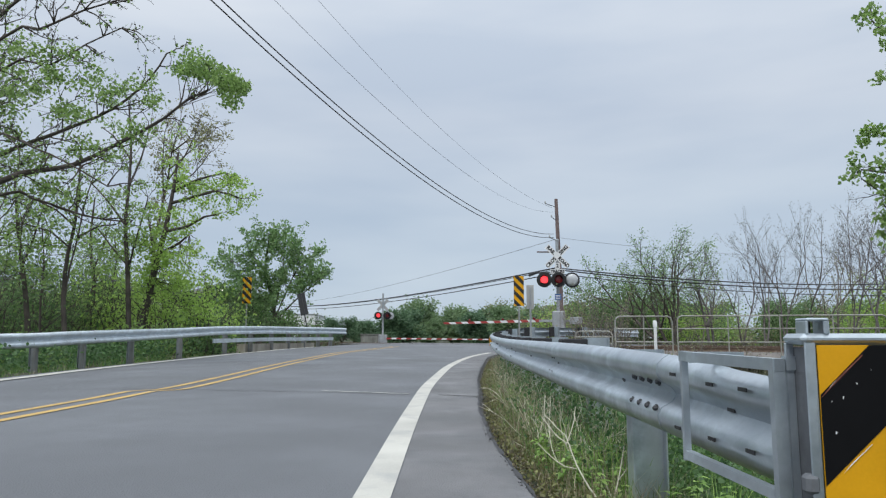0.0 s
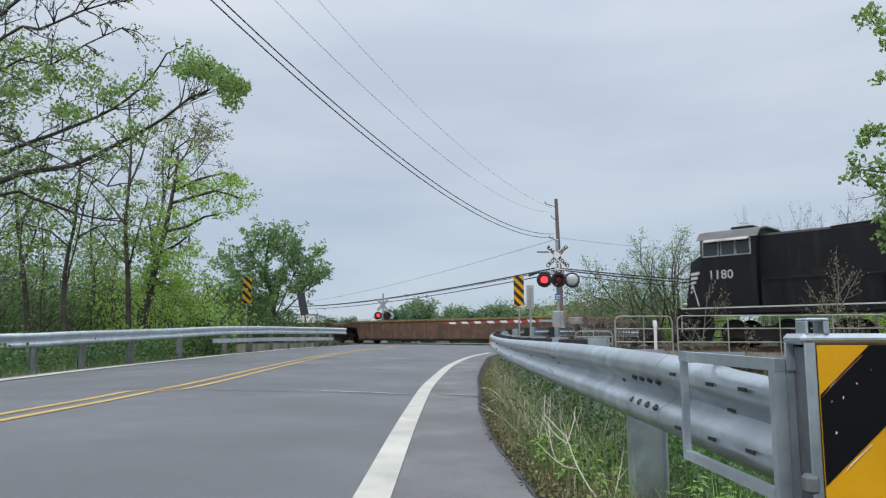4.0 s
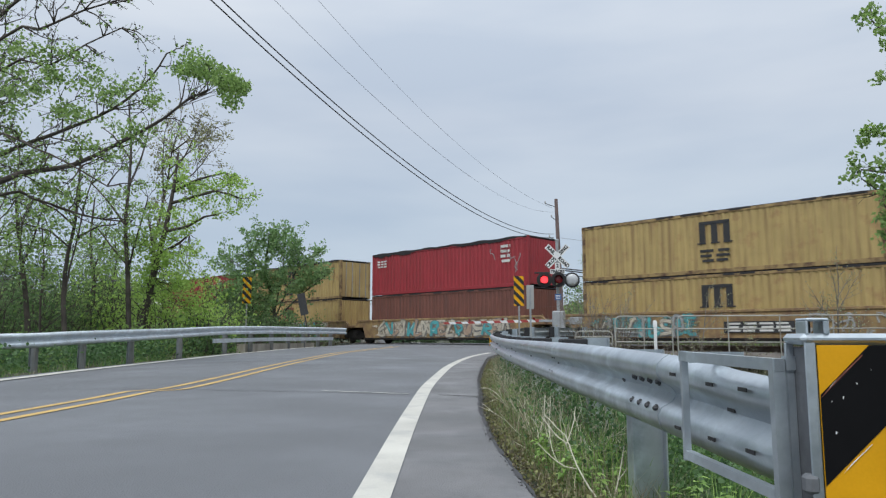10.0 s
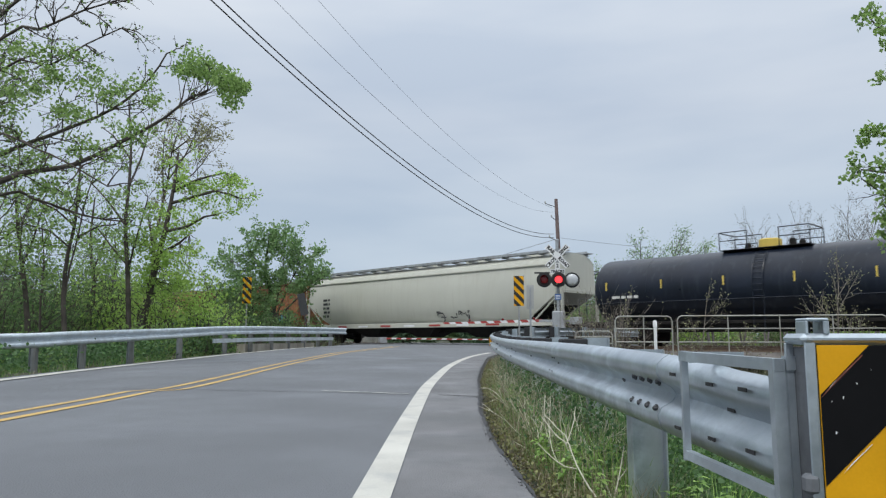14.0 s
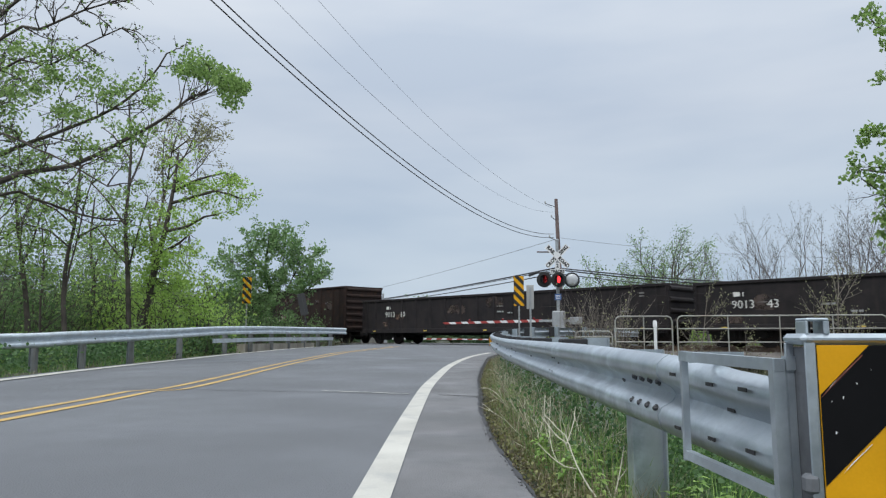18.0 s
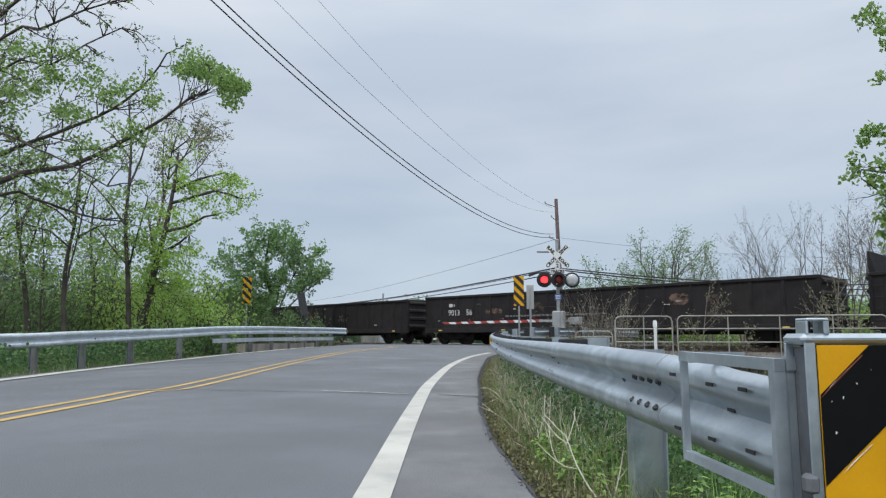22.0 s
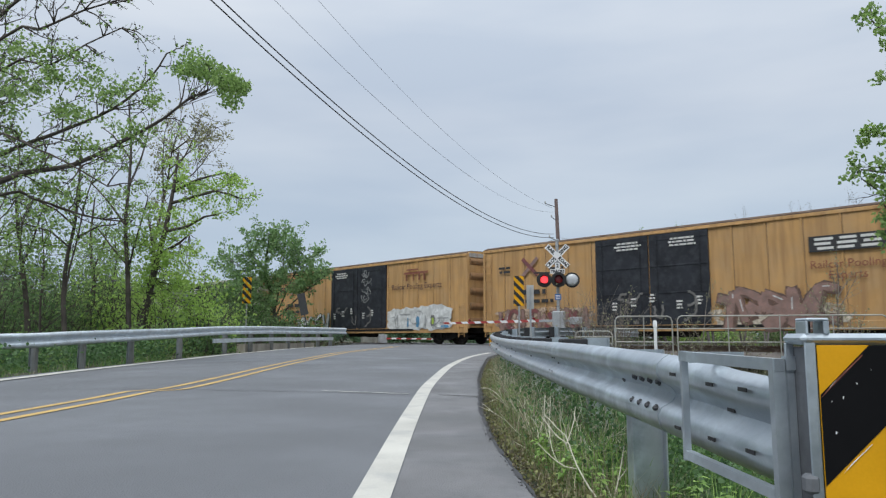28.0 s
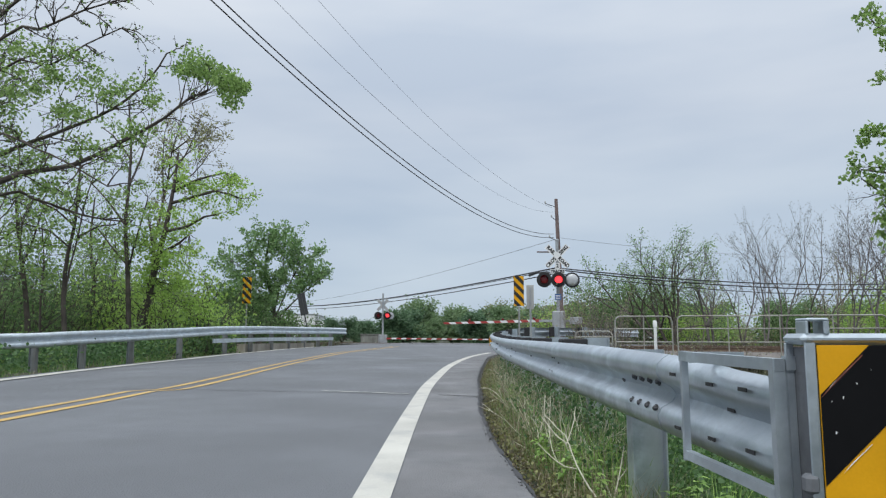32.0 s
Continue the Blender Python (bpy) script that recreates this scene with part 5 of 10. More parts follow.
def spray_cloud(parent, x0, x1, z0, z1, colour, y, seed=1, solid=False):
    """A soft-edged painted patch behind letters."""
    rng = np.random.default_rng(seed)
    ph = rng.uniform(0, 6.28, 3)
    pts = []
    for q in np.linspace(0, 2 * math.pi, 49)[:-1]:
        rr = (abs(math.cos(q)) ** 4 + abs(math.sin(q)) ** 4) ** -0.25
        rr *= 1 + 0.05 * math.sin(6 * q + ph[0]) + 0.05 * math.sin(11 * q + ph[1]) + 0.03 * math.sin(19 * q + ph[2])
        pts.append(((x0 + x1) / 2 + rr * math.cos(q) * (x1 - x0) / 2, (z0 + z1) / 2 + rr * math.sin(q) * (z1 - z0) / 2))
    return part("spray_patch", Shape().plate(pts, y, 0.001), SPRAY[colour] if solid else OVERSPRAY[colour], parent, "uneven painted or rusted patch", smooth=0, fix=False)


def graffiti(parent, x0, x1, z0, z1, fills, outline="black", seed=1, n=None, y=SIDE - 0.06, wild=0.3, cloud=None, fat=1.0, halo=None):
    """Sprayed letters: swelling strokes, each an outline with a fill, a cast edge and a few thin highlights."""
    rng = np.random.default_rng(seed)
    h = z1 - z0
    n = n or max(2, int((x1 - x0) / (h * 0.7)))
    tag = new("graffiti")
    tag.parent = parent
    tag["label"] = "sprayed graffiti letters"
    step = (x1 - x0) / n
    if cloud:
        spray_cloud(tag, x0 - 0.15, x1 + 0.2, z0 - 0.02, z1 + 0.12, cloud, y + 0.003, seed)
    for i in range(n):
        g = GLYPHS[int(rng.integers(0, len(GLYPHS)))]
        w, hh = step * rng.uniform(0.6, 0.85), h * rng.uniform(0.7, 0.88)
        bx, bz = x0 + step * i + step * 0.12, z0 + h * 0.08 + rng.uniform(-0.04, 0.05) * h
        lean = rng.uniform(-0.2, 0.3)
        pts = []
        for u, v in g:
            u, v = u + rng.normal() * wild * 0.45, v + rng.normal() * wild * 0.4
            pts.append((bx + w * u + lean * hh * (v - 0.5), min(max(bz + hh * v, z0), z1)))
        if rng.uniform() < 0.6:
            pts.append((bx + w * rng.uniform(-0.1, 1.2), z0 + h * rng.uniform(0.0, 0.35)))
        t = min(step, h) * rng.uniform(0.2, 0.28) * fat
        yo = y - 0.005 * (i % 2)
        if halo:
            part("letter_halo", strokes(Shape(), pts, t * 2.0, y + 0.004), SPRAY[halo], tag, smooth=0, fix=False)
        low = [(p[0] + 0.35 * t, p[1] - 0.3 * t) for p in pts]
        part("letter_shadow", strokes(Shape(), low, t * 1.2, yo + 0.0015), SPRAY[outline], tag, smooth=0, fix=False)
        part("letter_outline", strokes(Shape(), pts, t * 1.42, yo), SPRAY[outline], tag, smooth=0, fix=False)
        part("letter_fill", strokes(Shape(), pts, t, yo - 0.009), SPRAY[fills[i % len(fills)]], tag, smooth=0, fix=False)
        if t > 0.12:
            k = int(rng.integers(0, len(pts) - 1))
            p, q = pts[k], pts[k + 1]
            part("letter_highlight", strokes(Shape(), [(p[0] * 0.75 + q[0] * 0.25, p[1] * 0.75 + q[1] * 0.25 + 0.2 * t), (p[0] * 0.35 + q[0] * 0.65, p[1] * 0.35 + q[1] * 0.65 + 0.2 * t)], t * 0.14, yo - 0.017, True), SPRAY["white"], tag, smooth=0, fix=False)
    return tag


def scrawl(parent, x0, x1, z0, z1, colour, seed, n=6, y=SIDE - 0.06, w=0.03):
    """Quick spray strokes."""
    rng = np.random.default_rng(seed)
    tag = new("graffiti_scrawl")
    tag.parent = parent
    tag["label"] = "thin sprayed scrawl"
    for k in range(n):
        x, z = rng.uniform(x0, x1), rng.uniform(z0, z1)
        a = rng.uniform(0, 6.28)
        line = [(x, y, z)]
        for j in range(7):
            a += rng.normal() * 0.9
            l = rng.uniform(0.1, 0.25) * min(1.0, (z1 - z0) * 1.2)
            x, z = min(max(x + math.cos(a) * l, x0), x1), min(max(z + math.sin(a) * l, z0), z1)
            line.append((x, y, z))
        sh = Shape().tube(line, w, 4)
        sh.v = [(p[0], y + (p[1] - y) * 0.1 - 0.0006 * k, p[2]) for p in sh.v]
        part("stroke", sh, SPRAY[colour], tag, smooth=0, fix=False)
    return tag


def bars(parent, x0, x1, z0, z1, rows, mat, y=SIDE - 0.06, seed=0, name="plain_bar"):
    """Unreadable small lettering."""
    rng = np.random.default_rng(seed)
    dz = (z1 - z0) / rows
    for k in range(rows):
        a, b = x0 + rng.uniform(0, 0.12) * (x1 - x0), x1 - rng.uniform(0, 0.15) * (x1 - x0)
        sh = Shape()
        x = a
        while x < b:
            l = min(b - x, rng.uniform(0.8, 2.2) * dz)
            sh.box(x, x + l, y - 0.002, y, z0 + dz * (k + 0.2), z0 + dz * (k + 0.75))
            x += l + 0.35 * dz
        part(name, sh, mat, parent, smooth=0, fix=False)


def car_text(parent, text, x, z, size, mat=None, y=SIDE - 0.062, flip=False):
    return words(text, size, mat or LETTER_WHITE, parent, Matrix.Translation((x, y, z)) @ (Matrix.Rotation(radians(180), 4, 'Z') if flip else Matrix.Identity(4)) @ NEAR_SIDE)


def boxcar(s0, s1, top, mat, label, door=None, door_mat=None, posts=11, end_mat=None, roof_mat=None, group="boxcars", corr_door=False, grid=0, sill=0.85, ladder_mat=None):
    L = s1 - s0
    car = rolling("boxcar", (s0 + s1) / 2, label, "boxcar", group)
    h = L / 2 - 0.15
    eave = top - 0.16
    part("body", Shape().extrude([(-1.46, sill + 0.05), (-1.46, eave), (-1.2, top - 0.05), (0, top), (1.2, top - 0.05), (1.46, eave), (1.46, sill + 0.05)], 0, -h, h), mat, car)
    part("roof", Shape().extrude([(-1.50, eave - 0.03), (-1.48, eave + 0.035), (-1.2, top - 0.02), (0, top + 0.03), (1.2, top - 0.02), (1.48, eave + 0.035), (1.5, eave - 0.03), (1.2, top - 0.08), (0, top - 0.03), (-1.2, top - 0.08)], 0, -h + 0.03, h - 0.03), roof_mat or ROOF, car, "dull car roof")
    part("top_chord", Shape().box(-h, h, -1.515, -1.46, eave - 0.14, eave - 0.01, 0.01), mat, car)
    part("side_sill", Shape().box(-h, h, -1.53, -1.44, sill - 0.22, sill + 0.1, 0.012), mat, car)
    part("center_sill", Shape().box(-L / 2 + 0.3, L / 2 - 0.3, -0.35, 0.35, 0.62, sill + 0.1, 0.02), UNDER, car)
    d0, d1 = door if door else (0, 0)
    post = None
    for k in range(posts + 1):
        x = -h + 0.05 + (2 * h - 0.1) * k / posts
        if door and d0 - 0.1 < x < d1 + 0.1:
            continue
        if post is None:
            post = part("side_post", Shape().extrude([(-0.05, -1.46), (-0.03, -1.505), (0.03, -1.505), (0.05, -1.46)], 2, sill + 0.1, eave - 0.14), mat, car, smooth=0)
            post.location.x = x
            seam = part("panel_seam", Shape().box(0.05, 0.072, -1.463, -1.459, sill + 0.1, eave - 0.14), RAIL, car, smooth=0)
            seam.location.x = x
        else:
            shared("side_post", post, car, Matrix.Translation((x, 0, 0)))
            shared("panel_seam", seam, car, Matrix.Translation((x, 0, 0)))
    for k in range(grid):
        z = sill + (eave - sill) * (k + 1) / (grid + 1)
        for a, b in (((-h, d0 - 0.1), (d1 + 0.1, h)) if door else ((-h, h),)):
            part("side_stringer", Shape().extrude([(-1.46, z - 0.035), (-1.51, z - 0.01), (-1.51, z + 0.012), (-1.46, z + 0.03)], 0, a, b), mat, car)
    if door:
        mid = (d0 + d1) / 2
        leaves = ((d0, mid - 0.03), (mid + 0.03, d1)) if not corr_door else ((d0, d1),)
        for a, b in leaves:
            dr = part("door", Shape().box(a, b, -1.545, -1.46, sill + 0.05, eave - 0.16, 0.012), door_mat, car, "sliding plug door")
            if corr_door:
                n = 15
                for k in range(n):
                    z = sill + 0.2 + (eave - sill - 0.5) * k / (n - 1)
                    part("door_rib", Shape().box(a + 0.08, b - 0.08, -1.57, -1.545, z - 0.05, z + 0.05, 0.012), door_mat, dr)
            else:
                for k in range(4):
                    z = sill + 0.25 + (eave - sill - 0.65) * k / 3
                    part("door_rib", Shape().box(a + 0.06, b - 0.06, -1.565, -1.545, z - 0.03, z + 0.03, 0.008), door_mat, dr)
                for xx in (a + 0.35, b - 0.35):
                    part("lock_rod", Shape().tube([(xx, -1.572, sill + 0.15), (xx, -1.572, eave - 0.25)], 0.02, 6), door_mat, dr)
        part("door_track", Shape().box(d0 - (d1 - d0) * 0.45, d1 + (d1 - d0) * 0.45, -1.565, -1.5, sill - 0.1, sill + 0.02, 0.008), UNDER, car)
        part("door_track", Shape().box(d0 - (d1 - d0) * 0.45, d1 + (d1 - d0) * 0.45, -1.55, -1.5, eave - 0.15, eave - 0.09, 0.008), mat, car)
    em = end_mat or mat
    for sg in (-1, 1):
        n = 5
        for k in range(n):
            z = sill + 0.35 + (eave - sill - 0.75) * k / (n - 1)
            o = Shape()
            prof = [(h, z - 0.2), (h + 0.07, z - 0.06), (h + 0.07, z + 0.06), (h, z + 0.2)]
            o.extrude([(sg * a, b) for a, b in prof], 1, -1.28, 1.28)
            part("end_rib", o, em, car)
        part("end_cap", Shape().box(min(sg * h, sg * (h + 0.03)), max(sg * h, sg * (h + 0.03)), -1.34, 1.34, eave - 0.2, eave + 0.03, 0.008), ROOF, car, "pale galvanised end cap")
        part("corner_post", Shape().box(min(sg * (h - 0.1), sg * (h + 0.05)), max(sg * (h - 0.1), sg * (h + 0.05)), -1.5, -1.36, sill, eave, 0.015), mat, car)
        truck(car, sg * (L / 2 - 2.15))
        coupler(car, sg * (L / 2 - 0.35), sg)
        ladder(car, sg * (h - 0.35), 0.4, eave - 0.3 if sg < 0 else sill + 1.3, ladder_mat or mat)
    part("brake_gear", Shape().box(-1.2, 0.4, -1.0, -0.4, 0.42, 0.72, 0.03).cyl((0.6, -0.9, 0.55), (1.5, -0.9, 0.55), 0.16, 10), UNDER, car)
    return car


def container(s, z, L, h, mat, label, roof=CONT_ROOF, group="containers", doors_front=False, rails=None):
    ob = rolling("shipping_container", s, label, "container", group, z)
    w, hl = 1.219, L / 2
    # corrugated side: trapezoid waves
    for sy in (-1, 1):
        sh = Shape()
        xs, y = [], []
        n = 42
        p = (L - 0.36) / n
        for k in range(n):
            x = -hl + 0.18 + k * p
            xs += [x, x + p * 0.25, x + p * 0.5, x + p * 0.75]
            y += [0.0, 0.035, 0.035, 0.0]
        xs.append(hl - 0.18)
        y.append(0.0)
        m = len(xs)
        vs = [(x, sy * (w - 0.012 - d), zz) for x, d in zip(xs, y) for zz in (0.15, h - 0.11)]
        sh.add(vs, [(2 * k, 2 * k + 2, 2 * k + 3, 2 * k + 1) for k in range(m - 1)])
        part("side_wall", sh, mat, ob, smooth=20, fix=False)
    part("top_rail", Shape().box(-hl, hl, -w, -w + 0.06, h - 0.12, h - 0.005, 0.008), rails or mat, ob)
    part("top_rail", Shape().box(-hl, hl, w - 0.06, w, h - 0.12, h - 0.005, 0.008), rails or mat, ob)
    part("bottom_rail", Shape().box(-hl, hl, -w, -w + 0.06, 0.0, 0.16, 0.008), rails or mat, ob)
    part("bottom_rail", Shape().box(-hl, hl, w - 0.06, w, 0.0, 0.16, 0.008), rails or mat, ob)
    part("floor", Shape().box(-hl + 0.05, hl - 0.05, -w + 0.06, w - 0.06, 0.05, 0.14), UNDER, ob)
    rf = Shape().box(-hl + 0.02, hl - 0.02, -w + 0.01, w - 0.01, h - 0.03, h + 0.02)
    fr = np.random.default_rng(int(abs(s) * 10 + h * 100))
    for k in range(26):
        x, l = fr.uniform(-hl + 0.1, hl - 0.7), fr.uniform(0.15, 0.8)
        rf.box(x, x + l, -w - 0.004 - 0.0004 * k, -w + 0.02, h - fr.uniform(0.01, 0.075), h + 0.02 + fr.uniform(0.0, 0.012))
    part("roof", rf, roof, ob, "dark weathered roof sheet")
    for sx in (-1, 1):
        for sy in (-1, 1):
            a, b = sorted((sx * hl, sx * (hl - 0.16)))
            c, d = sorted((sy * w, sy * (w - 0.14)))
            part("corner_post", Shape().box(a, b, c, d, 0.0, h, 0.01), rails or mat, ob)
        if sx > 0 and doors_front:
            for sy in (-1, 1):
                dr = part("door", Shape().box(hl - 0.04, hl + 0.005, min(0.01 * sy, sy * 1.07), max(0.01 * sy, sy * 1.07), 0.1, h - 0.1, 0.008), mat, ob)
                for yy in (0.3, 0.8):
                    part("lock_rod", Shape().tube([(hl + 0.03, sy * yy, 0.08), (hl + 0.03, sy * yy, h - 0.08)], 0.02, 6), STEEL_OLD, dr)
        else:
            sh = Shape()
            n = 11
            ys = np.linspace(-1.07, 1.07, n * 4 + 1)
            dd = [0.0, 0.04, 0.04, 0.0] * n + [0.0]
            vs = [(sx * (hl - 0.01 - d), y, zz) for y, d in zip(ys, dd) for zz in (0.1, h - 0.08)]
            sh.add(vs, [(2 * k, 2 * k + 2, 2 * k + 3, 2 * k + 1) for k in range(len(ys) - 1)])
            part("end_wall", sh, mat, ob, smooth=20, fix=False)
    return ob


def well_unit(s_mid, L, mat, label, chord=None, first=False, last=False, depth=(0.26, 1.32), inner=None):
    """One platform of an articulated well car."""
    car = rolling("well_car", s_mid, label, "well car", "well cars")
    h = L / 2
    a = inner or (h - 1.95)
    for sy in (-1, 1):
        sh = Shape()
        pl = [(-h + 0.4, 1.0), (-a - 0.3, 1.0), (-a, depth[0]), (a, depth[0]), (a + 0.3, 1.0), (h - 0.4, 1.0), (h - 0.4, depth[1] - 0.15), (a + 0.8, depth[1]), (-a - 0.8, depth[1]), (-h + 0.4, depth[1] - 0.15)]
        y0, y1 = (-1.5, -1.36) if sy < 0 else (1.36, 1.5)
        sh.extrude(pl, 1, y0, y1)
        sd = part("side_sill", sh, mat, car, smooth=0)
        if sy < 0:
            for k in range(10):
                x = -a + 0.2 + (2 * a - 0.4) * k / 9
                part("side_post", Shape().box(x - 0.05, x + 0.05, -1.53, -1.5, depth[0] + 0.06, depth[1] - 0.08, 0.01), mat, sd)
        part("top_chord", Shape().box(-a - 0.8, a + 0.8, min(sy * 1.34, sy * 1.54), max(sy * 1.34, sy * 1.54), depth[1] - 0.04, depth[1] + 0.07, 0.015), chord or mat, car)
        part("bottom_chord", Shape().box(-a - 0.1, a + 0.1, min(sy * 1.3, sy * 1.54), max(sy * 1.3, sy * 1.54), depth[0] - 0.06, depth[0] + 0.06, 0.015), UNDER, car)
    part("floor", Shape().box(-a, a, -1.36, 1.36, depth[0], depth[0] + 0.06), UNDER, car)
    for sg in (-1, 1):
        x0, x1 = sorted((sg * a, sg * (h - 0.1)))
        part("end_platform", Shape().box(x0, x1, -1.36, 1.36, 0.98, 1.12, 0.02), mat, car)
        part("bulkhead", Shape().box(min(sg * a, sg * (a + 0.1)), max(sg * a, sg * (a + 0.1)), -1.36, 1.36, depth[0], 1.1, 0.01), mat, car)
    truck(car, h, r=0.46)
    if last:
        truck(car, -h, r=0.46)
    return car


def tank_car(s0, s1, r, zc, mat, label, tape=None, band=None, plat=0.0, reach=1.7, rail_h=0.68, rail_mat=None):
    L = s1 - s0
    car = rolling("tank_car", (s0 + s1) / 2, label, "tank car", "tank cars")
    h = L / 2 - 0.75
    prof = [(-h - 0.02, 0.03)]
    for q in np.linspace(0.12, 1.0, 8):
        prof.append((-h + 0.55 - 0.55 * math.cos(q * math.pi / 2), r * math.sin(q * math.pi / 2)))
    prof += [(-0.2, r)] + [(-x, rr) for x, rr in prof[::-1]]
    part("tank", Shape().revolve_x(prof, 40, 0, zc), mat, car)
    for x in (-h * 0.62, -h * 0.2, h * 0.2, h * 0.62):
        part("weld_seam", Shape().revolve_x([(x - 0.03, r + 0.003), (x, r + 0.009), (x + 0.03, r + 0.003)], 40, 0, zc), mat, car)
    part("side_sill", Shape().box(-h - 0.3, h + 0.3, -1.25, -1.1, 0.92, 1.04, 0.01), UNDER, car)
    part("center_sill", Shape().box(-L / 2 + 0.3, L / 2 - 0.3, -0.3, 0.3, 0.6, 0.95, 0.02), UNDER, car)
    for sg in (-1, 1):
        x = sg * (L / 2 - 2.2)
        part("saddle", Shape().extrude([(-1.15, 0.8), (-1.3, zc - 0.55), (-0.9, zc - r * 0.75), (0.9, zc - r * 0.75), (1.3, zc - 0.55), (1.15, 0.8)], 0, x - 0.35, x + 0.35), mat if not band else UNDER, car)
        part("end_deck", Shape().box(min(sg * (h - 0.2), sg * (L / 2 - 0.2)), max(sg * (h - 0.2), sg * (L / 2 - 0.2)), -1.45, 1.45, 0.98, 1.06, 0.01), UNDER, car)
        hd = part("end_handrail", Shape().tube([(sg * (L / 2 - 0.3), -1.42, 1.06), (sg * (L / 2 - 0.3), -1.42, 2.1), (sg * (h + 0.05), -1.42, 2.1)], 0.022, 6), mat, car)
        part("end_ladder", Shape().tube([(sg * (h + 0.05), -1.42, 0.5), (sg * (h + 0.05), -1.42, 2.3)], 0.025, 6), mat, car)
        truck(car, x)
        coupler(car, sg * (L / 2 - 0.35), sg)
    part("side_handrail", Shape().tube([(-h, -r - 0.02, zc - 0.55), (h, -r - 0.02, zc - 0.55)], 0.018, 6), mat, car)
    # dome platform
    top = zc + r
    part("manway", Shape().tube([(plat, 0, top - 0.1), (plat, 0, top + 0.32), (plat, 0, top + 0.36)], [0.42, 0.42, 0.36], 18), band or mat, car)
    part("platform", Shape().box(plat - reach, plat + reach, -0.75, 0.75, top - 0.05, top - 0.02, 0.005), rail_mat or UNDER, car)
    for dx, zz in ((-0.9, 0.22), (0.8, 0.28), (1.15, 0.18)):
        part("valve", Shape().tube([(plat + dx, 0.1, top - 0.05), (plat + dx, 0.1, top + zz), (plat + dx, 0.1, top + zz + 0.06)], [0.13, 0.13, 0.07], 10), rail_mat or UNDER, car)
    rl = Shape()
    for y in (-0.75, 0.75):
        for a, b in ((plat - reach, plat - 0.6), (plat + 0.6, plat + reach)):
            rl.tube([(a, y, top - 0.05), (a, y, top + rail_h), (b, y, top + rail_h), (b, y, top - 0.05)], 0.026, 5)
            rl.tube([(a, y, top + rail_h * 0.5), (b, y, top + rail_h * 0.5)], 0.018, 5)
    for x in (plat - reach, plat + reach):
        rl.tube([(x, -0.75, top + rail_h), (x, 0.75, top + rail_h)], 0.026, 5)
    part("platform_railing", rl, rail_mat or (UNDER if band is None else TANK_BLACK), car)
    sd = Shape()
    for dx in (-0.2, 0.2):
        pts = [(dx, -math.sin(q) * (r + 0.06), zc + math.cos(q) * (r + 0.06)) for q in np.linspace(0.6, 1.9, 10)] + [(dx, -1.48, 0.6)]
        sd.tube(pts, 0.018, 5)
    for q in np.linspace(0.7, 1.9, 9):
        sd.tube([(-0.2, -math.sin(q) * (r + 0.06), zc + math.cos(q) * (r + 0.06)), (0.2, -math.sin(q) * (r + 0.06), zc + math.cos(q) * (r + 0.06))], 0.014, 5)
    part("ladder", sd, mat, car)
    if tape:
        for k in range(6):
            x = -h + 1.0 + (2 * h - 2.0) * k / 5
            part("reflective_tape", Shape().box(x - 0.03, x + 0.03, -r - 0.012, -r + 0.03, zc + 0.0, zc + 0.36), tape, car, smooth=0)
    return car


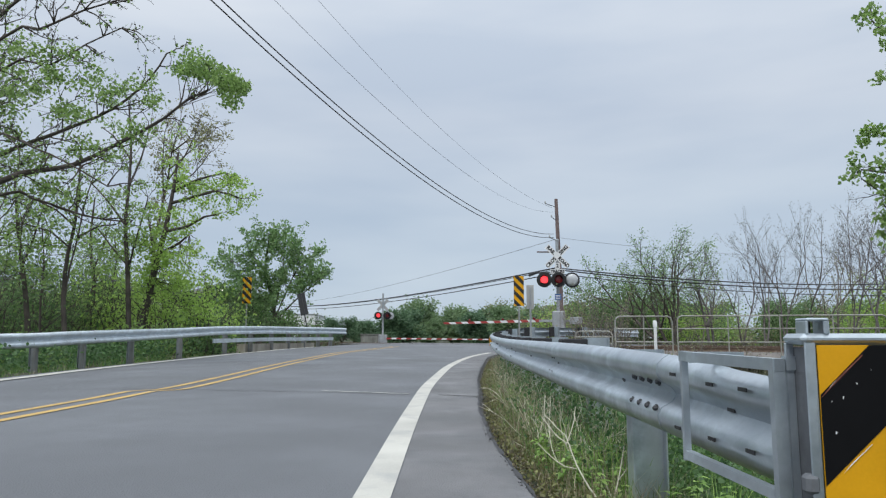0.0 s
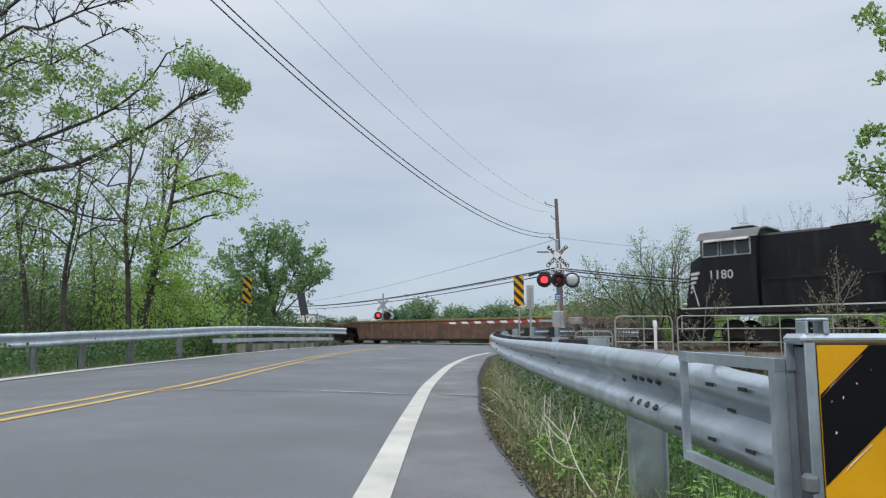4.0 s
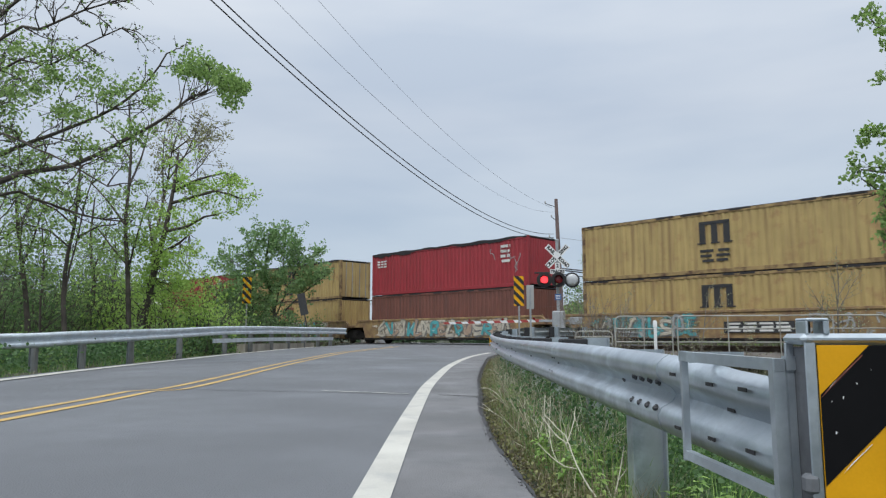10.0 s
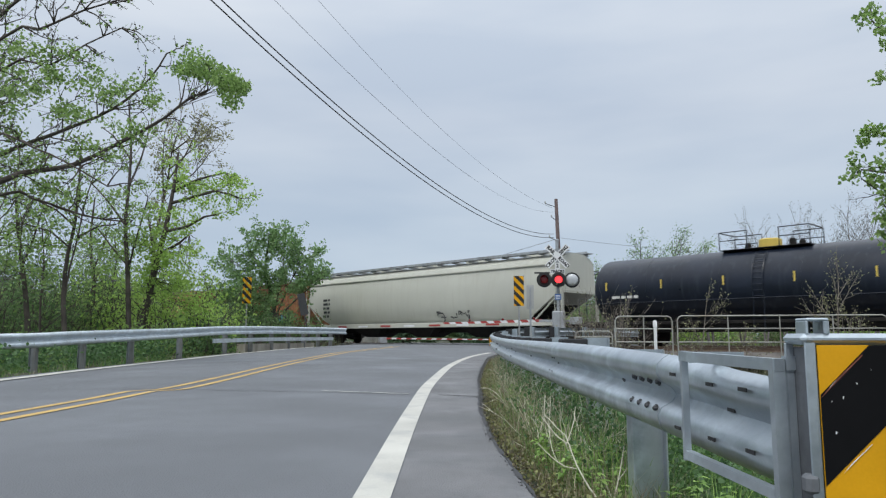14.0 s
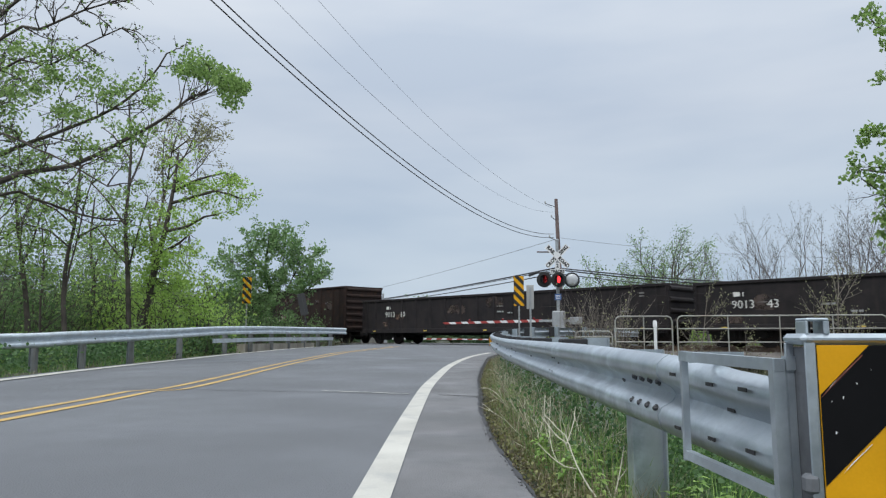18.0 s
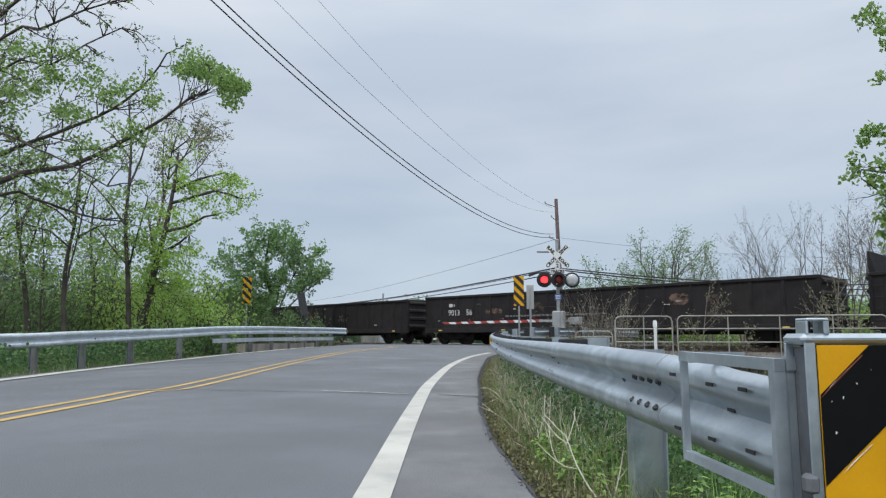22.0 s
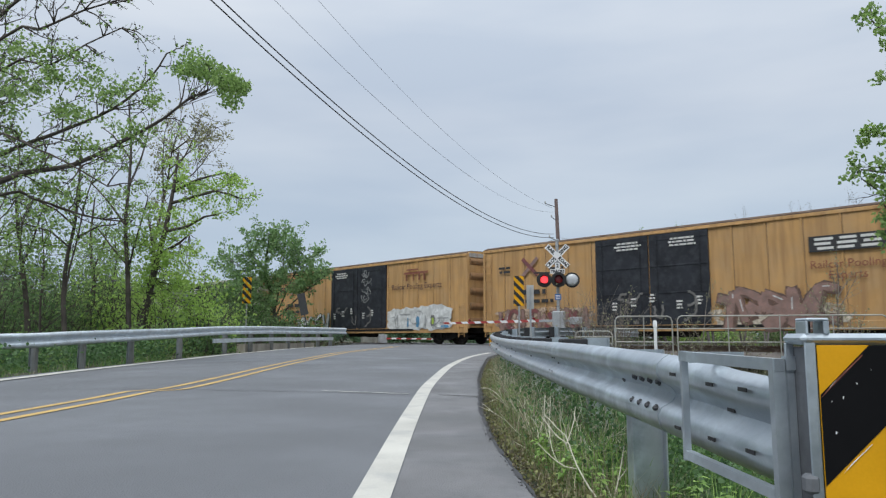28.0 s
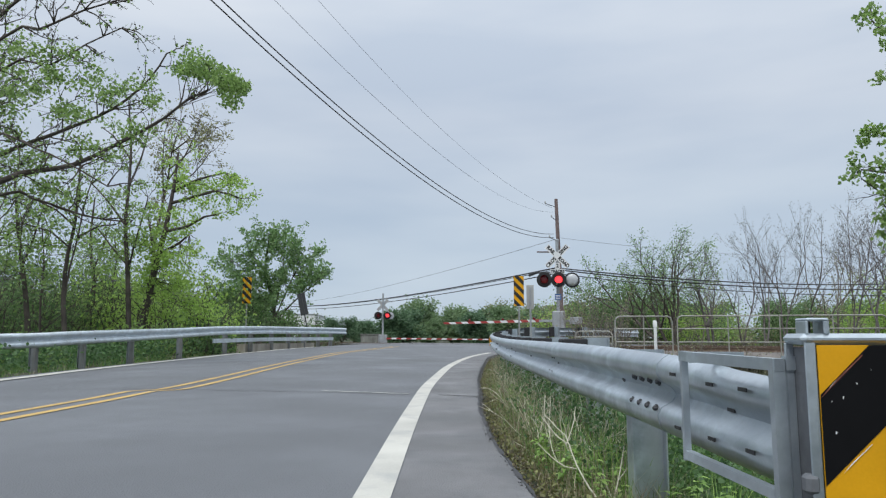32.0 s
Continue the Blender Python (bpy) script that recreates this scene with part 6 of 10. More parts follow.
def round_hopper(s0, s1, top, mat, label):
    """Covered hopper with bulging smooth sides."""
    L = s1 - s0
    car = rolling("covered_hopper", (s0 + s1) / 2, label, "hopper car", "hopper cars")
    h = L / 2 - 0.35
    eave = top - 0.42

    def section(k):
        return [(-1.18, 1.15), (-1.40, 1.5), (-1.51, 2.2), (-1.516, 2.5), (-1.52, 2.9), (-1.42, eave - 0.25), (-1.3, eave), (-0.75, top - 0.16), (0, top - 0.1), (0.75, top - 0.16), (1.3, eave), (1.42, eave - 0.25), (1.52, 2.9), (1.516, 2.5), (1.51, 2.2), (1.40, 1.5), (1.18, 1.15)]
    sec = section(0)
    xs = [-h + 2.3, h - 2.3]
    n = len(sec)
    # straight barrel
    v = [(x, y, z) for x in xs for y, z in sec]
    f = [(i, (i + 1) % n, n + (i + 1) % n, n + i) for i in range(n)]
    # sloped ends: the upper part reaches further out
    for sg in (-1, 1):
        o = len(v)
        base = 0 if sg < 0 else n
        v += [(sg * (h - 0.12 - max(0.0, (2.5 - z)) * 1.55), y * (0.985), z) for y, z in sec]
        f += [(base + i, base + (i + 1) % n, o + (i + 1) % n, o + i) for i in range(n)]
        f += [tuple(range(o + 3, o + n - 3)), tuple(range(o, o + 4)) + tuple(range(o + n - 4, o + n))]
    part("body", Shape().add(v, f), mat, car)
    part("side_sill", Shape().box(-h - 0.1, h + 0.1, -1.55, -1.40, 0.92, 1.18, 0.015), mat, car)
    part("eave_rail", Shape().box(-h + 0.1, h - 0.1, -1.5, -1.40, eave - 0.3, eave - 0.22, 0.012), mat, car)
    wk = Shape()
    for y in (-0.95, 0.95):
        wk.box(-h, h, y - 0.25, y + 0.25, top - 0.06, top - 0.02)
        wk.box(-h, h, y - 0.27, y - 0.25, top - 0.08, top + 0.04)
    for x in np.linspace(-h + 0.3, h - 0.3, 18):
        wk.box(x - 0.03, x + 0.03, -1.2, 1.2, top - 0.16, top - 0.06)
    part("running_board", wk, STEEL_OLD, car, "perforated steel roof walkway")
    for x in np.linspace(-h + 2.2, h - 2.2, 5):
        part("hatch", Shape().box(x - 0.9, x + 0.9, -0.35, 0.35, top - 0.12, top + 0.03, 0.02), mat, car)
    for k in (-1, 0, 1):
        x = k * (L - 7.5) / 3
        part("hopper_bay", Shape().add([(x - 1.9, -1.2, 1.15), (x + 1.9, -1.2, 1.15), (x + 1.9, 1.2, 1.15), (x - 1.9, 1.2, 1.15), (x - 0.5, -0.6, 0.4), (x + 0.5, -0.6, 0.4), (x + 0.5, 0.6, 0.4), (x - 0.5, 0.6, 0.4)], [(0, 1, 5, 4), (1, 2, 6, 5), (2, 3, 7, 6), (3, 0, 4, 7), (4, 5, 6, 7)]), UNDER, car, smooth=0)
    for sg in (-1, 1):
        for y in (-1.42, 1.42):
            part("end_post", Shape().box(min(sg * (h - 0.05), sg * (h + 0.08)), max(sg * (h - 0.05), sg * (h + 0.08)), y - 0.06, y + 0.06, 1.0, 2.6, 0.01), mat, car)
        part("slope_sheet", Shape().add([(sg * (h - 0.3), -1.36, 2.44), (sg * (h - 0.3), 1.36, 2.44), (sg * (h - 2.3), 1.2, 1.1), (sg * (h - 2.3), -1.2, 1.1), (sg * (h - 0.3), -1.36, 2.40), (sg * (h - 0.3), 1.36, 2.40), (sg * (h - 2.3), 1.2, 1.06), (sg * (h - 2.3), -1.2, 1.06)], [(0, 1, 2, 3), (4, 5, 6, 7), (0, 1, 5, 4), (2, 3, 7, 6), (0, 3, 7, 4), (1, 2, 6, 5)]), UNDER, car, "grimy end slope sheet", smooth=0)
        part("end_brace", Shape().tube([(sg * h, -1.42, 2.55), (sg * (h - 1.6), -1.42, 1.2)], 0.04, 6), mat, car)
        part("end_crossbeam", Shape().box(min(sg * (h - 0.03), sg * (h + 0.06)), max(sg * (h - 0.03), sg * (h + 0.06)), -1.42, 1.42, 2.45, 2.6, 0.01), mat, car)
        part("end_deck", Shape().box(min(sg * (h - 1.8), sg * (h + 0.1)), max(sg * (h - 1.8), sg * (h + 0.1)), -1.45, 1.45, 0.95, 1.05), UNDER, car)
        ladder(car, sg * (h - 0.1), 0.45, top - 0.3, mat)
        truck(car, sg * (L / 2 - 2.0))
        coupler(car, sg * (L / 2 - 0.3), sg)
    part("center_sill", Shape().box(-L / 2 + 0.3, L / 2 - 0.3, -0.3, 0.3, 0.65, 0.98, 0.02), UNDER, car)
    return car


def ribbed_hopper(s0, s1, top, mat, label):
    """Covered hopper with flat sides and vertical ribs."""
    L = s1 - s0
    car = rolling("covered_hopper", (s0 + s1) / 2, label, "hopper car", "hopper cars")
    h = L / 2 - 0.3
    b = h - 1.9
    eave, low = top - 0.2, 1.45
    body = Shape().extrude([(-1.44, low), (-1.44, eave), (0, top - 0.05), (1.44, eave), (1.44, low)], 0, -b, b)
    part("body", body, mat, car)
    for sg in (-1, 1):
        sl = Shape()
        pts = [(sg * b, low), (sg * b, eave), (sg * (b + 1.5), eave)]
        sl.extrude([(x, z) for x, z in pts], 1, -1.42, 1.42)
        part("end_slope", sl, mat, car, smooth=0)
        for y in (-1.4, 1.4):
            for dx in (1.45, 0.75):
                part("end_post", Shape().box(min(sg * (b + dx), sg * (b + dx + 0.12)), max(sg * (b + dx), sg * (b + dx + 0.12)), y - 0.05, y + 0.05, 1.0, eave, 0.01), mat, car)
        # rungs between the end posts, and a brace across the recess
        for k in range(7):
            z = 1.3 + k * (eave - 1.45) / 6
            part("rung", Shape().tube([(sg * (b + 0.81), -1.43, z), (sg * (b + 1.51), -1.43, z)], 0.018, 5), mat, car)
        part("end_brace", Shape().tube([(sg * (b + 0.1), -1.40, 1.1), (sg * (b + 1.4), -1.40, eave - 0.5)], 0.035, 5), UNDER, car, "dark diagonal end brace")
        part("end_deck", Shape().box(min(sg * b, sg * h), max(sg * b, sg * h), -1.45, 1.45, 0.95, 1.06), UNDER, car)
        part("end_platform", Shape().box(min(sg * (b + 0.6), sg * (h)), max(sg * (b + 0.6), sg * h), -1.3, 1.3, top - 0.06, top), STEEL_OLD, car)
        ladder(car, sg * (h - 0.35), 0.45, top - 0.1, mat)
        truck(car, sg * (L / 2 - 1.9))
        coupler(car, sg * (L / 2 - 0.3), sg)
    first = None
    n = 14
    for k in range(n + 1):
        x = -b + 2 * b * k / n
        if first is None:
            first = part("side_post", Shape().extrude([(-0.055, -1.44), (-0.055, -1.53), (0.055, -1.53), (0.055, -1.44)], 2, low, eave - 0.02), mat, car, smooth=0)
            first.location.x = x
        else:
            shared("side_post", first, car, Matrix.Translation((x, 0, 0)))
    part("top_chord", Shape().box(-b - 0.05, b + 0.05, -1.54, -1.42, eave - 0.1, eave + 0.06, 0.012), mat, car)
    part("side_sill", Shape().box(-b - 0.05, b + 0.05, -1.54, -1.42, low - 0.08, low + 0.12, 0.012), mat, car)
    wk = Shape()
    for y in (-1.05, 1.05):
        wk.box(-h + 0.4, h - 0.4, y - 0.22, y + 0.22, top + 0.05, top + 0.09)
    for x in np.linspace(-h + 0.6, h - 0.6, 15):
        wk.box(x - 0.03, x + 0.03, -1.25, 1.25, top - 0.1, top + 0.05)
    part("running_board", wk, RAIL, car, "rusty roof walkway")
    for k in (-1, 0, 1):
        x = k * b * 0.66
        part("hopper_bay", Shape().add([(x - b * 0.32, -1.4, low), (x + b * 0.32, -1.4, low), (x + b * 0.32, 1.4, low), (x - b * 0.32, 1.4, low), (x - 0.5, -0.6, 0.42), (x + 0.5, -0.6, 0.42), (x + 0.5, 0.6, 0.42), (x - 0.5, 0.6, 0.42)], [(0, 1, 5, 4), (1, 2, 6, 5), (2, 3, 7, 6), (3, 0, 4, 7), (4, 5, 6, 7)]), UNDER, car, smooth=0)
    part("center_sill", Shape().box(-L / 2 + 0.3, L / 2 - 0.3, -0.3, 0.3, 0.65, 0.98, 0.02), UNDER, car)
    return car


def gondola(s0, s1, top, mat, label, posts=17, raised=(False, False), number="", ribs_end=4, sill=0.75, num_x=1.6, tape=True, load=0.35):
    L = s1 - s0
    car = rolling("gondola_car", (s0 + s1) / 2, label, "gondola car", "gondola cars")
    h = L / 2 - 0.35
    part("side", Shape().box(-h, h, -1.46, -1.40, sill, top - 0.05), mat, car)
    part("side", Shape().box(-h, h, 1.40, 1.46, sill, top - 0.05), mat, car)
    part("floor", Shape().box(-h, h, -1.40, 1.40, sill, sill + 0.12), UNDER, car)
    for y in (-1, 1):
        part("top_chord", Shape().box(-h - 0.03, h + 0.03, min(y * 1.38, y * 1.53), max(y * 1.38, y * 1.53), top - 0.12, top, 0.015), mat, car)
    part("side_sill", Shape().box(-h - 0.03, h + 0.03, -1.53, -1.38, sill - 0.12, sill + 0.12, 0.015), mat, car)
    first = None
    for k in range(posts + 1):
        x = -h + 0.06 + (2 * h - 0.12) * k / posts
        if first is None:
            first = part("side_post", Shape().extrude([(-0.07, -1.46), (-0.04, -1.515), (0.04, -1.515), (0.07, -1.46)], 2, sill + 0.1, top - 0.11), mat, car, smooth=0)
            first.location.x = x
        else:
            shared("side_post", first, car, Matrix.Translation((x, 0, 0)))
    for sg, up in ((-1, raised[0]), (1, raised[1])):
        t = top + (0.72 if up else 0.0)
        a, b = sorted((sg * h, sg * (h - 0.08)))
        part("end_wall", Shape().box(a, b, -1.46, 1.46, sill, t, 0.01), mat, car, "raised end bulkhead" if up else "")
        if up:
            for y in (-1.4, 1.4):
                part("end_gusset", Shape().extrude([(sg * (h - 0.08), top), (sg * (h - 0.24), top), (sg * (h - 0.08), t - 0.05)], 1, y - 0.05, y + 0.05), mat, car, smooth=0)
        for k in range(ribs_end):
            z = sill + 0.25 + (top - sill - 0.45) * k / max(1, ribs_end - 1)
            part("end_rib", Shape().extrude([(sg * h, z - 0.12), (sg * (h + 0.09), z - 0.04), (sg * (h + 0.09), z + 0.04), (sg * h, z + 0.12)], 1, -1.4, 1.4), mat, car)
        truck(car, sg * (L / 2 - 2.0))
        coupler(car, sg * (L / 2 - 0.35), sg)
        ladder(car, sg * (h - 0.3), 0.42, top - 0.15, mat)
    part("center_sill", Shape().box(-L / 2 + 0.3, L / 2 - 0.3, -0.3, 0.3, 0.5, sill, 0.02), UNDER, car)
    if tape:
        for x in np.linspace(-h + 1.2, h - 1.2, 5):
            part("reflective_tape", Shape().box(x - 0.12, x + 0.12, -1.536, -1.532, sill - 0.03, sill + 0.03), CAR_YELLOW, car, smooth=0)
    mk = np.random.default_rng(int(abs(s0) * 7))
    for k in range(7):
        x, z = mk.uniform(-h + 0.6, h - 1.0), mk.uniform(sill + 0.25, top - 0.4)
        bars(car, x, x + mk.uniform(0.15, 0.5), z, z + mk.uniform(0.06, 0.16), 1, SPRAY["silver" if k % 2 else "grey"], SIDE - 0.024, k, "stencil_bar")
    for k in range(5):
        x, z = mk.uniform(-h + 0.6, h - 2.0), mk.uniform(sill + 0.15, top - 0.7)
        spray_cloud(car, x, x + mk.uniform(0.4, 1.4), z, z + mk.uniform(0.25, 0.6), "brown" if k % 2 else "rust", -1.4602 - 0.0006 * k, k + int(abs(s0)))
    if number:
        bars(car, -h + num_x + 0.25, -h + num_x + 0.7, top - 0.66, top - 0.36, 1, LETTER_WHITE, SIDE - 0.03)
        car_text(car, number[:4], -h + num_x + 0.65, top - 0.92, 0.44, y=SIDE - 0.03)
        car_text(car, number[4:], -h + num_x + 1.75, top - 0.92, 0.44, y=SIDE - 0.03)
    return car


def locomotive(s_front, s_rear, number, label, variant, back=False):
    """Six-axle road diesel; local +x is the cab end."""
    L = s_front - s_rear
    car = rolling("locomotive", (s_front + s_rear) / 2, label, "locomotive", "locomotives", turn=180.0 if back else 0.0)
    h = L / 2
    K = NS_BLACK
    one = variant == 1

    def both(a, b, y0, y1, y):
        return (a, b, min(y * y0, y * y1), max(y * y0, y * y1))
    part("frame_deck", Shape().box(-h + 0.35, h - 0.35, -1.55, 1.55, 1.28, 1.55, 0.02), K, car)
    for y in (-1, 1):
        part("sill_stripe", Shape().box(*both(-h + 0.5, h - 0.5, 1.552, 1.556, y), 1.49, 1.54), LOCO_WHITE, car, "thin white sill stripe", smooth=0)
    part("fuel_tank", Shape().extrude([(-1.3, 1.28), (-1.45, 1.0), (-1.35, 0.45), (-0.9, 0.32), (0.9, 0.32), (1.35, 0.45), (1.45, 1.0), (1.3, 1.28)], 0, -3.4, 3.0), K, car)
    for y in (-1, 1):
        part("air_reservoir", Shape().cyl((-3.2, y * 1.42, 1.12), (1.5, y * 1.42, 1.12), 0.17, 12), UNDER, car)
    hx0 = -10.4
    cx0, cx1 = (5.3, 7.35) if one else (7.3, 9.45)
    low_top = 4.1
    part("hood", Shape().extrude([(-0.98, 1.55), (-0.98, low_top - 0.1), (-0.86, low_top), (0.86, low_top), (0.98, low_top - 0.1), (0.98, 1.55)], 0, hx0, cx0), K, car)
    # engine-room doors
    dm = None
    a0, a1 = (-9.8, -0.9) if one else (-9.0, 3.2)
    n = 15 if one else 20
    for k in range(n):
        x = a0 + (a1 - a0) * (k + 0.5) / n
        for y in (-1, 1):
            m = Matrix.Translation((x, 0, 0)) @ pose(0, 0, 0, 0, 0, 0 if y < 0 else 180)
            if dm is None:
                dm = part("hood_door", Shape().box(-0.25, 0.25, -1.0, -0.98, 1.75, 2.78 if one else 2.7, 0.006), K, car)
                dm.matrix_basis = m
                lt = part("door_latch", Shape().box(-0.03, 0.03, -1.008, -1.0, 2.2, 2.32), UNDER, dm, smooth=0)
            else:
                d2 = shared("hood_door", dm, car, m)
    # radiator section
    if one:
        r0, r1, lo, hi, rw = -10.62, -4.5, 3.93, 4.22, 1.5
    else:
        r0, r1, lo, hi, rw = -8.1, -2.6, 3.55, 4.3, 1.42
    part("radiator_section", Shape().extrude([(-0.97, lo - 0.24), (-rw, lo), (-rw, hi), (-rw + 0.12, hi + 0.09), (-0.6, hi + 0.14), (0.6, hi + 0.14), (rw - 0.12, hi + 0.09), (rw, hi), (rw, lo), (0.97, lo - 0.24)], 0, r0, r1), K, car)
    if not one:
        part("rear_hood", Shape().extrude([(-1.0, 1.56), (-1.0, 4.2), (-0.9, 4.32), (0.9, 4.32), (1.0, 4.2), (1.0, 1.56)], 0, -10.5, -8.1), K, car)
        for y in (-1, 1):
            part("hood_edge", Shape().box(*both(-2.55, 1.0, 0.84, 0.995, y), 4.095, 4.12), STEEL_OLD, car, "pale strip along the hood edge")
            part("intake_grille", Shape().box(*both(-8.9, -8.2, 1.0, 1.02, y), 1.9, 3.1), UNDER, car)
            part("roof_edge", Shape().box(*both(-7.9, -2.8, rw - 0.14, rw - 0.05, y), hi + 0.085, hi + 0.11), STEEL_OLD, car, "pale strip along the roof edge")
    for y in (-1, 1):
        for k in range(4):
            z = lo + (hi - lo) * (k + 0.3) / 4.2
            part("louver", Shape().box(*both(r0 + 0.3, r1 - 0.4, rw, rw + 0.012, y), z, z + (hi - lo) * 0.1), UNDER, car, smooth=0)
    for x in (r1 - 1.2, r1 - 3.0):
        part("fan", Shape().tube([(x, 0, hi + 0.12), (x, 0, hi + 0.2)], [0.75, 0.72], 24), UNDER, car)
    # equipment cabinet behind the cab
    if one:
        part("equipment_cabinet", Shape().extrude([(-1.3, 1.56), (-1.3, 4.3), (-1.15, 4.42), (1.15, 4.42), (1.3, 4.3), (1.3, 1.56)], 0, -0.45, cx0), K, car)
        for y in (-1, 1):
            for x in (0.3, 1.35, 2.4, 3.5, 4.55):
                part("cabinet_door", Shape().box(*both(x - 0.45, x + 0.45, 1.3, 1.312, y), 1.75, 3.9, 0.006), K, car)
            part("cabinet_lamp", Shape().box(*both(3.6, 3.8, 1.312, 1.33, y), 3.5, 3.72, 0.01), STEEL_OLD, car, "small pale side lamp")
        part("exhaust_stack", Shape().box(-5.0, -3.8, -0.5, 0.5, low_top, 4.55, 0.04), UNDER, car)
        hn = -2.8
    else:
        part("equipment_cabinet", Shape().extrude([(-1.12, 1.56), (-1.12, 4.2), (-0.95, 4.3), (0.95, 4.3), (1.12, 4.2), (1.12, 1.56)], 0, 2.9, cx0), K, car)
        part("brake_hatch", Shape().extrude([(0.0, 4.09), (0.35, 4.42), (2.4, 4.44), (4.8, 4.3), (4.8, 4.09)], 1, -1.1, 1.1), K, car, smooth=0)
        for y in (-1, 1):
            part("blower_grille", Shape().box(*both(4.2, 6.2, 1.12, 1.135, y), 2.0, 2.9), UNDER, car, smooth=0)
            part("side_box", Shape().box(*both(3.2, 7.2, 1.1, 1.42, y), 1.56, 2.55, 0.02), K, car)
        hn = -0.3
    part("horn", Shape().tube([(hn - 0.35, -0.3, low_top + 0.3), (hn + 0.3, -0.3, low_top + 0.34)], [0.05, 0.11], 10).tube([(hn - 0.3, 0.0, low_top + 0.34), (hn + 0.4, 0.0, low_top + 0.4)], [0.05, 0.13], 10).box(hn - 0.1, hn + 0.1, -0.4, 0.2, low_top - 0.02, low_top + 0.3), UNDER, car)
    # cab
    cab = part("cab", Shape().extrude([(-1.5, 1.55), (-1.5, 4.18), (-1.2, 4.5), (-0.6, 4.6), (0.6, 4.6), (1.2, 4.5), (1.5, 4.18), (1.5, 1.55)], 0, cx0, cx1), K, car)
    part("cab_roof", Shape().extrude([(-1.54, 4.17), (-1.24, 4.5), (-0.6, 4.63), (0.6, 4.63), (1.24, 4.5), (1.54, 4.17), (1.2, 4.44), (0.6, 4.57), (-0.6, 4.57), (-1.2, 4.44)], 0, cx0 - 0.1, cx1 + 0.15), CAB_GREY, cab, "dull grey cab roof")
    for y in (-1, 1):
        for a, b in ((cx0 + 0.22, cx0 + 0.72), (cx0 + 0.8, cx0 + 1.3), (cx0 + 1.45, cx1 - 0.12)):
            fr = part("window_frame", Shape().box(*both(a - 0.05, b + 0.05, 1.5, 1.512, y), 3.5, 4.14, 0.004), STEEL_OLD, cab, "pale metal window frame")
            part("window_pane", Shape().box(*both(a, b, 1.513, 1.518, y), 3.55, 4.09), GLASS, fr, smooth=0)
        part("sun_visor", Shape().add([(cx0 + 0.2, y * 1.5, 4.17), (cx1 - 0.2, y * 1.5, 4.17), (cx1 - 0.2, y * 1.74, 4.05), (cx0 + 0.2, y * 1.74, 4.05), (cx0 + 0.2, y * 1.5, 4.2), (cx1 - 0.2, y * 1.5, 4.2), (cx1 - 0.2, y * 1.74, 4.08), (cx0 + 0.2, y * 1.74, 4.08)], [(0, 1, 2, 3), (4, 5, 6, 7), (0, 1, 5, 4), (2, 3, 7, 6), (0, 3, 7, 4), (1, 2, 6, 5)]), ROOF, cab, "pale window sun visor", smooth=0)
    for y in (-0.75, 0.75):
        part("windshield", Shape().box(cx1, cx1 + 0.02, y - 0.6, y + 0.6, 3.6, 4.15), GLASS, cab, smooth=0)
    for y in (-0.85, 0.85):
        part("number_board", Shape().box(cx1 - 0.05, cx1 + 0.14, y - 0.4, y + 0.4, 4.22, 4.42, 0.01), LOCO_WHITE, cab, "lit number board")
    part("headlight", Shape().tube([(cx1 + 0.05, -0.12, 4.36), (cx1 + 0.2, -0.12, 4.36)], 0.1, 12).tube([(cx1 + 0.05, 0.14, 4.36), (cx1 + 0.2, 0.14, 4.36)], 0.1, 12), HEADLIGHT if one else RAIL_TOP, cab)
    for y in (-0.95, 0.95):
        part("ditch_light", Shape().tube([(h - 0.5, y, 1.7), (h - 0.34, y, 1.7)], 0.07, 12), HEADLIGHT if one else RAIL_TOP, car, "small round ditch light")
    part("air_conditioner", Shape().box(cx0 + 0.4, cx0 + 1.3, -0.6, 0.6, 4.58, 4.74, 0.04), K, cab)
    # nose
    nx1 = 9.75 if one else 10.4
    nose = part("nose", Shape().add([(cx1, -1.42, 1.55), (cx1, -1.25, 3.66), (cx1, 1.25, 3.66), (cx1, 1.42, 1.55), (nx1, -1.0, 1.55), (nx1 - 0.25, -0.9, 3.42), (nx1 - 0.25, 0.9, 3.42), (nx1, 1.0, 1.55)], [(0, 1, 5, 4), (1, 2, 6, 5), (2, 3, 7, 6), (4, 5, 6, 7), (0, 4, 7, 3), (0, 3, 2, 1)]), K, car, smooth=0)
    for k in range(5):
        z = 2.98 - 0.18 * k
        for y in (-1, 1):
            a, b = max(cx1 + 0.2, nx1 - 1.85) + 0.1 * k, nx1 - 0.3

            def ny(x, zz):
                u = np.interp(x, [cx1, nx1], [0, 1])
                v = (zz - 1.55) / 2.0
                return y * ((1.42 - 0.17 * v) * (1 - u) + (1.0 - 0.1 * v) * u + 0.012)
            q = [(a, z), (b, z - 0.02), (b, z - 0.13), (a, z - 0.11)]
            part("nose_stripe", Shape().add([(x, ny(x, zz), zz) for x, zz in q] + [(x, ny(x, zz) + y * 0.008, zz) for x, zz in q], [(0, 1, 2, 3), (4, 5, 6, 7), (0, 1, 5, 4), (2, 3, 7, 6), (0, 3, 7, 4), (1, 2, 6, 5)]), LOCO_WHITE, nose, "white nose stripe", smooth=0)
        xf = nx1 - 0.25 * (z - 0.1 - 1.55) / 1.87
        part("nose_stripe", Shape().box(xf - 0.02, xf + 0.014, -0.86 + 0.1 * k, 0.86 - 0.1 * k, z - 0.14, z - 0.04), LOCO_WHITE, nose, "white nose stripe", smooth=0)
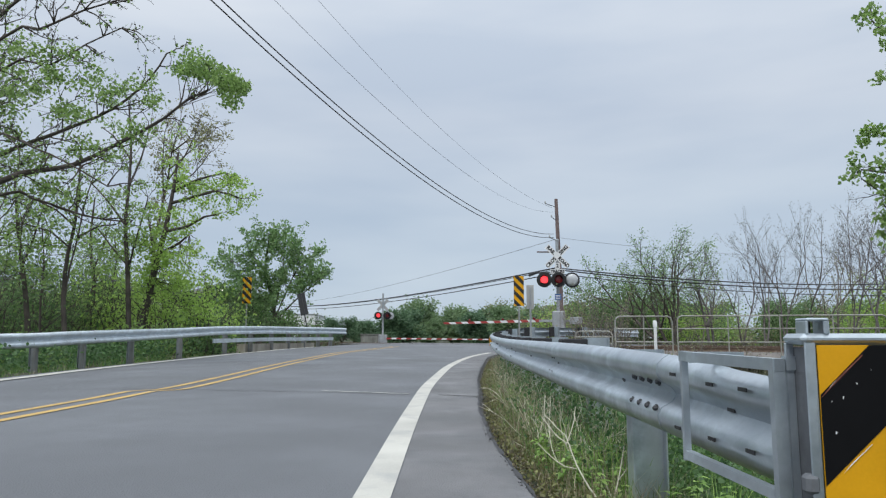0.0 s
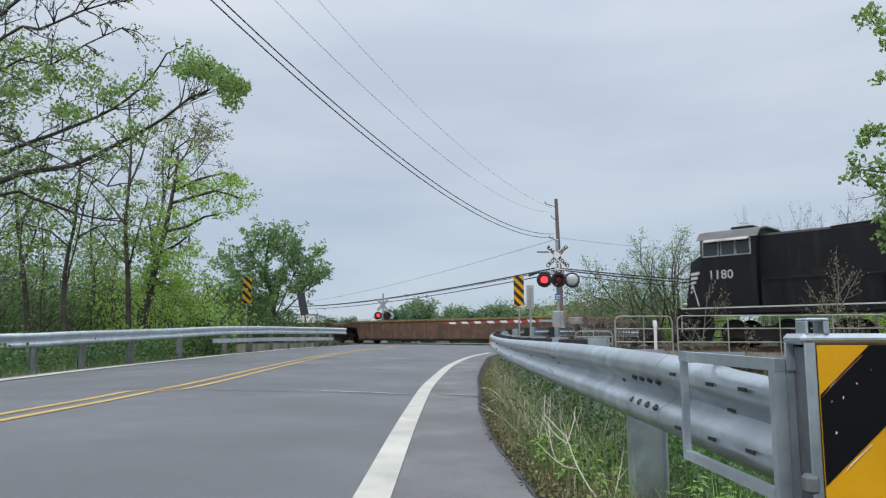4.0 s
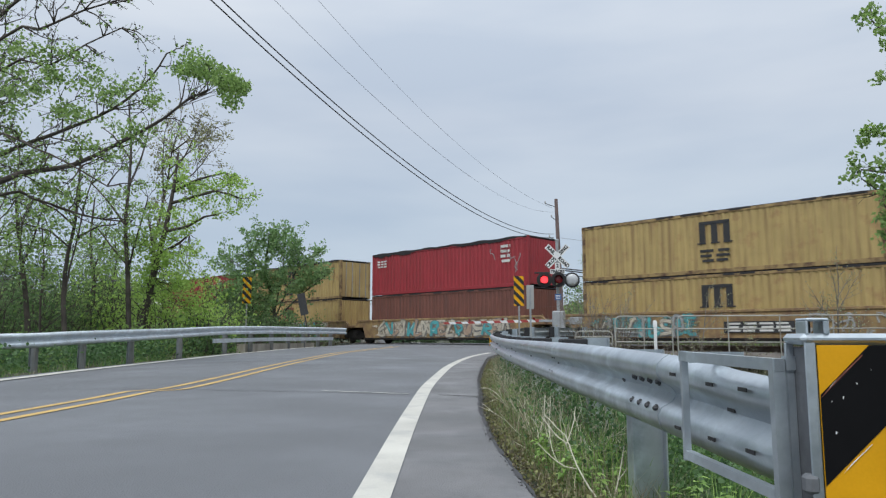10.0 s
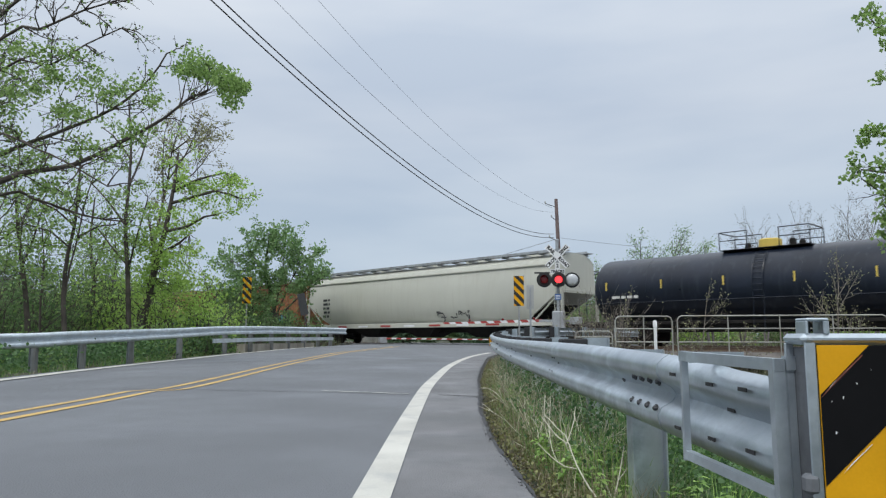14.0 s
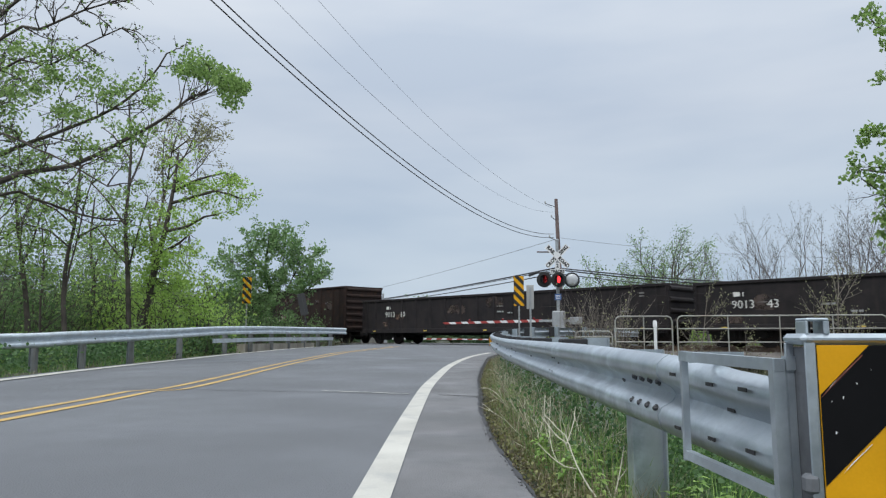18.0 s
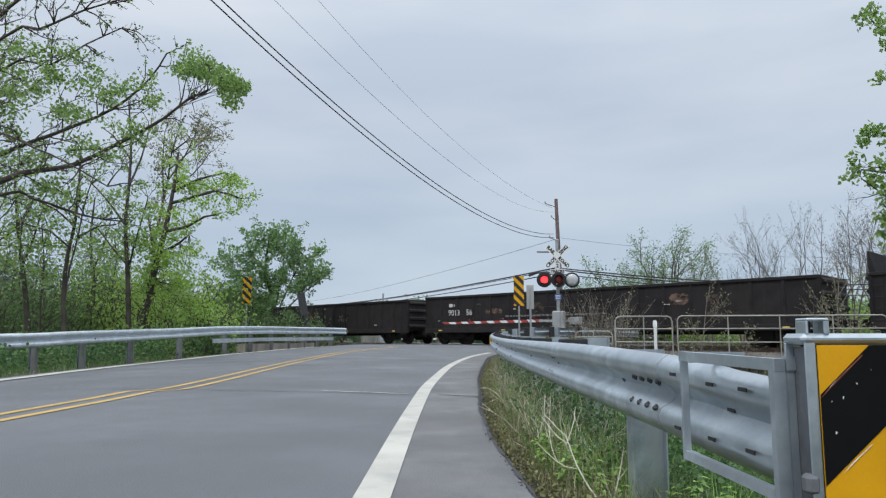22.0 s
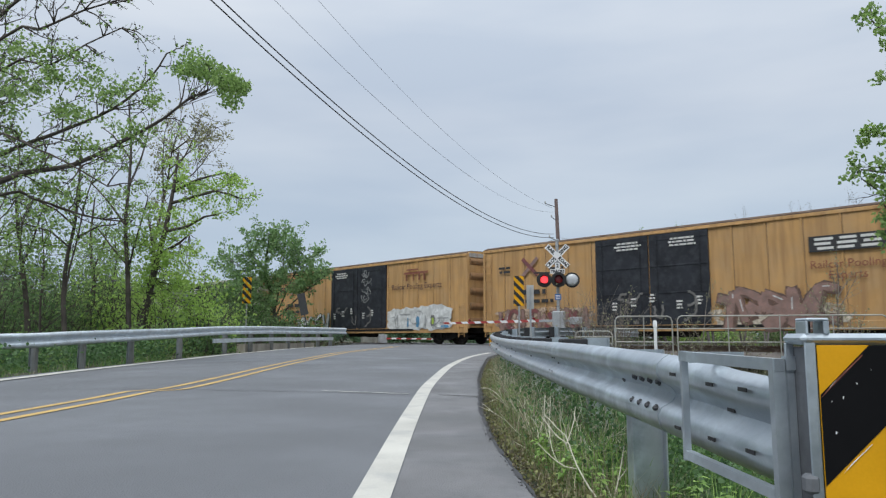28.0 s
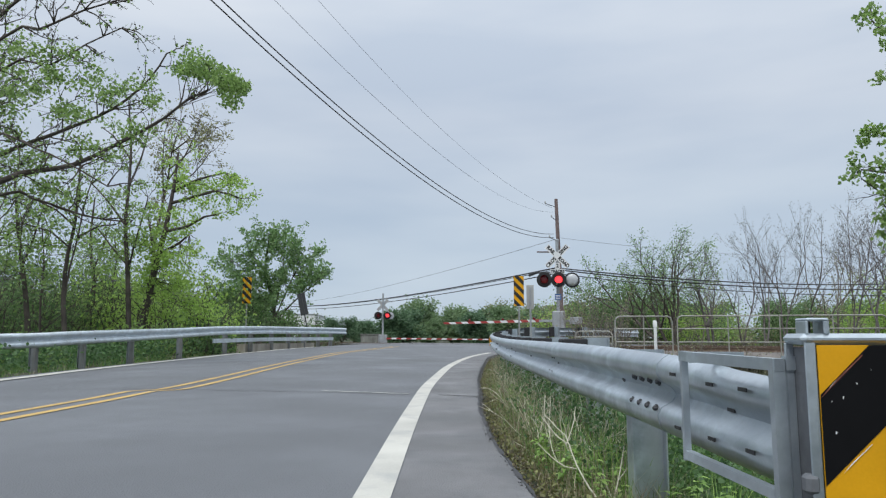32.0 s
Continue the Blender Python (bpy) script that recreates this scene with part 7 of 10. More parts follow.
    e0, ew = (hx0, 0.985) if one else (-10.5, 1.005)
    for k in range(5):
        z = (3.4 if one else 3.48) - 0.18 * k
        part("rear_stripe", Shape().box(e0 - 0.012, e0 - 0.002, -ew + 0.05, ew - 0.05, z - 0.1, z), LOCO_WHITE, car, "white hood stripe", smooth=0)
        for y in (-1, 1):
            a, b = e0 + 0.06, e0 + (1.3 - 0.14 * k if not one else 0.75 - 0.1 * k)
            part("rear_stripe", Shape().box(*both(a, b, ew, ew + 0.006, y), z - 0.1, z), LOCO_WHITE, car, "white hood stripe", smooth=0)
    # pilots, steps and handrails
    for sg in (-1, 1):
        part("pilot", Shape().extrude([(-1.15, 0.2), (-1.5, 0.62), (-1.5, 1.3), (1.5, 1.3), (1.5, 0.62), (1.15, 0.2)], 0, min(sg * (h - 0.45), sg * (h - 0.3)), max(sg * (h - 0.45), sg * (h - 0.3))), K, car, smooth=0)
        part("plow", Shape().extrude([(sg * (h - 0.3), 0.16), (sg * (h + 0.15), 0.16), (sg * (h + 0.05), 0.5), (sg * (h - 0.3), 0.62)], 1, -1.1, 1.1), UNDER, car, "black pilot plow")
        part("hose_rack", Shape().tube([(sg * (h - 0.28), -0.7, 1.0), (sg * (h - 0.12), -0.72, 0.8), (sg * (h - 0.15), -0.7, 0.45)], 0.03, 6).tube([(sg * (h - 0.28), 0.7, 1.0), (sg * (h - 0.12), 0.72, 0.8), (sg * (h - 0.15), 0.7, 0.45)], 0.03, 6), UNDER, car, "black air hoses")
        coupler(car, sg * (h - 0.45), sg)
        for y in (-1, 1):
            st = Shape()
            for z in (0.35, 0.7, 1.05):
                st.box(min(sg * (h - 1.15), sg * (h - 0.5)), max(sg * (h - 1.15), sg * (h - 0.5)), min(y * 1.25, y * 1.55), max(y * 1.25, y * 1.55), z, z + 0.04)
            part("step", st, K, car)
            part("grab_rail", Shape().tube([(sg * (h - 0.5), y * 1.5, 0.6), (sg * (h - 0.5), y * 1.5, 2.45), (sg * (h - 1.0), y * 1.5, 2.5), (sg * (h - 1.25), y * 1.5, 1.6)], 0.022, 6), LOCO_WHITE, car, "white grab rail")
    for y in (-1, 1):
        hr = Shape().tube([(-h + 1.3, y * 1.52, 2.55), (cx0 - 0.2, y * 1.5, 2.55)], 0.02, 6)
        for x in np.arange(-h + 1.3, cx0 - 0.2, 1.6):
            hr.tube([(x, y * 1.5, 1.55), (x, y * 1.5, 2.55)], 0.018, 5)
        part("handrail", hr, K, car)
    for sg in (-1, 1):
        tk = truck(car, sg * (h - 4.3), axles=(-2.0, 0.0, 2.0), r=0.53)
    # livery on the sides: striped flag, block mark, two lines of unread name
    for y in (-1, 1):
        yo = sorted((y * 1.004, y * 1.012))
        run = 1 if y < 0 else -1  # reading direction along x
        start = -5.9 if one else 2.95

        def slab(sh, u0, u1, u2, u3, z0, z1):
            return sh.extrude([(start + run * q, z) for q, z in ((u0, z0), (u1, z0), (u2, z1), (u3, z1))], 1, *yo)
        for k in range(5):
            z = 2.88 + 0.15 * k
            part("flag_stripe", slab(Shape(), 0.13 * k, 2.0 + 0.13 * k, 2.06 + 0.13 * k, 0.05 + 0.13 * k, z, z + 0.085), LOCO_WHITE, car, "white livery stripe", smooth=0)
        blk = Shape()
        for u0, u1, u2, u3, z0, z1 in ((2.72, 3.15, 3.32, 3.0, 2.88, 3.0), (3.1, 3.38, 3.53, 3.25, 2.88, 3.52), (3.46, 3.74, 3.89, 3.61, 2.88, 3.52), (3.84, 4.06, 4.21, 3.99, 2.88, 3.52), (4.16, 4.78, 4.82, 4.2, 2.88, 3.06), (4.24, 4.86, 4.9, 4.28, 3.11, 3.29), (4.3, 4.92, 4.97, 4.35, 3.34, 3.52)):
            slab(blk, u0, u1, u2, u3, z0, z1)
        part("livery_mark", blk, LOCO_WHITE, car, "white block livery mark", smooth=0)
        for k, (a, b) in enumerate(((2.68, 4.5), (2.62, 4.58))):
            sh = Shape()
            u = a
            while u < b:
                slab(sh, u, u + 0.17, u + 0.2, u + 0.03, 2.42 - 0.28 * k, 2.62 - 0.28 * k)
                u += 0.25
            part("plain_bar", sh, LOCO_WHITE, car, smooth=0)
    if not back:
        car_text(car, number, (cx0 + cx1) / 2 - 0.1, 2.98, 0.55, LOCO_WHITE, y=-1.506)
        car_text(car, "DC to AC", cx0 + 0.55, 2.74, 0.2, LOCO_WHITE, y=-1.504)
        bars(car, cx0 + 1.1, cx1, 2.7, 2.78, 1, LOCO_WHITE, -1.503, 3)
    else:
        car_text(car, number, (cx0 + cx1) / 2 + 0.3, 2.78, 0.5, LOCO_WHITE, y=1.506, flip=True)
        car_text(car, number, -9.75, 3.85, 0.34, LOCO_WHITE, y=1.01, flip=True)
    return car


# ---------------------------------------------------------------- plants
def unit(v):
    return v / max(1e-9, np.linalg.norm(v))


def grow(rng, base, way, length, radius, depth, last, tubes, tips, split=3, wander=0.22, lift=0.06, spread=0.75, shrink=0.66, start=0.3):
    """One branch and, from it, its side branches."""
    n = 6 if depth == 0 else 4
    pts, d = [np.array(base, float)], unit(np.array(way, float))
    for k in range(n):
        d = unit(d + rng.normal(size=3) * wander + np.array([0, 0, lift]))
        pts.append(pts[-1] + d * length / n)
    rad = [radius * (1 - 0.6 * k / n) for k in range(n + 1)]
    tubes.append((pts, rad, max(3, 7 - 2 * depth)))
    if depth >= last:
        tips.extend(pts[1:])
        return
    if depth == last - 1:
        tips.extend(pts[-2:])
    for c in range(split + (1 if depth == 0 else 0)):
        t = start + (1 - start) * (c + rng.uniform(0.1, 0.9)) / (split + (1 if depth == 0 else 0))
        i = min(n - 1, int(t * n))
        p = pts[i] + (pts[i + 1] - pts[i]) * (t * n - i)
        ax = unit(pts[i + 1] - pts[i])
        side = unit(np.cross(ax, rng.normal(size=3)))
        nd = unit(ax * (1 - spread * 0.55) + side * spread + np.array([0, 0, 0.12]))
        grow(rng, p, nd, length * shrink * rng.uniform(0.75, 1.15) * (1.15 - 0.45 * t), rad[i] * 0.62, depth + 1, last, tubes, tips, split, wander, lift, spread, shrink, 0.25)
    grow(rng, pts[-1], d, length * shrink * 0.7, rad[-1], depth + 1, last, tubes, tips, split, wander, lift, spread, shrink, 0.25)


def tube_mesh(tubes):
    v, f = [], []
    for pts, rad, n in tubes:
        o = len(v)
        P = np.array(pts)
        T = np.gradient(P, axis=0)
        T /= np.maximum(1e-9, np.linalg.norm(T, axis=1, keepdims=True))
        ref = np.array([0.31, 0.17, 0.93]) if abs(T[0][2]) < 0.85 else np.array([0.95, 0.2, 0.1])
        A = np.cross(T, ref)
        A /= np.maximum(1e-9, np.linalg.norm(A, axis=1, keepdims=True))
        B = np.cross(T, A)
        for i in range(len(P)):
            for k in range(n):
                q = 2 * math.pi * k / n
                v.append(tuple(P[i] + (A[i] * math.cos(q) + B[i] * math.sin(q)) * rad[i]))
        for i in range(len(P) - 1):
            for k in range(n):
                f.append((o + i * n + k, o + i * n + (k + 1) % n, o + (i + 1) * n + (k + 1) % n, o + (i + 1) * n + k))
    return v, f


def leaf_mesh(rng, centres, size, droop=0.3):
    """Small folded leaves at the given centres."""
    C = np.asarray(centres)
    n = len(C)
    a = rng.normal(size=(n, 3))
    a[:, 2] -= droop
    a /= np.linalg.norm(a, axis=1, keepdims=True)
    b = np.cross(a, rng.normal(size=(n, 3)))
    b /= np.maximum(1e-9, np.linalg.norm(b, axis=1, keepdims=True))
    c = np.cross(a, b)
    s = size * rng.uniform(0.6, 1.3, size=(n, 1))
    v = np.stack([C - a * s * 0.5, C + b * s * 0.42 + c * s * 0.12 - a * s * 0.02, C + a * s * 0.55, C - b * s * 0.42 + c * s * 0.12 - a * s * 0.02], 1).reshape(-1, 3)
    i = np.arange(n)[:, None] * 4
    return v, np.concatenate([i, i + 1, i + 2, i + 3], 1)


def quick_mesh(name, v, f, mat, parent=None, label="", smooth=False):
    v, f = np.asarray(v, np.float32), np.asarray(f, np.int32)
    k = f.shape[1]
    me = bpy.data.meshes.new(name)
    me.vertices.add(len(v))
    me.vertices.foreach_set("co", v.ravel())
    me.loops.add(f.size)
    me.loops.foreach_set("vertex_index", f.ravel())
    me.polygons.add(len(f))
    me.polygons.foreach_set("loop_start", np.arange(len(f), dtype=np.int32) * k)
    me.polygons.foreach_set("loop_total", np.full(len(f), k, dtype=np.int32))
    if smooth:
        me.polygons.foreach_set("use_smooth", np.ones(len(f), dtype=bool))
    me.materials.append(mat)
    me.update(calc_edges=True)
    ob = new(name, me)
    if parent:
        ob.parent = parent
    if label:
        ob["label"] = label
    return ob


def scatter(rng, tips, per, spread):
    T = np.repeat(np.asarray(tips), per, axis=0)
    return T + rng.normal(size=T.shape) * spread


def finish_tree(name, m, tubes, leaves, leaf_size, bark, leaf_mat, label, rng, category="tree", group=""):
    root = thing(name, m, label, category, group)
    v, f = [], []
    v, f = tube_mesh(tubes)
    quick_mesh("trunk", v, f, bark, root, smooth=True)
    if len(leaves):
        lv, lf = leaf_mesh(rng, leaves, leaf_size)
        quick_mesh("crown", lv, lf, leaf_mat, root)
    return root


def tree(seed, m, height, radius, leaf_mat, label, per=6, leaf=0.11, spread_l=0.22, last=3, split=4, way=(0, 0, 1), bark=BARK, start=0.3, lift=0.06, spread=0.75, shrink=0.6, stems=1, wander=0.16, name="tree", category="tree", group="", trunk_part=0.62):
    rng = np.random.default_rng(seed)
    tubes, tips = [], []
    for k in range(stems):
        w = np.array(way, float) + (rng.normal(size=3) * [0.22, 0.22, 0] if stems > 1 else 0)
        grow(rng, np.array([rng.normal() * 0.12 * (stems > 1), rng.normal() * 0.12 * (stems > 1), -0.3]), w, height * trunk_part, radius, 0, last, tubes, tips, split, wander, lift, spread, shrink, start)
    lv = scatter(rng, tips, per, spread_l) if per else []
    if len(lv):
        lv = lv[lv[:, 2] > 0.15]
    return finish_tree(name, m, tubes, lv, leaf, bark, leaf_mat, label, rng, category, group)


def shrub(seed, m, h, w, leaf_mat, label, n=2600, leaf=0.13, bark=BARK, group="shrubs", twigs=34, thick=1.0):
    """Many thin stems from the ground with leafy clumps along them."""
    rng = np.random.default_rng(seed)
    tubes, cs = [], []
    for k in range(twigs):
        q, r = rng.uniform(0, 6.28), rng.uniform(0, 0.35) * w
        p = np.array([math.cos(q) * r, math.sin(q) * r, -0.2])
        d = unit(np.array([math.cos(q) * w * 0.5 * rng.uniform(0.2, 1.0), math.sin(q) * w * 0.5 * rng.uniform(0.2, 1.0), h * rng.uniform(0.55, 1.0)]))
        pts = [p]
        L = h * rng.uniform(0.55, 1.1)
        for j in range(5):
            d = unit(d + rng.normal(size=3) * 0.16)
            pts.append(pts[-1] + d * L / 5)
        tubes.append((pts, [0.03 * thick * (1 - 0.16 * j) for j in range(6)], 4))
        cs += pts[2:]
        for j in (2, 3, 4):
            d2 = unit(d + rng.normal(size=3) * 0.8)
            tubes.append(([pts[j], pts[j] + d2 * L * 0.16, pts[j] + d2 * L * 0.3 + rng.normal(size=3) * 0.05], [0.012 * thick, 0.009 * thick, 0.005 * thick], 3))
            cs += [pts[j] + d2 * L * 0.16, pts[j] + d2 * L * 0.3]
    cs = np.array(cs)
    pick = cs[rng.integers(0, len(cs), n)] if n else []
    lv = pick + rng.normal(size=(n, 3)) * 0.09 * min(w, h) if n else []
    return finish_tree("shrub", m, tubes, lv, leaf, bark, leaf_mat, label, rng, "shrub", group)


def stand(x_img, d, turn=0.0, dz=0.0, k=1.0):
    """A pose on the ground at the bearing of a picture column and a distance."""
    x = (x_img - 784) / 1250.0 * d
    z = float(ground_z(np.array(x), np.array(float(d))))
    return Matrix.Translation((x, d, z + dz)) @ pose(0, 0, 0, 0, 0, turn) @ Matrix.Scale(k, 4)


TILT = radians(7.137)


def sight(px, py, q):
    """The point at distance q on the bearing and height that a column and a row give."""
    v = (441 - py) / 1250.0
    k = q / (math.cos(TILT) - math.sin(TILT) * v)
    return np.array([(px - 784) / 1250.0 * k, q, EYE + (math.sin(TILT) + math.cos(TILT) * v) * k])


def overhang_tree():
    """Old roadside tree whose long limbs reach over the guardrail."""
    rng = np.random.default_rng(12)
    d = 15.0

    def at(px, py, dd=0.0):
        return sight(px, py, d + dd)
    tubes, tips = [], []
    root_p = np.array([-12.2, 15.6, -0.6])
    trunk = [root_p, root_p + [0.1, 0, 2.2], root_p + [0.4, -0.1, 4.2], root_p + [0.3, 0.2, 7.0], root_p + [0.8, 0.0, 10.0], root_p + [1.0, 0.1, 12.5]]
    tubes.append((trunk, [0.42, 0.34, 0.29, 0.22, 0.14, 0.06], 10))
    limbs = [
        ([trunk[1] + [0, 0, 0.8], at(0, 322), at(130, 292, 0.2), at(230, 243, 0.4), at(290, 210, 0.3), at(330, 178, 0.2), at(368, 160)], 0.13, 0.55),
        ([trunk[2], at(0, 275, 0.8), at(110, 232, 0.9), at(200, 193, 1.0), at(265, 140, 1.0), at(295, 95, 1.0)], 0.085, 0.5),
        ([trunk[2] + [0, 0, 0.6], at(0, 70, -0.5), at(70, 52, -0.6), at(150, 18, -0.7), at(230, -5, -0.7)], 0.07, 0.4),
        ([trunk[1] + [0, 0, 0.6], at(0, 345, 1.2), at(60, 352, 1.4), at(150, 382, 1.5), at(215, 392, 1.6)], 0.075, 0.4),
        ([trunk[2], at(0, 125, 0.4), at(90, 115, 0.5), at(150, 80, 0.6), at(215, 50, 0.6)], 0.06, 0.45),
        ([trunk[3], at(20, 10, 0.3), at(100, -40, 0.3), at(170, -90, 0.3)], 0.07, 0.5),
        ([trunk[1] + [0, 0, 1.0], at(-30, 250, -1.0), at(60, 262, -1.2), at(140, 300, -1.4), at(190, 330, -1.4)], 0.05, 0.4),
    ]
    rich, sparse = [], []
    for li, (pts, r, _) in enumerate(limbs):
        sm = [np.array(p) for p in smoothline([Vector(p) for p in pts], 0.35)]
        n = len(sm)
        tubes.append((sm, [r * 0.72 * (1 - 0.85 * k / n) + 0.006 for k in range(n)], 7))
        for k in range(int(n * 0.12), n, 1):
            for rep in range(3 if li in (2, 4, 5) else 2):
                if rng.uniform() < 0.66:
                    ax = unit(sm[min(k + 1, n - 1)] - sm[k - 1])
                    side = unit(np.cross(ax, rng.normal(size=3)) + np.array([0, 0, 0.25]))
                    got = []
                    grow(rng, sm[k], ax * 0.5 + side * 0.8, rng.uniform(0.5, 1.25) * (1.1 - 0.5 * k / n), 0.018, 1, 2, tubes, got, 3, 0.25, 0.04, 0.7, 0.6)
                    sparse.extend(got)
    # the leafy end of the long limb, with a drooping tail
    spine = [np.array(q, float) for q in ((316, 130), (331, 110), (350, 116), (374, 128), (396, 138), (416, 148), (434, 156))]
    tail = [np.array(q, float) for q in ((392, 158), (408, 176), (419, 194))]
    for k in range(74):
        line, top = (spine, 5.999) if k < 66 else (tail, 1.999)
        u = rng.uniform(0, top)
        q = line[int(u)] + (line[int(u) + 1] - line[int(u)]) * (u % 1)
        wide = np.interp(u, [0, 1, 2, 3, 4, 5, 6], [8, 16, 18, 17, 14, 10, 5]) if line is spine else 4
        q = q + rng.uniform(-1, 1, size=2) * [8, wide]
        c = at(q[0], q[1], rng.uniform(-0.9, 0.9))
        ua = rng.uniform()
        a = at(318 + 50 * ua, 190 - 26 * ua, rng.uniform(-0.2, 0.3))
        mid = (a + c) / 2 + np.array([0, 0, 0.12]) + rng.normal(size=3) * 0.06
        if k % 4 == 0:
            tubes.append(([a, mid, c], [0.009, 0.006, 0.003], 4))
        for j in range(rng.integers(3, 6)):
            tips.append(c + rng.normal(size=3) * [0.10, 0.16, 0.025])
    tubes.append(([at(316, 190), at(323, 172), at(327, 150), at(335, 130)], [0.022, 0.017, 0.012, 0.006], 5))
    for pts in (((340, 182), (345, 200), (380, 215), (415, 218)), ((335, 205), (352, 222), (350, 240)), ((360, 168), (340, 158), (322, 160))):
        tubes.append(([at(x, y, 0.15) for x, y in pts], [0.009, 0.007, 0.005, 0.003][:len(pts)], 4))
    # leafy sprays on the twigs among the limbs
    for px, py, rx, ry, n in ((40, 92, 30, 10, 5), (72, 140, 62, 20, 16), (130, 103, 36, 12, 7), (18, 172, 26, 22, 9), (165, 152, 24, 18, 7), (104, 200, 18, 11, 5), (146, 206, 18, 11, 5), (212, 166, 24, 13, 6), (246, 146, 22, 10, 4), (230, 230, 22, 18, 6), (280, 190, 18, 13, 4), (48, 285, 40, 16, 8), (150, 262, 30, 12, 6), (184, 276, 20, 10, 4), (20, 232, 20, 14, 4), (100, 330, 40, 12, 6)):
        for k in range(n):
            c = at(px + rng.normal() * rx * 0.6, py + rng.normal() * ry * 0.6, rng.uniform(-0.9, 1.3))
            a = at(px + rng.normal() * rx * 0.8 - 30, py + 16 + rng.normal() * ry, rng.uniform(-0.3, 0.6))
            tubes.append(([a, (a + c) / 2 + rng.normal(size=3) * 0.08, c], [0.011, 0.007, 0.003], 3))
            for j in range(rng.integers(2, 6)):
                rich.append(c + rng.normal(size=3) * [0.12, 0.12, 0.05])
    cs = np.concatenate([scatter(rng, tips, 10, 0.055), scatter(rng, rich, 13, 0.08), scatter(rng, sparse[::5], 2, 0.03)])
    root = finish_tree("tree", Matrix.Identity(4), tubes, cs, 0.074, BARK, LEAF_MAPLE, "old roadside tree with long leafing limbs over the guardrail", rng, "tree", "roadside trees")
    bv, bf = leaf_mesh(rng, scatter(rng, sparse[::2], 2, 0.022), 0.048)
    quick_mesh("bud_growth", bv, bf, BUD, root, "dark half-open leaf buds")


def limb_tree(seed, d, limbs, clumps, radius, leaf_mat, label, group, leaf=0.10, spread=0.12, each=10, twigs=1, spray=False):
    """A tree of given limbs (bearing columns and heights at distance d) with leaf clumps on side twigs."""
    rng = np.random.default_rng(seed)

    def at(px, py, dd=0.0):
        return sight(px, py, d + dd)
    tubes, tips, spots = [], [], []
    for li, pts in enumerate(limbs):
        dd = 0.0 if li == 0 else rng.uniform(-1.2, 1.2)
        ctrl = [at(x, y, dd * k / max(1, len(pts) - 1)) for k, (x, y) in enumerate(pts)]
        sm = [np.array(p) for p in smoothline([Vector(p) for p in ctrl], 0.5)]
        n = len(sm)
        r = radius * (1.0 if li == 0 else 0.38)
        tubes.append((sm, [r * (1 - 0.85 * k / n) + 0.008 for k in range(n)], 8 if li == 0 else 6))
        spots += sm[n // 4:]
        for k in range(n // 3, n):
            for rep in range(twigs):
                ax = unit(sm[min(k + 1, n - 1)] - sm[k - 1])
                got = []
                grow(rng, sm[k], ax * 0.6 + unit(rng.normal(size=3)) * 0.7, rng.uniform(0.5, 1.3), 0.014, 1, 2, tubes, got, 3, 0.22, 0.05, 0.7, 0.6)
                tips += got[::7]
    S = np.array(spots)
    heart = S.mean(axis=0) - [0, 0, 1.2]
    for px, py, rx, ry, n in clumps:
        for k in range(n if py > 425 or spray else max(2, int(n * 0.7))):
            c = at(px + rng.normal() * rx * 0.6, py + rng.normal() * ry * 0.6, rng.uniform(-1.3, 1.3))
            a = S[np.argmin(np.linalg.norm(S - c, axis=1) + rng.uniform(0, 0.8, len(S)))]
            tubes.append(([a, (a + c) / 2 + rng.normal(size=3) * 0.1 + [0, 0, 0.06], c], [0.016, 0.01, 0.004], 3))
            if spray:
                out = unit(c - heart) * 0.5 + np.array([0, 0, 0.12])
                for u in (-0.5, 0.05, 0.6, 1.1):
                    tips.append(c + out * u + rng.normal(size=3) * 0.09)
                tubes.append(([c, c + out * 1.2], [0.006, 0.003], 3))
                continue
            for j in range(3):
                tips.append(c + rng.normal(size=3) * [0.26, 0.26, 0.1])
    T = np.repeat(np.asarray(tips), each, axis=0)
    cs = T + rng.normal(size=T.shape) * [spread, spread, spread * 0.7]
    return finish_tree("tree", Matrix.Identity(4), tubes, cs, leaf, BARK, leaf_mat, label, rng, "tree", group)


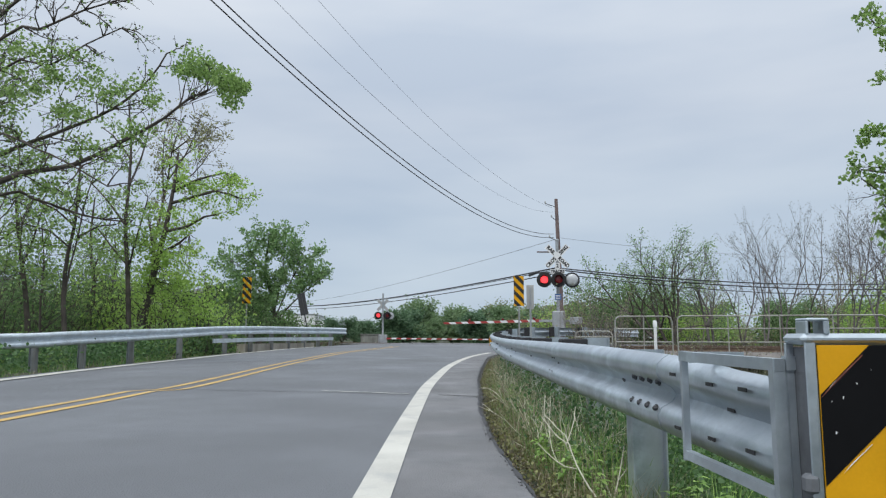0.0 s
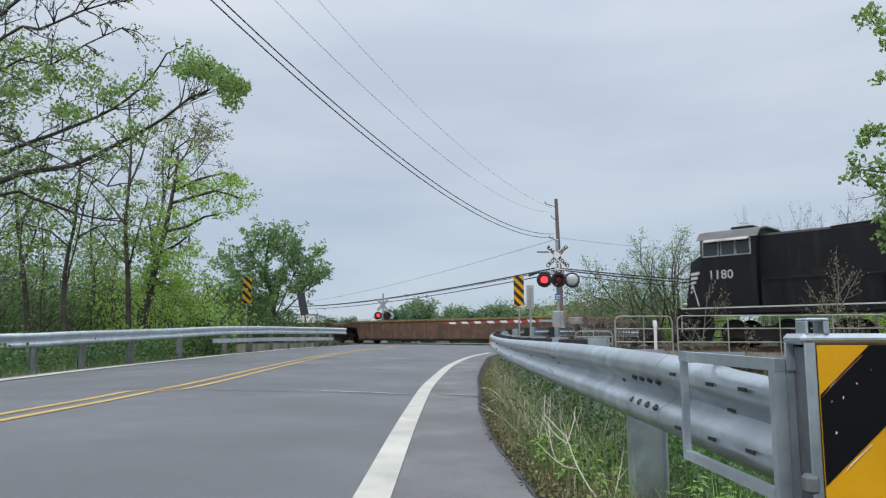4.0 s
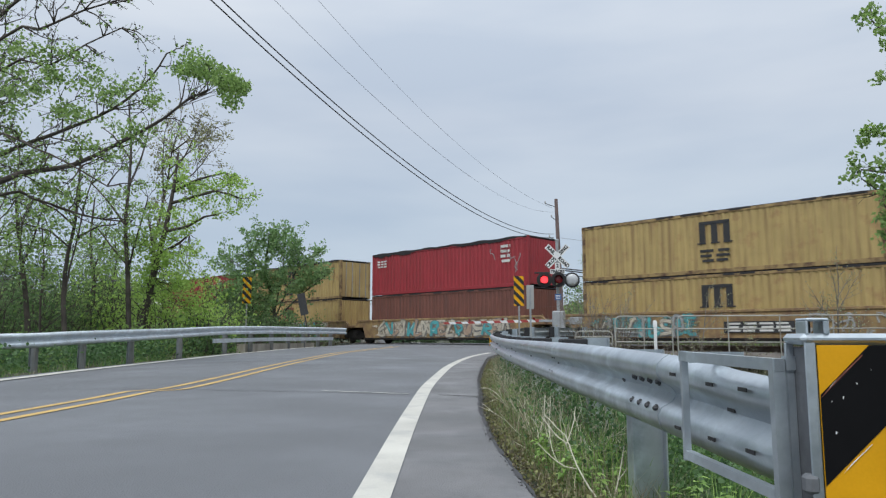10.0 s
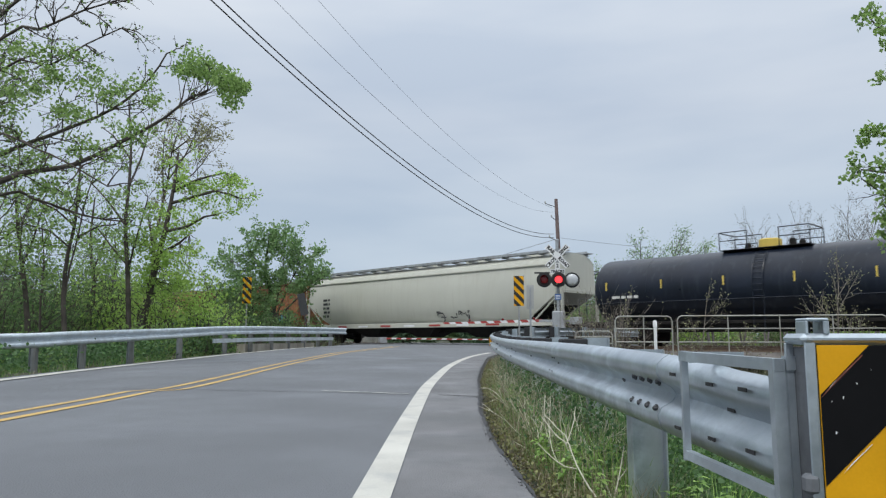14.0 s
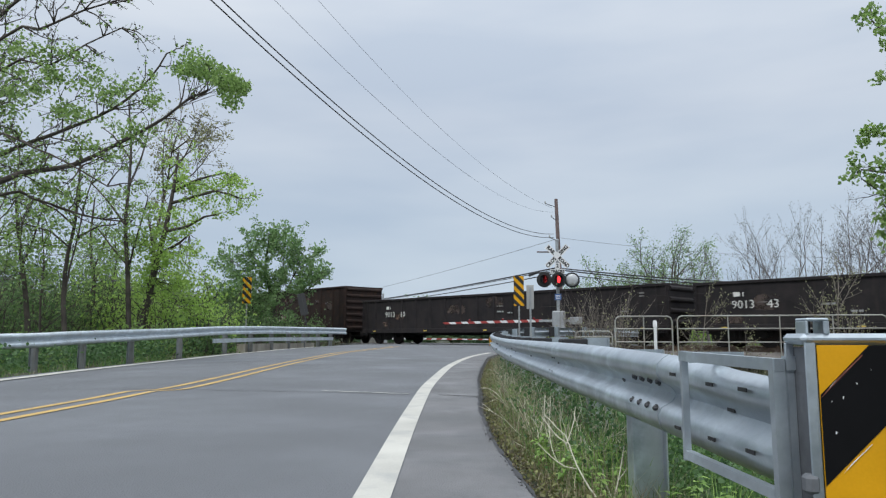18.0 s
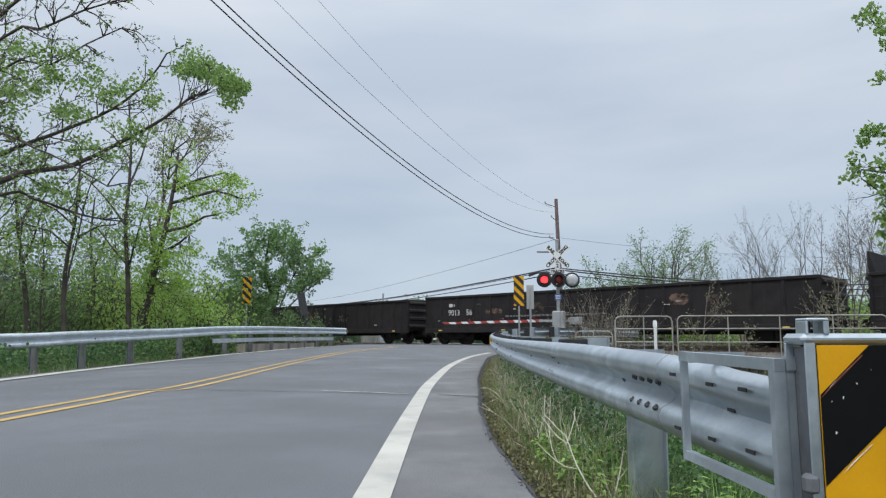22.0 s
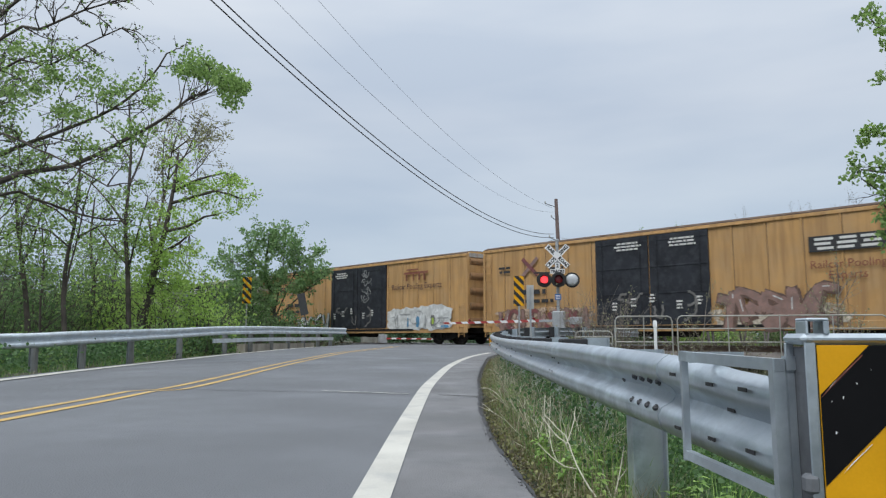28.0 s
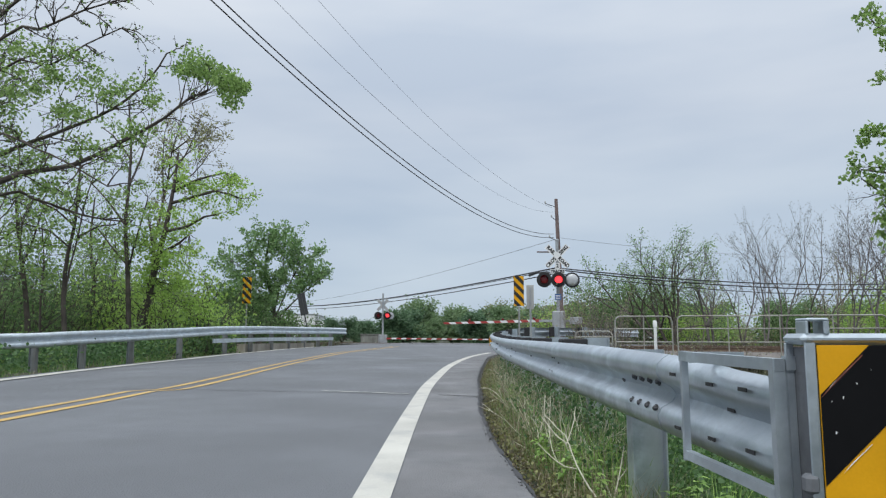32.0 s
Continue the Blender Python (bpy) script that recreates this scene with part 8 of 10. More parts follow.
def right_overhang():
    """Leafing branches that reach in from a tree beside the near guardrail."""
    rng = np.random.default_rng(31)
    d = 13.0

    def at(px, py, dd=0.0):
        q = d + dd
        return np.array([(px + 38 - 784) / 1250 * q, q, EYE + q * ((598 - py) / 1250) * 1.01])
    tubes, tips = [], []
    root_p = np.array([10.6, 13.6, -1.0])
    trunk = [root_p, root_p + [-0.1, 0, 2.5], root_p + [0.1, 0.1, 5.0], root_p + [0.0, 0.1, 8.0], root_p + [0.2, 0.0, 10.0]]
    tubes.append((trunk, [0.3, 0.25, 0.2, 0.13, 0.05], 9))
    for pts, n in (([trunk[1] + [0, 0, 1.5], at(1590, 330), at(1545, 305), at(1505, 300)], 12), ([trunk[1] + [0, 0, 0.8], at(1600, 400), at(1560, 390), at(1535, 360)], 8), ([trunk[2], at(1600, 240), at(1560, 235), at(1532, 232)], 9), ([trunk[3], at(1590, 60), at(1560, 40), at(1540, 15)], 8), ([trunk[2], at(1600, 150), at(1580, 130)], 5), ([trunk[1], at(1600, 470), at(1565, 430), at(1555, 400)], 5)):
        sm = [np.array(p) for p in smoothline([Vector(p) for p in pts], 0.25)]
        m = len(sm)
        tubes.append((sm, [0.045 * (1 - 0.85 * k / m) + 0.005 for k in range(m)], 6))
        for k in range(m // 3, m):
            for rep in range(2):
                got = []
                ax = unit(sm[min(k + 1, m - 1)] - sm[k - 1])
                grow(rng, sm[k], ax * 0.5 + rng.normal(size=3) * 0.5, 0.24, 0.008, 1, 2, tubes, got, 2, 0.25, 0.0, 0.7, 0.6)
                tips.extend(got)
    # bare twigs that reach further in
    for q0, q1 in (((1545, 350), (1470, 300)), ((1560, 330), (1490, 355)), ((1550, 300), (1500, 270))):
        a, b = at(*q0), at(*q1)
        grow(rng, a, b - a, np.linalg.norm(b - a) * 0.8, 0.014, 1, 2, tubes, [], 3, 0.15, 0.0, 0.6, 0.5)
    cs = scatter(rng, tips, 3, 0.08)
    finish_tree("tree", Matrix.Identity(4), tubes, cs, 0.10, BARK, LEAF_MAPLE, "leafing tree reaching in beside the near guardrail", rng, "tree", "roadside trees")


def build_woods():
    overhang_tree()
    right_overhang()
    G = "roadside trees"
    slim = "slim young tree with sparse spring leaves"
    limb_tree(101, 24, ([(115, 600), (112, 520), (120, 450), (132, 400), (140, 330), (143, 260)], [(113, 540), (122, 480), (138, 420), (150, 360), (170, 300)], [(132, 400), (100, 372), (60, 352)], [(125, 440), (90, 410), (40, 395)], [(138, 420), (175, 400), (205, 398)]),
        ((125, 375, 42, 10, 9), (152, 350, 30, 9, 7), (90, 402, 26, 12, 7), (60, 380, 30, 12, 8), (22, 362, 28, 18, 9), (40, 432, 32, 14, 9), (150, 420, 24, 10, 5), (100, 330, 30, 10, 4), (10, 400, 20, 20, 7)), 0.085, LEAF_MAPLE, slim, G)
    limb_tree(102, 26, ([(228, 600), (226, 480), (222, 400), (228, 330), (232, 260), (228, 180)], [(227, 480), (236, 440), (248, 400), (262, 350)], [(228, 330), (250, 280), (264, 230)], [(222, 400), (190, 355), (150, 312)], [(226, 470), (200, 440), (170, 400)], [(230, 280), (200, 240), (180, 225)]),
        ((225, 372, 26, 12, 7), (200, 346, 20, 9, 5), (250, 332, 22, 10, 5), (214, 420, 32, 14, 9), (262, 420, 22, 14, 7), (182, 402, 30, 10, 6), (210, 300, 22, 9, 4), (245, 375, 24, 10, 6), (190, 455, 26, 14, 8)), 0.095, LEAF_MAPLE, slim, G)
    limb_tree(103, 27, ([(246, 600), (258, 545), (276, 470), (292, 410), (306, 340), (316, 270)], [(292, 410), (330, 402), (362, 384), (382, 380)], [(302, 360), (340, 350), (380, 338), (428, 352)], [(306, 340), (350, 318), (400, 306)], [(276, 470), (268, 420), (262, 380)], [(282, 450), (318, 430), (335, 415)]),
        ((330, 322, 22, 12, 9), (362, 330, 30, 10, 11), (402, 318, 22, 9, 8), (410, 350, 18, 10, 6), (345, 358, 28, 9, 8), (310, 380, 20, 14, 8), (330, 420, 14, 16, 7), (286, 420, 18, 26, 14), (278, 460, 20, 26, 14), (266, 510, 18, 26, 12), (312, 455, 26, 22, 13), (330, 500, 26, 22, 13), (300, 520, 26, 26, 14), (346, 540, 20, 20, 9), (250, 430, 18, 14, 5), (318, 300, 18, 9, 5), (425, 330, 10, 8, 3)), 0.15, LEAF_LIGHT, "leaning ivy-grown tree with fresh green crown", G, each=17)
    limb_tree(104, 25, ([(50, 600), (45, 520), (38, 460), (30, 380), (25, 300)], [(40, 470), (60, 420), (75, 370)], [(70, 600), (72, 530), (78, 470), (74, 400)]),
        ((20, 332, 30, 14, 8), (60, 352, 26, 12, 7), (30, 400, 34, 16, 10), (75, 440, 26, 16, 8), (10, 460, 26, 22, 12), (55, 480, 26, 18, 9)), 0.1, LEAF_MAPLE, slim, G)
    limb_tree(108, 33, ([(262, 600), (272, 450), (284, 380), (297, 320), (304, 270), (318, 225)], [(290, 350), (288, 290), (292, 232)], [(297, 320), (325, 280), (345, 240), (352, 215)], [(300, 300), (340, 265), (384, 226)], [(304, 270), (330, 250), (365, 245)], [(295, 330), (340, 310), (372, 270)]),
        ((330, 250, 36, 22, 4), (360, 240, 18, 12, 2)), 0.09, LEAF_BUFF, "bare-twigged slim tree with few buds", G, twigs=3)
    limb_tree(106, 31, ([(160, 600), (166, 500), (160, 430), (168, 350)], [(164, 480), (185, 430), (196, 390)], [(200, 600), (198, 520), (206, 460), (202, 420)]),
        ((165, 440, 26, 14, 7), (150, 470, 26, 14, 7), (200, 440, 22, 12, 6), (185, 480, 24, 14, 8), (130, 450, 24, 14, 6)), 0.1, LEAF_MAPLE, slim, G)
    tree(105, stand(-75, 20, 120), 11.5, 0.14, LEAF_MAPLE, slim, per=2, leaf=0.12, spread=0.6, group=G, start=0.25)
    # the round tree by the tracks
    rg = np.random.default_rng(19)
    tufts = []
    while len(tufts) < 92:
        px, py = rg.uniform(384, 572), rg.uniform(405, 590)
        top = np.interp(px, [384, 400, 440, 470, 505, 530, 560, 580], [462, 448, 436, 414, 414, 438, 452, 480])
        low = np.interp(px, [384, 420, 505, 520, 545, 580], [500, 598, 598, 520, 505, 495])
        if top < py < low:
            tufts.append((px, py, 13, 6, 4))
    limb_tree(110, 42, ([(488, 604), (486, 560), (480, 520), (470, 470), (478, 415)], [(486, 560), (455, 510), (425, 470), (395, 455)], [(488, 560), (510, 510), (530, 470), (560, 450)], [(486, 550), (500, 480), (505, 420)], [(484, 575), (440, 545), (405, 520)], [(490, 565), (530, 525), (575, 490)], [(470, 480), (445, 450), (436, 430)]),
        tufts, 0.12, LEAF_COOL, "broad green tree with open tufted crown beside the tracks", G, leaf=0.145, spread=0.12, each=11, spray=True)
    # understorey on the left
    rng = np.random.default_rng(7)
    bright, dull = "fresh green understorey shrub at the wood's edge", "dense dark green undergrowth in the wood"
    for k, (x, d, h, w, mt) in enumerate(((20, 27, 3.4, 3.2, LEAF_DARK), (75, 29, 4.4, 3.4, LEAF_DARK), (140, 31, 4.6, 3.6, LEAF_MAPLE), (195, 33, 4.2, 3.4, LEAF_MAPLE), (250, 30, 4.0, 3.0, LEAF_LIGHT), (300, 28, 3.8, 3.0, LEAF_LIGHT), (345, 31, 2.5, 3.0, LEAF_LIGHT), (372, 36, 2.3, 3.4, LEAF_DARK), (-30, 25, 4.2, 3.6, LEAF_DARK), (110, 38, 5.2, 4.4, LEAF_DARK), (210, 40, 5.6, 4.6, LEAF_MAPLE), (300, 41, 3.9, 4.6, LEAF_LIGHT), (40, 37, 6.0, 4.6, LEAF_DARK), (-10, 45, 7.5, 5.5, LEAF_DARK), (410, 40, 2.8, 3.2, LEAF_DARK), (450, 39, 2.6, 2.8, LEAF_DARK), (520, 40, 2.2, 2.4, LEAF_DARK), (165, 24, 1.3, 2.2, LEAF_DARK), (60, 21, 1.5, 2.0, LEAF_MAPLE), (280, 25, 1.6, 2.0, LEAF_MAPLE), (340, 27, 1.7, 2.2, LEAF_DARK))):
        shrub(200 + k, stand(x, d, 40 * k), h, w, mt, dull if mt is LEAF_DARK else bright, n=int(700 + 330 * h), leaf=0.09 + 0.001 * d)
    # right of the crossing, beyond the tracks
    B = "bare grey-twigged tree just coming into bud"
    tree(120, stand(1185, 62, 0), 11.6, 0.18, LEAF_COOL, "spreading tree with pale spring buds beyond the tracks", per=2, leaf=0.13, stems=4, spread=0.7, group=G, start=0.2, bark=BARK, spread_l=0.2)
    tree(121, stand(1255, 66, 90), 10.6, 0.14, LEAF_MAPLE, "spreading tree with pale spring buds beyond the tracks", per=1, leaf=0.13, stems=3, spread=0.6, group=G, bark=BARK_GREY)
    for k, (x, d, h) in enumerate(((1345, 46, 9.0), (1395, 47, 10.4), (1440, 44, 10.0), (1495, 45, 10.8), (1545, 42, 9.8), (1590, 44, 10.5), (1310, 52, 8.6), (1640, 40, 10.0))):
        tree(130 + k, stand(x, d * 1.4, 50 * k), h * 1.40, 0.10, BUD, B, per=1, leaf=0.085, stems=2, spread=0.5, group=G, start=0.3, bark=BARK_GREY, last=3, split=3 + k % 2, spread_l=0.12)
    for k, (x, d, h, w, mt, n) in enumerate(((1105, 62, 7.2, 6.0, LEAF_DARK, 7500), (1150, 66, 6.6, 5.5, LEAF_DARK, 6500), (1215, 62, 4.4, 5.0, LEAF_LIGHT, 2800), (1275, 66, 4.0, 5.0, LEAF_MAPLE, 2600), (1395, 62, 4.6, 5.0, LEAF_DARK, 3600), (1440, 64, 4.0, 5.0, LEAF_DARK, 3000), (1330, 72, 3.2, 5.0, LEAF_BUFF, 1800), (1500, 60, 3.4, 5.0, LEAF_LIGHT, 2400), (1560, 56, 5.8, 5.0, LEAF_LIGHT, 2800), (1620, 54, 5.5, 5.0, LEAF_LIGHT, 2600), (1040, 64, 4.4, 4.0, LEAF_BUFF, 1500), (995, 68, 4.6, 4.4, LEAF_LIGHT, 1800), (955, 72, 4.2, 4.4, LEAF_BUFF, 1500))):
        shrub(240 + k, stand(x, d * 1.2, 33 * k), h * 1.2, w * 1.2, mt, "green thicket beyond the railway tracks", n=n, leaf=0.2)
    # bare brush this side of the tracks
    for k, (x, d, h, w, n) in enumerate(((1036, 26.5, 2.6, 1.5, 60), (1046, 27.2, 3.2, 1.6, 50), (1062, 26.8, 3.4, 1.8, 50), (1095, 26.2, 2.7, 1.6, 50), (1048, 26, 3.5, 1.9, 70), (1075, 25.5, 3.1, 1.6, 60), (1225, 23, 1.9, 0.8, 26), (1470, 21.5, 1.3, 1.2, 30), (1130, 24, 1.4, 1.2, 30), (1300, 22.5, 1.2, 1.0, 20), (1385, 22, 1.3, 1.2, 24), (1530, 20.5, 1.6, 1.2, 26), (1180, 23.5, 1.3, 1.0, 20))):
        shrub(270 + k, stand(x, d, 61 * k, 0.1), h, w, LEAF_BUFF, "bare grey-brown brush beside the tracks", n=n, leaf=0.07, bark=BARK_TAN, twigs=10 if w < 1.5 else 20, thick=0.5)


def build_saplings():
    for k, (x, d, h, r, sp) in enumerate(((1474, 21, 3.7, 0.042, 8), (1446, 22, 2.6, 0.03, 7), (1226, 23, 3.0, 0.03, 6), (1216, 23.5, 2.0, 0.02, 5), (1090, 25, 2.4, 0.022, 5), (1320, 22, 1.9, 0.016, 4), (1525, 21, 2.2, 0.02, 5), (1500, 21.5, 2.4, 0.024, 6))):
        tree(400 + k, stand(x, d, 70 * k), h, r, LEAF_BUFF, "bare slender sapling in front of the tracks", per=1, leaf=0.05, last=2, split=sp, bark=BARK_TAN, start=0.18, spread=0.62, shrink=0.46, wander=0.07, trunk_part=0.85, name="sapling", category="sapling", group="saplings", spread_l=0.04)


def build_warehouse():
    root = thing("warehouse", pose(-46.0, 205, -0.6, 0, 0, 4), "long pale warehouse beyond the far trees", "warehouse")
    part("wall", Shape().box(-2, 9, 0, 30, 0, 7.9), SIGN_WHITE, root)
    part("roof", Shape().box(-2.3, 9.3, -0.3, 30.3, 7.9, 8.1, 0.05), LAMP_BACK, root, "pale metal roof edge")
    for k in range(2):
        part("dock_door", Shape().box(0.0 + 4.6 * k, 3.0 + 4.6 * k, -0.06, -0.01, 0.3, 3.6, 0.01), STEEL_OLD, root)


def build_far_woods():
    G = "far trees"
    kinds = []
    base = Matrix.Translation((-260, 420, -0.6))
    for k, (mt, hgt, per, stems) in enumerate(((LEAF_FAR_HAZED, 9.0, 12, 3), (LEAF_FAR_DARK, 8.0, 16, 3), (LEAF_FAR_OLIVE, 9.0, 9, 3), (LEAF_FAR_HAZED, 8.0, 14, 4))):
        kinds.append(tree(300 + k, base @ Matrix.Translation((30 * k, 0, 0)), hgt, 0.16, mt, "distant leafing tree on the skyline", per=per, leaf=0.3, stems=stems, spread=0.85, group=G, start=0.1, spread_l=0.45, last=2, split=5, trunk_part=0.55))
    rng = np.random.default_rng(55)
    for k in range(86):
        x = -260 + 24 * k + rng.uniform(-9, 9)
        d = rng.uniform(105, 165) if x < 900 else rng.uniform(95, 150)
        if x < 380:
            d = rng.uniform(70, 120)
        want = np.interp(x, [300, 490, 510, 570, 590, 640, 700, 725, 760, 830, 900, 1000, 1568], [70, 45, 14, 14, 34, 33, 40, 64, 36, 44, 50, 50, 46]) * np.interp(x, [1260, 1290, 1350, 1380], [1, 0.45, 0.45, 1]) * rng.uniform(0.75, 1.1)
        size = want / 1250 * d / 4.6
        px = (x - 784) / 1250 * d
        copy_thing(kinds[int(rng.integers(0, 4)) if abs(x - 725) > 20 else 1], Matrix.Translation((px, d, -0.6)) @ pose(0, 0, 0, 0, 0, rng.uniform(0, 360)) @ Matrix.Diagonal((size * rng.uniform(1.0, 1.5), size * rng.uniform(1.0, 1.5), size, 1)))


def blades(rng, P, height, width, lean):
    """Tapering two-piece blades rooted at P."""
    n = len(P)
    q = rng.uniform(0, 6.283, n)
    side = np.stack([np.cos(q), np.sin(q), np.zeros(n)], 1)
    bend = np.stack([-np.sin(q), np.cos(q), np.zeros(n)], 1) * (rng.normal(size=(n, 1)) * lean)
    h = height[:, None]
    up = np.array([0, 0, 1.0])
    w = width[:, None]
    mid = P + up * h * 0.55 + bend * h * 0.35
    tip = P + up * h * 0.95 + bend * h
    v = np.stack([P - side * w, P + side * w, mid + side * w * 0.7, mid - side * w * 0.7, tip + side * w * 0.12, tip - side * w * 0.12], 1).reshape(-1, 3)
    i = np.arange(n)[:, None] * 6
    return v, np.concatenate([np.concatenate([i, i + 1, i + 2, i + 3], 1), np.concatenate([i + 3, i + 2, i + 4, i + 5], 1)])


def build_verge():
    rng = np.random.default_rng(77)

    def roots(n, y0, y1, u0, u1, side, power=1.0):
        y = y0 + (y1 - y0) * rng.uniform(size=n) ** power
        u = rng.uniform(u0, u1, n)
        x = road_right(y) + u if side > 0 else road_left(y) - u
        z = ground_z(x, y)
        return np.stack([x, y, z - 0.02], 1), u
    # right verge: rank grass, thin beside the asphalt
    def near(y):
        return np.interp(y, [2.0, 3.2, 4.6], [0.3, 0.5, 1.0])
    P, u = roots(17000, 2.0, 24.0, 0.14, 2.2, 1, 1.6)
    h = np.interp(u, [0.1, 0.3, 0.5, 0.9, 2.6], [0.05, 0.14, 0.34, 0.62, 0.8]) * rng.uniform(0.35, 1.25, len(u)) * near(P[:, 1])
    v, f = blades(rng, P, h, rng.uniform(0.002, 0.0055, len(u)), 0.5)
    tagged(quick_mesh("verge_grass", v, f, GRASS), "rank green grass on the sloping verge", "grass", kind="stuff")
    # bright tufts of long grass by the near post
    C = []
    for x0, y0, n in ((0.92, 4.15, 150), (0.80, 4.5, 90), (1.02, 3.75, 120), (0.95, 5.3, 90), (1.3, 3.3, 80), (1.5, 3.0, 80), (0.9, 6.4, 80)):
        C.append(np.stack([x0 + rng.normal(size=n) * 0.055, y0 + rng.normal(size=n) * 0.09], 1))
    C = np.concatenate(C)
    P = np.stack([C[:, 0], C[:, 1], ground_z(C[:, 0], C[:, 1]) - 0.02], 1)
    v, f = blades(rng, P, rng.uniform(0.18, 0.5, len(P)), rng.uniform(0.0025, 0.005, len(P)), 0.38)
    tagged(quick_mesh("grass_tufts", v, f, WEED), "bright green tufts of long grass under the guardrail", "grass", kind="stuff")
    # fresh blades close to the asphalt
    P, u = roots(4200, 3.2, 11.0, 0.24, 0.75, 1, 1.5)
    h = np.interp(u, [0.24, 0.4, 0.75], [0.10, 0.26, 0.42]) * rng.uniform(0.4, 1.2, len(u)) * near(P[:, 1])
    v, f = blades(rng, P, h, rng.uniform(0.002, 0.0045, len(u)), 0.45)
    tagged(quick_mesh("fresh_grass", v, f, GRASS), "fresh green grass blades on the verge", "grass", kind="stuff")
    # dry stems standing and fallen
    P, u = roots(6500, 3.0, 24.0, 0.12, 0.8, 1, 1.6)
    h = np.interp(u, [0.06, 0.2, 0.4, 0.7], [0.03, 0.12, 0.40, 0.6]) * rng.uniform(0.3, 1.3, len(u)) * near(P[:, 1])
    v, f = blades(rng, P, h, rng.uniform(0.0013, 0.0034, len(u)), 0.45)
    tagged(quick_mesh("dead_stems", v, f, STRAW), "dry straw-coloured dead stems among grass", "dead grass", kind="stuff")
    # litter and moss at the asphalt's edge
    P, u = roots(14000, 2.2, 22.0, -0.015, 0.5, 1, 1.6)
    lv, lf = leaf_mesh(rng, P + np.array([0, 0, 0.03]), 0.017, 0.0)
    tagged(quick_mesh("leaf_litter", lv, lf, LITTER), "brown leaf litter along the asphalt edge", "leaf litter", kind="stuff")
    P, u = roots(9000, 2.6, 20.0, 0.04, 0.5, 1, 1.4)
    P[:, 2] += rng.uniform(0.02, 0.09, len(P)) * np.interp(u, [0.04, 0.4], [0.4, 1.6])
    lv, lf = leaf_mesh(rng, P, 0.022, 0.0)
    tagged(quick_mesh("low_weeds", lv, lf, MOSS), "low olive-green creeping weeds beside the asphalt", "weeds", kind="stuff")
    P, u = roots(700, 2.4, 16.0, -0.03, 0.12, 1, 1.6)
    P[:, 2] = road_top(road_right(P[:, 1]), P[:, 1]) + np.where(u < 0, 0.004, -0.01 - 0.5 * u)
    v, f = [], []
    for p in P:
        r = rng.uniform(0.003, 0.008)
        o = rng.normal(size=(6, 3)) * 0.3 + np.array([(1, 0, 0), (-1, 0, 0), (0, 1, 0), (0, -1, 0), (0, 0, 0.7), (0, 0, -0.7)])
        n = len(v)
        v += (p + o * r).tolist()
        f += [(n + a, n + b, n + c) for a in (0, 1) for b, c in ((2, 4), (4, 3), (3, 5), (5, 2))]
    tagged(quick_mesh("asphalt_crumbs", v, f, ASPHALT_EDGE), "dark crumbs broken off the asphalt edge", "asphalt crumbs", kind="stuff")
    # tangle of weeds in the lee of the beam; its shade is in the leaf colour
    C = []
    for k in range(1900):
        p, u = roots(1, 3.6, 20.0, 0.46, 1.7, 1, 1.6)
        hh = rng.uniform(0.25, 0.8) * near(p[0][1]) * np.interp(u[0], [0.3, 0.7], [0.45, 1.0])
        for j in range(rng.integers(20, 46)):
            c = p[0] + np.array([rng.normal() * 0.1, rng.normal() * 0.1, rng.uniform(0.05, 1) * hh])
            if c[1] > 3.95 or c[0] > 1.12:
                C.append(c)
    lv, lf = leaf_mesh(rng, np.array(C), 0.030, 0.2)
    tagged(quick_mesh("broadleaf_weeds", lv, lf, WEED_SHADED), "weeds in a tangle under the guardrail, shade put into their green", "weeds", kind="stuff")
    # leafy plants: stems with whorls of long pointed leaves
    LV, LF, tubes = [], [], []
    spots = [(0.60 + rng.uniform(0, 0.42), rng.uniform(3.5, 5.0)) for k in range(46)] + [(rng.uniform(1.02, 1.7), rng.uniform(2.3, 3.6)) for k in range(85)] + [(rng.uniform(0.75, 1.3), rng.uniform(5.0, 9.0)) for k in range(50)]
    for x0, y0 in spots:
        p = np.array([x0, y0, float(ground_z(np.array(x0), np.array(y0)))])
        hh = rng.uniform(0.10, 0.30) * np.interp(x0, [0.5, 0.8, 1.1], [0.45, 1.0, 1.3])
        lean = rng.normal(size=3) * 0.2
        top = p + np.array([lean[0] * hh, lean[1] * hh, hh])
        tubes.append(([p, (p + top) / 2 + rng.normal(size=3) * 0.01, top], [0.004, 0.003, 0.002], 4))
        for j in range(rng.integers(12, 22)):
            u = rng.uniform(0.3, 1.0)
            o = p + (top - p) * u
            q = rng.uniform(0, 6.283)
            d = np.array([math.cos(q), math.sin(q), rng.uniform(-0.1, 0.45)])
            d /= np.linalg.norm(d)
            l, w = rng.uniform(0.032, 0.07), rng.uniform(0.009, 0.017)
            n = unit(np.cross(d, [0, 0, 1.0]))
            k0 = len(LV)
            dip = np.array([0, 0, -0.25 * l])
            LV += [o, o + d * l * 0.35 + n * w + [0, 0, 0.006], o + d * l * 0.4, o + d * l * 0.35 - n * w + [0, 0, 0.006], o + d * l * 0.7 + n * w * 0.7 + dip * 0.4, o + d * l * 0.7 - n * w * 0.7 + dip * 0.4, o + d * l + dip, o + d * l * 0.7 + dip * 0.5]
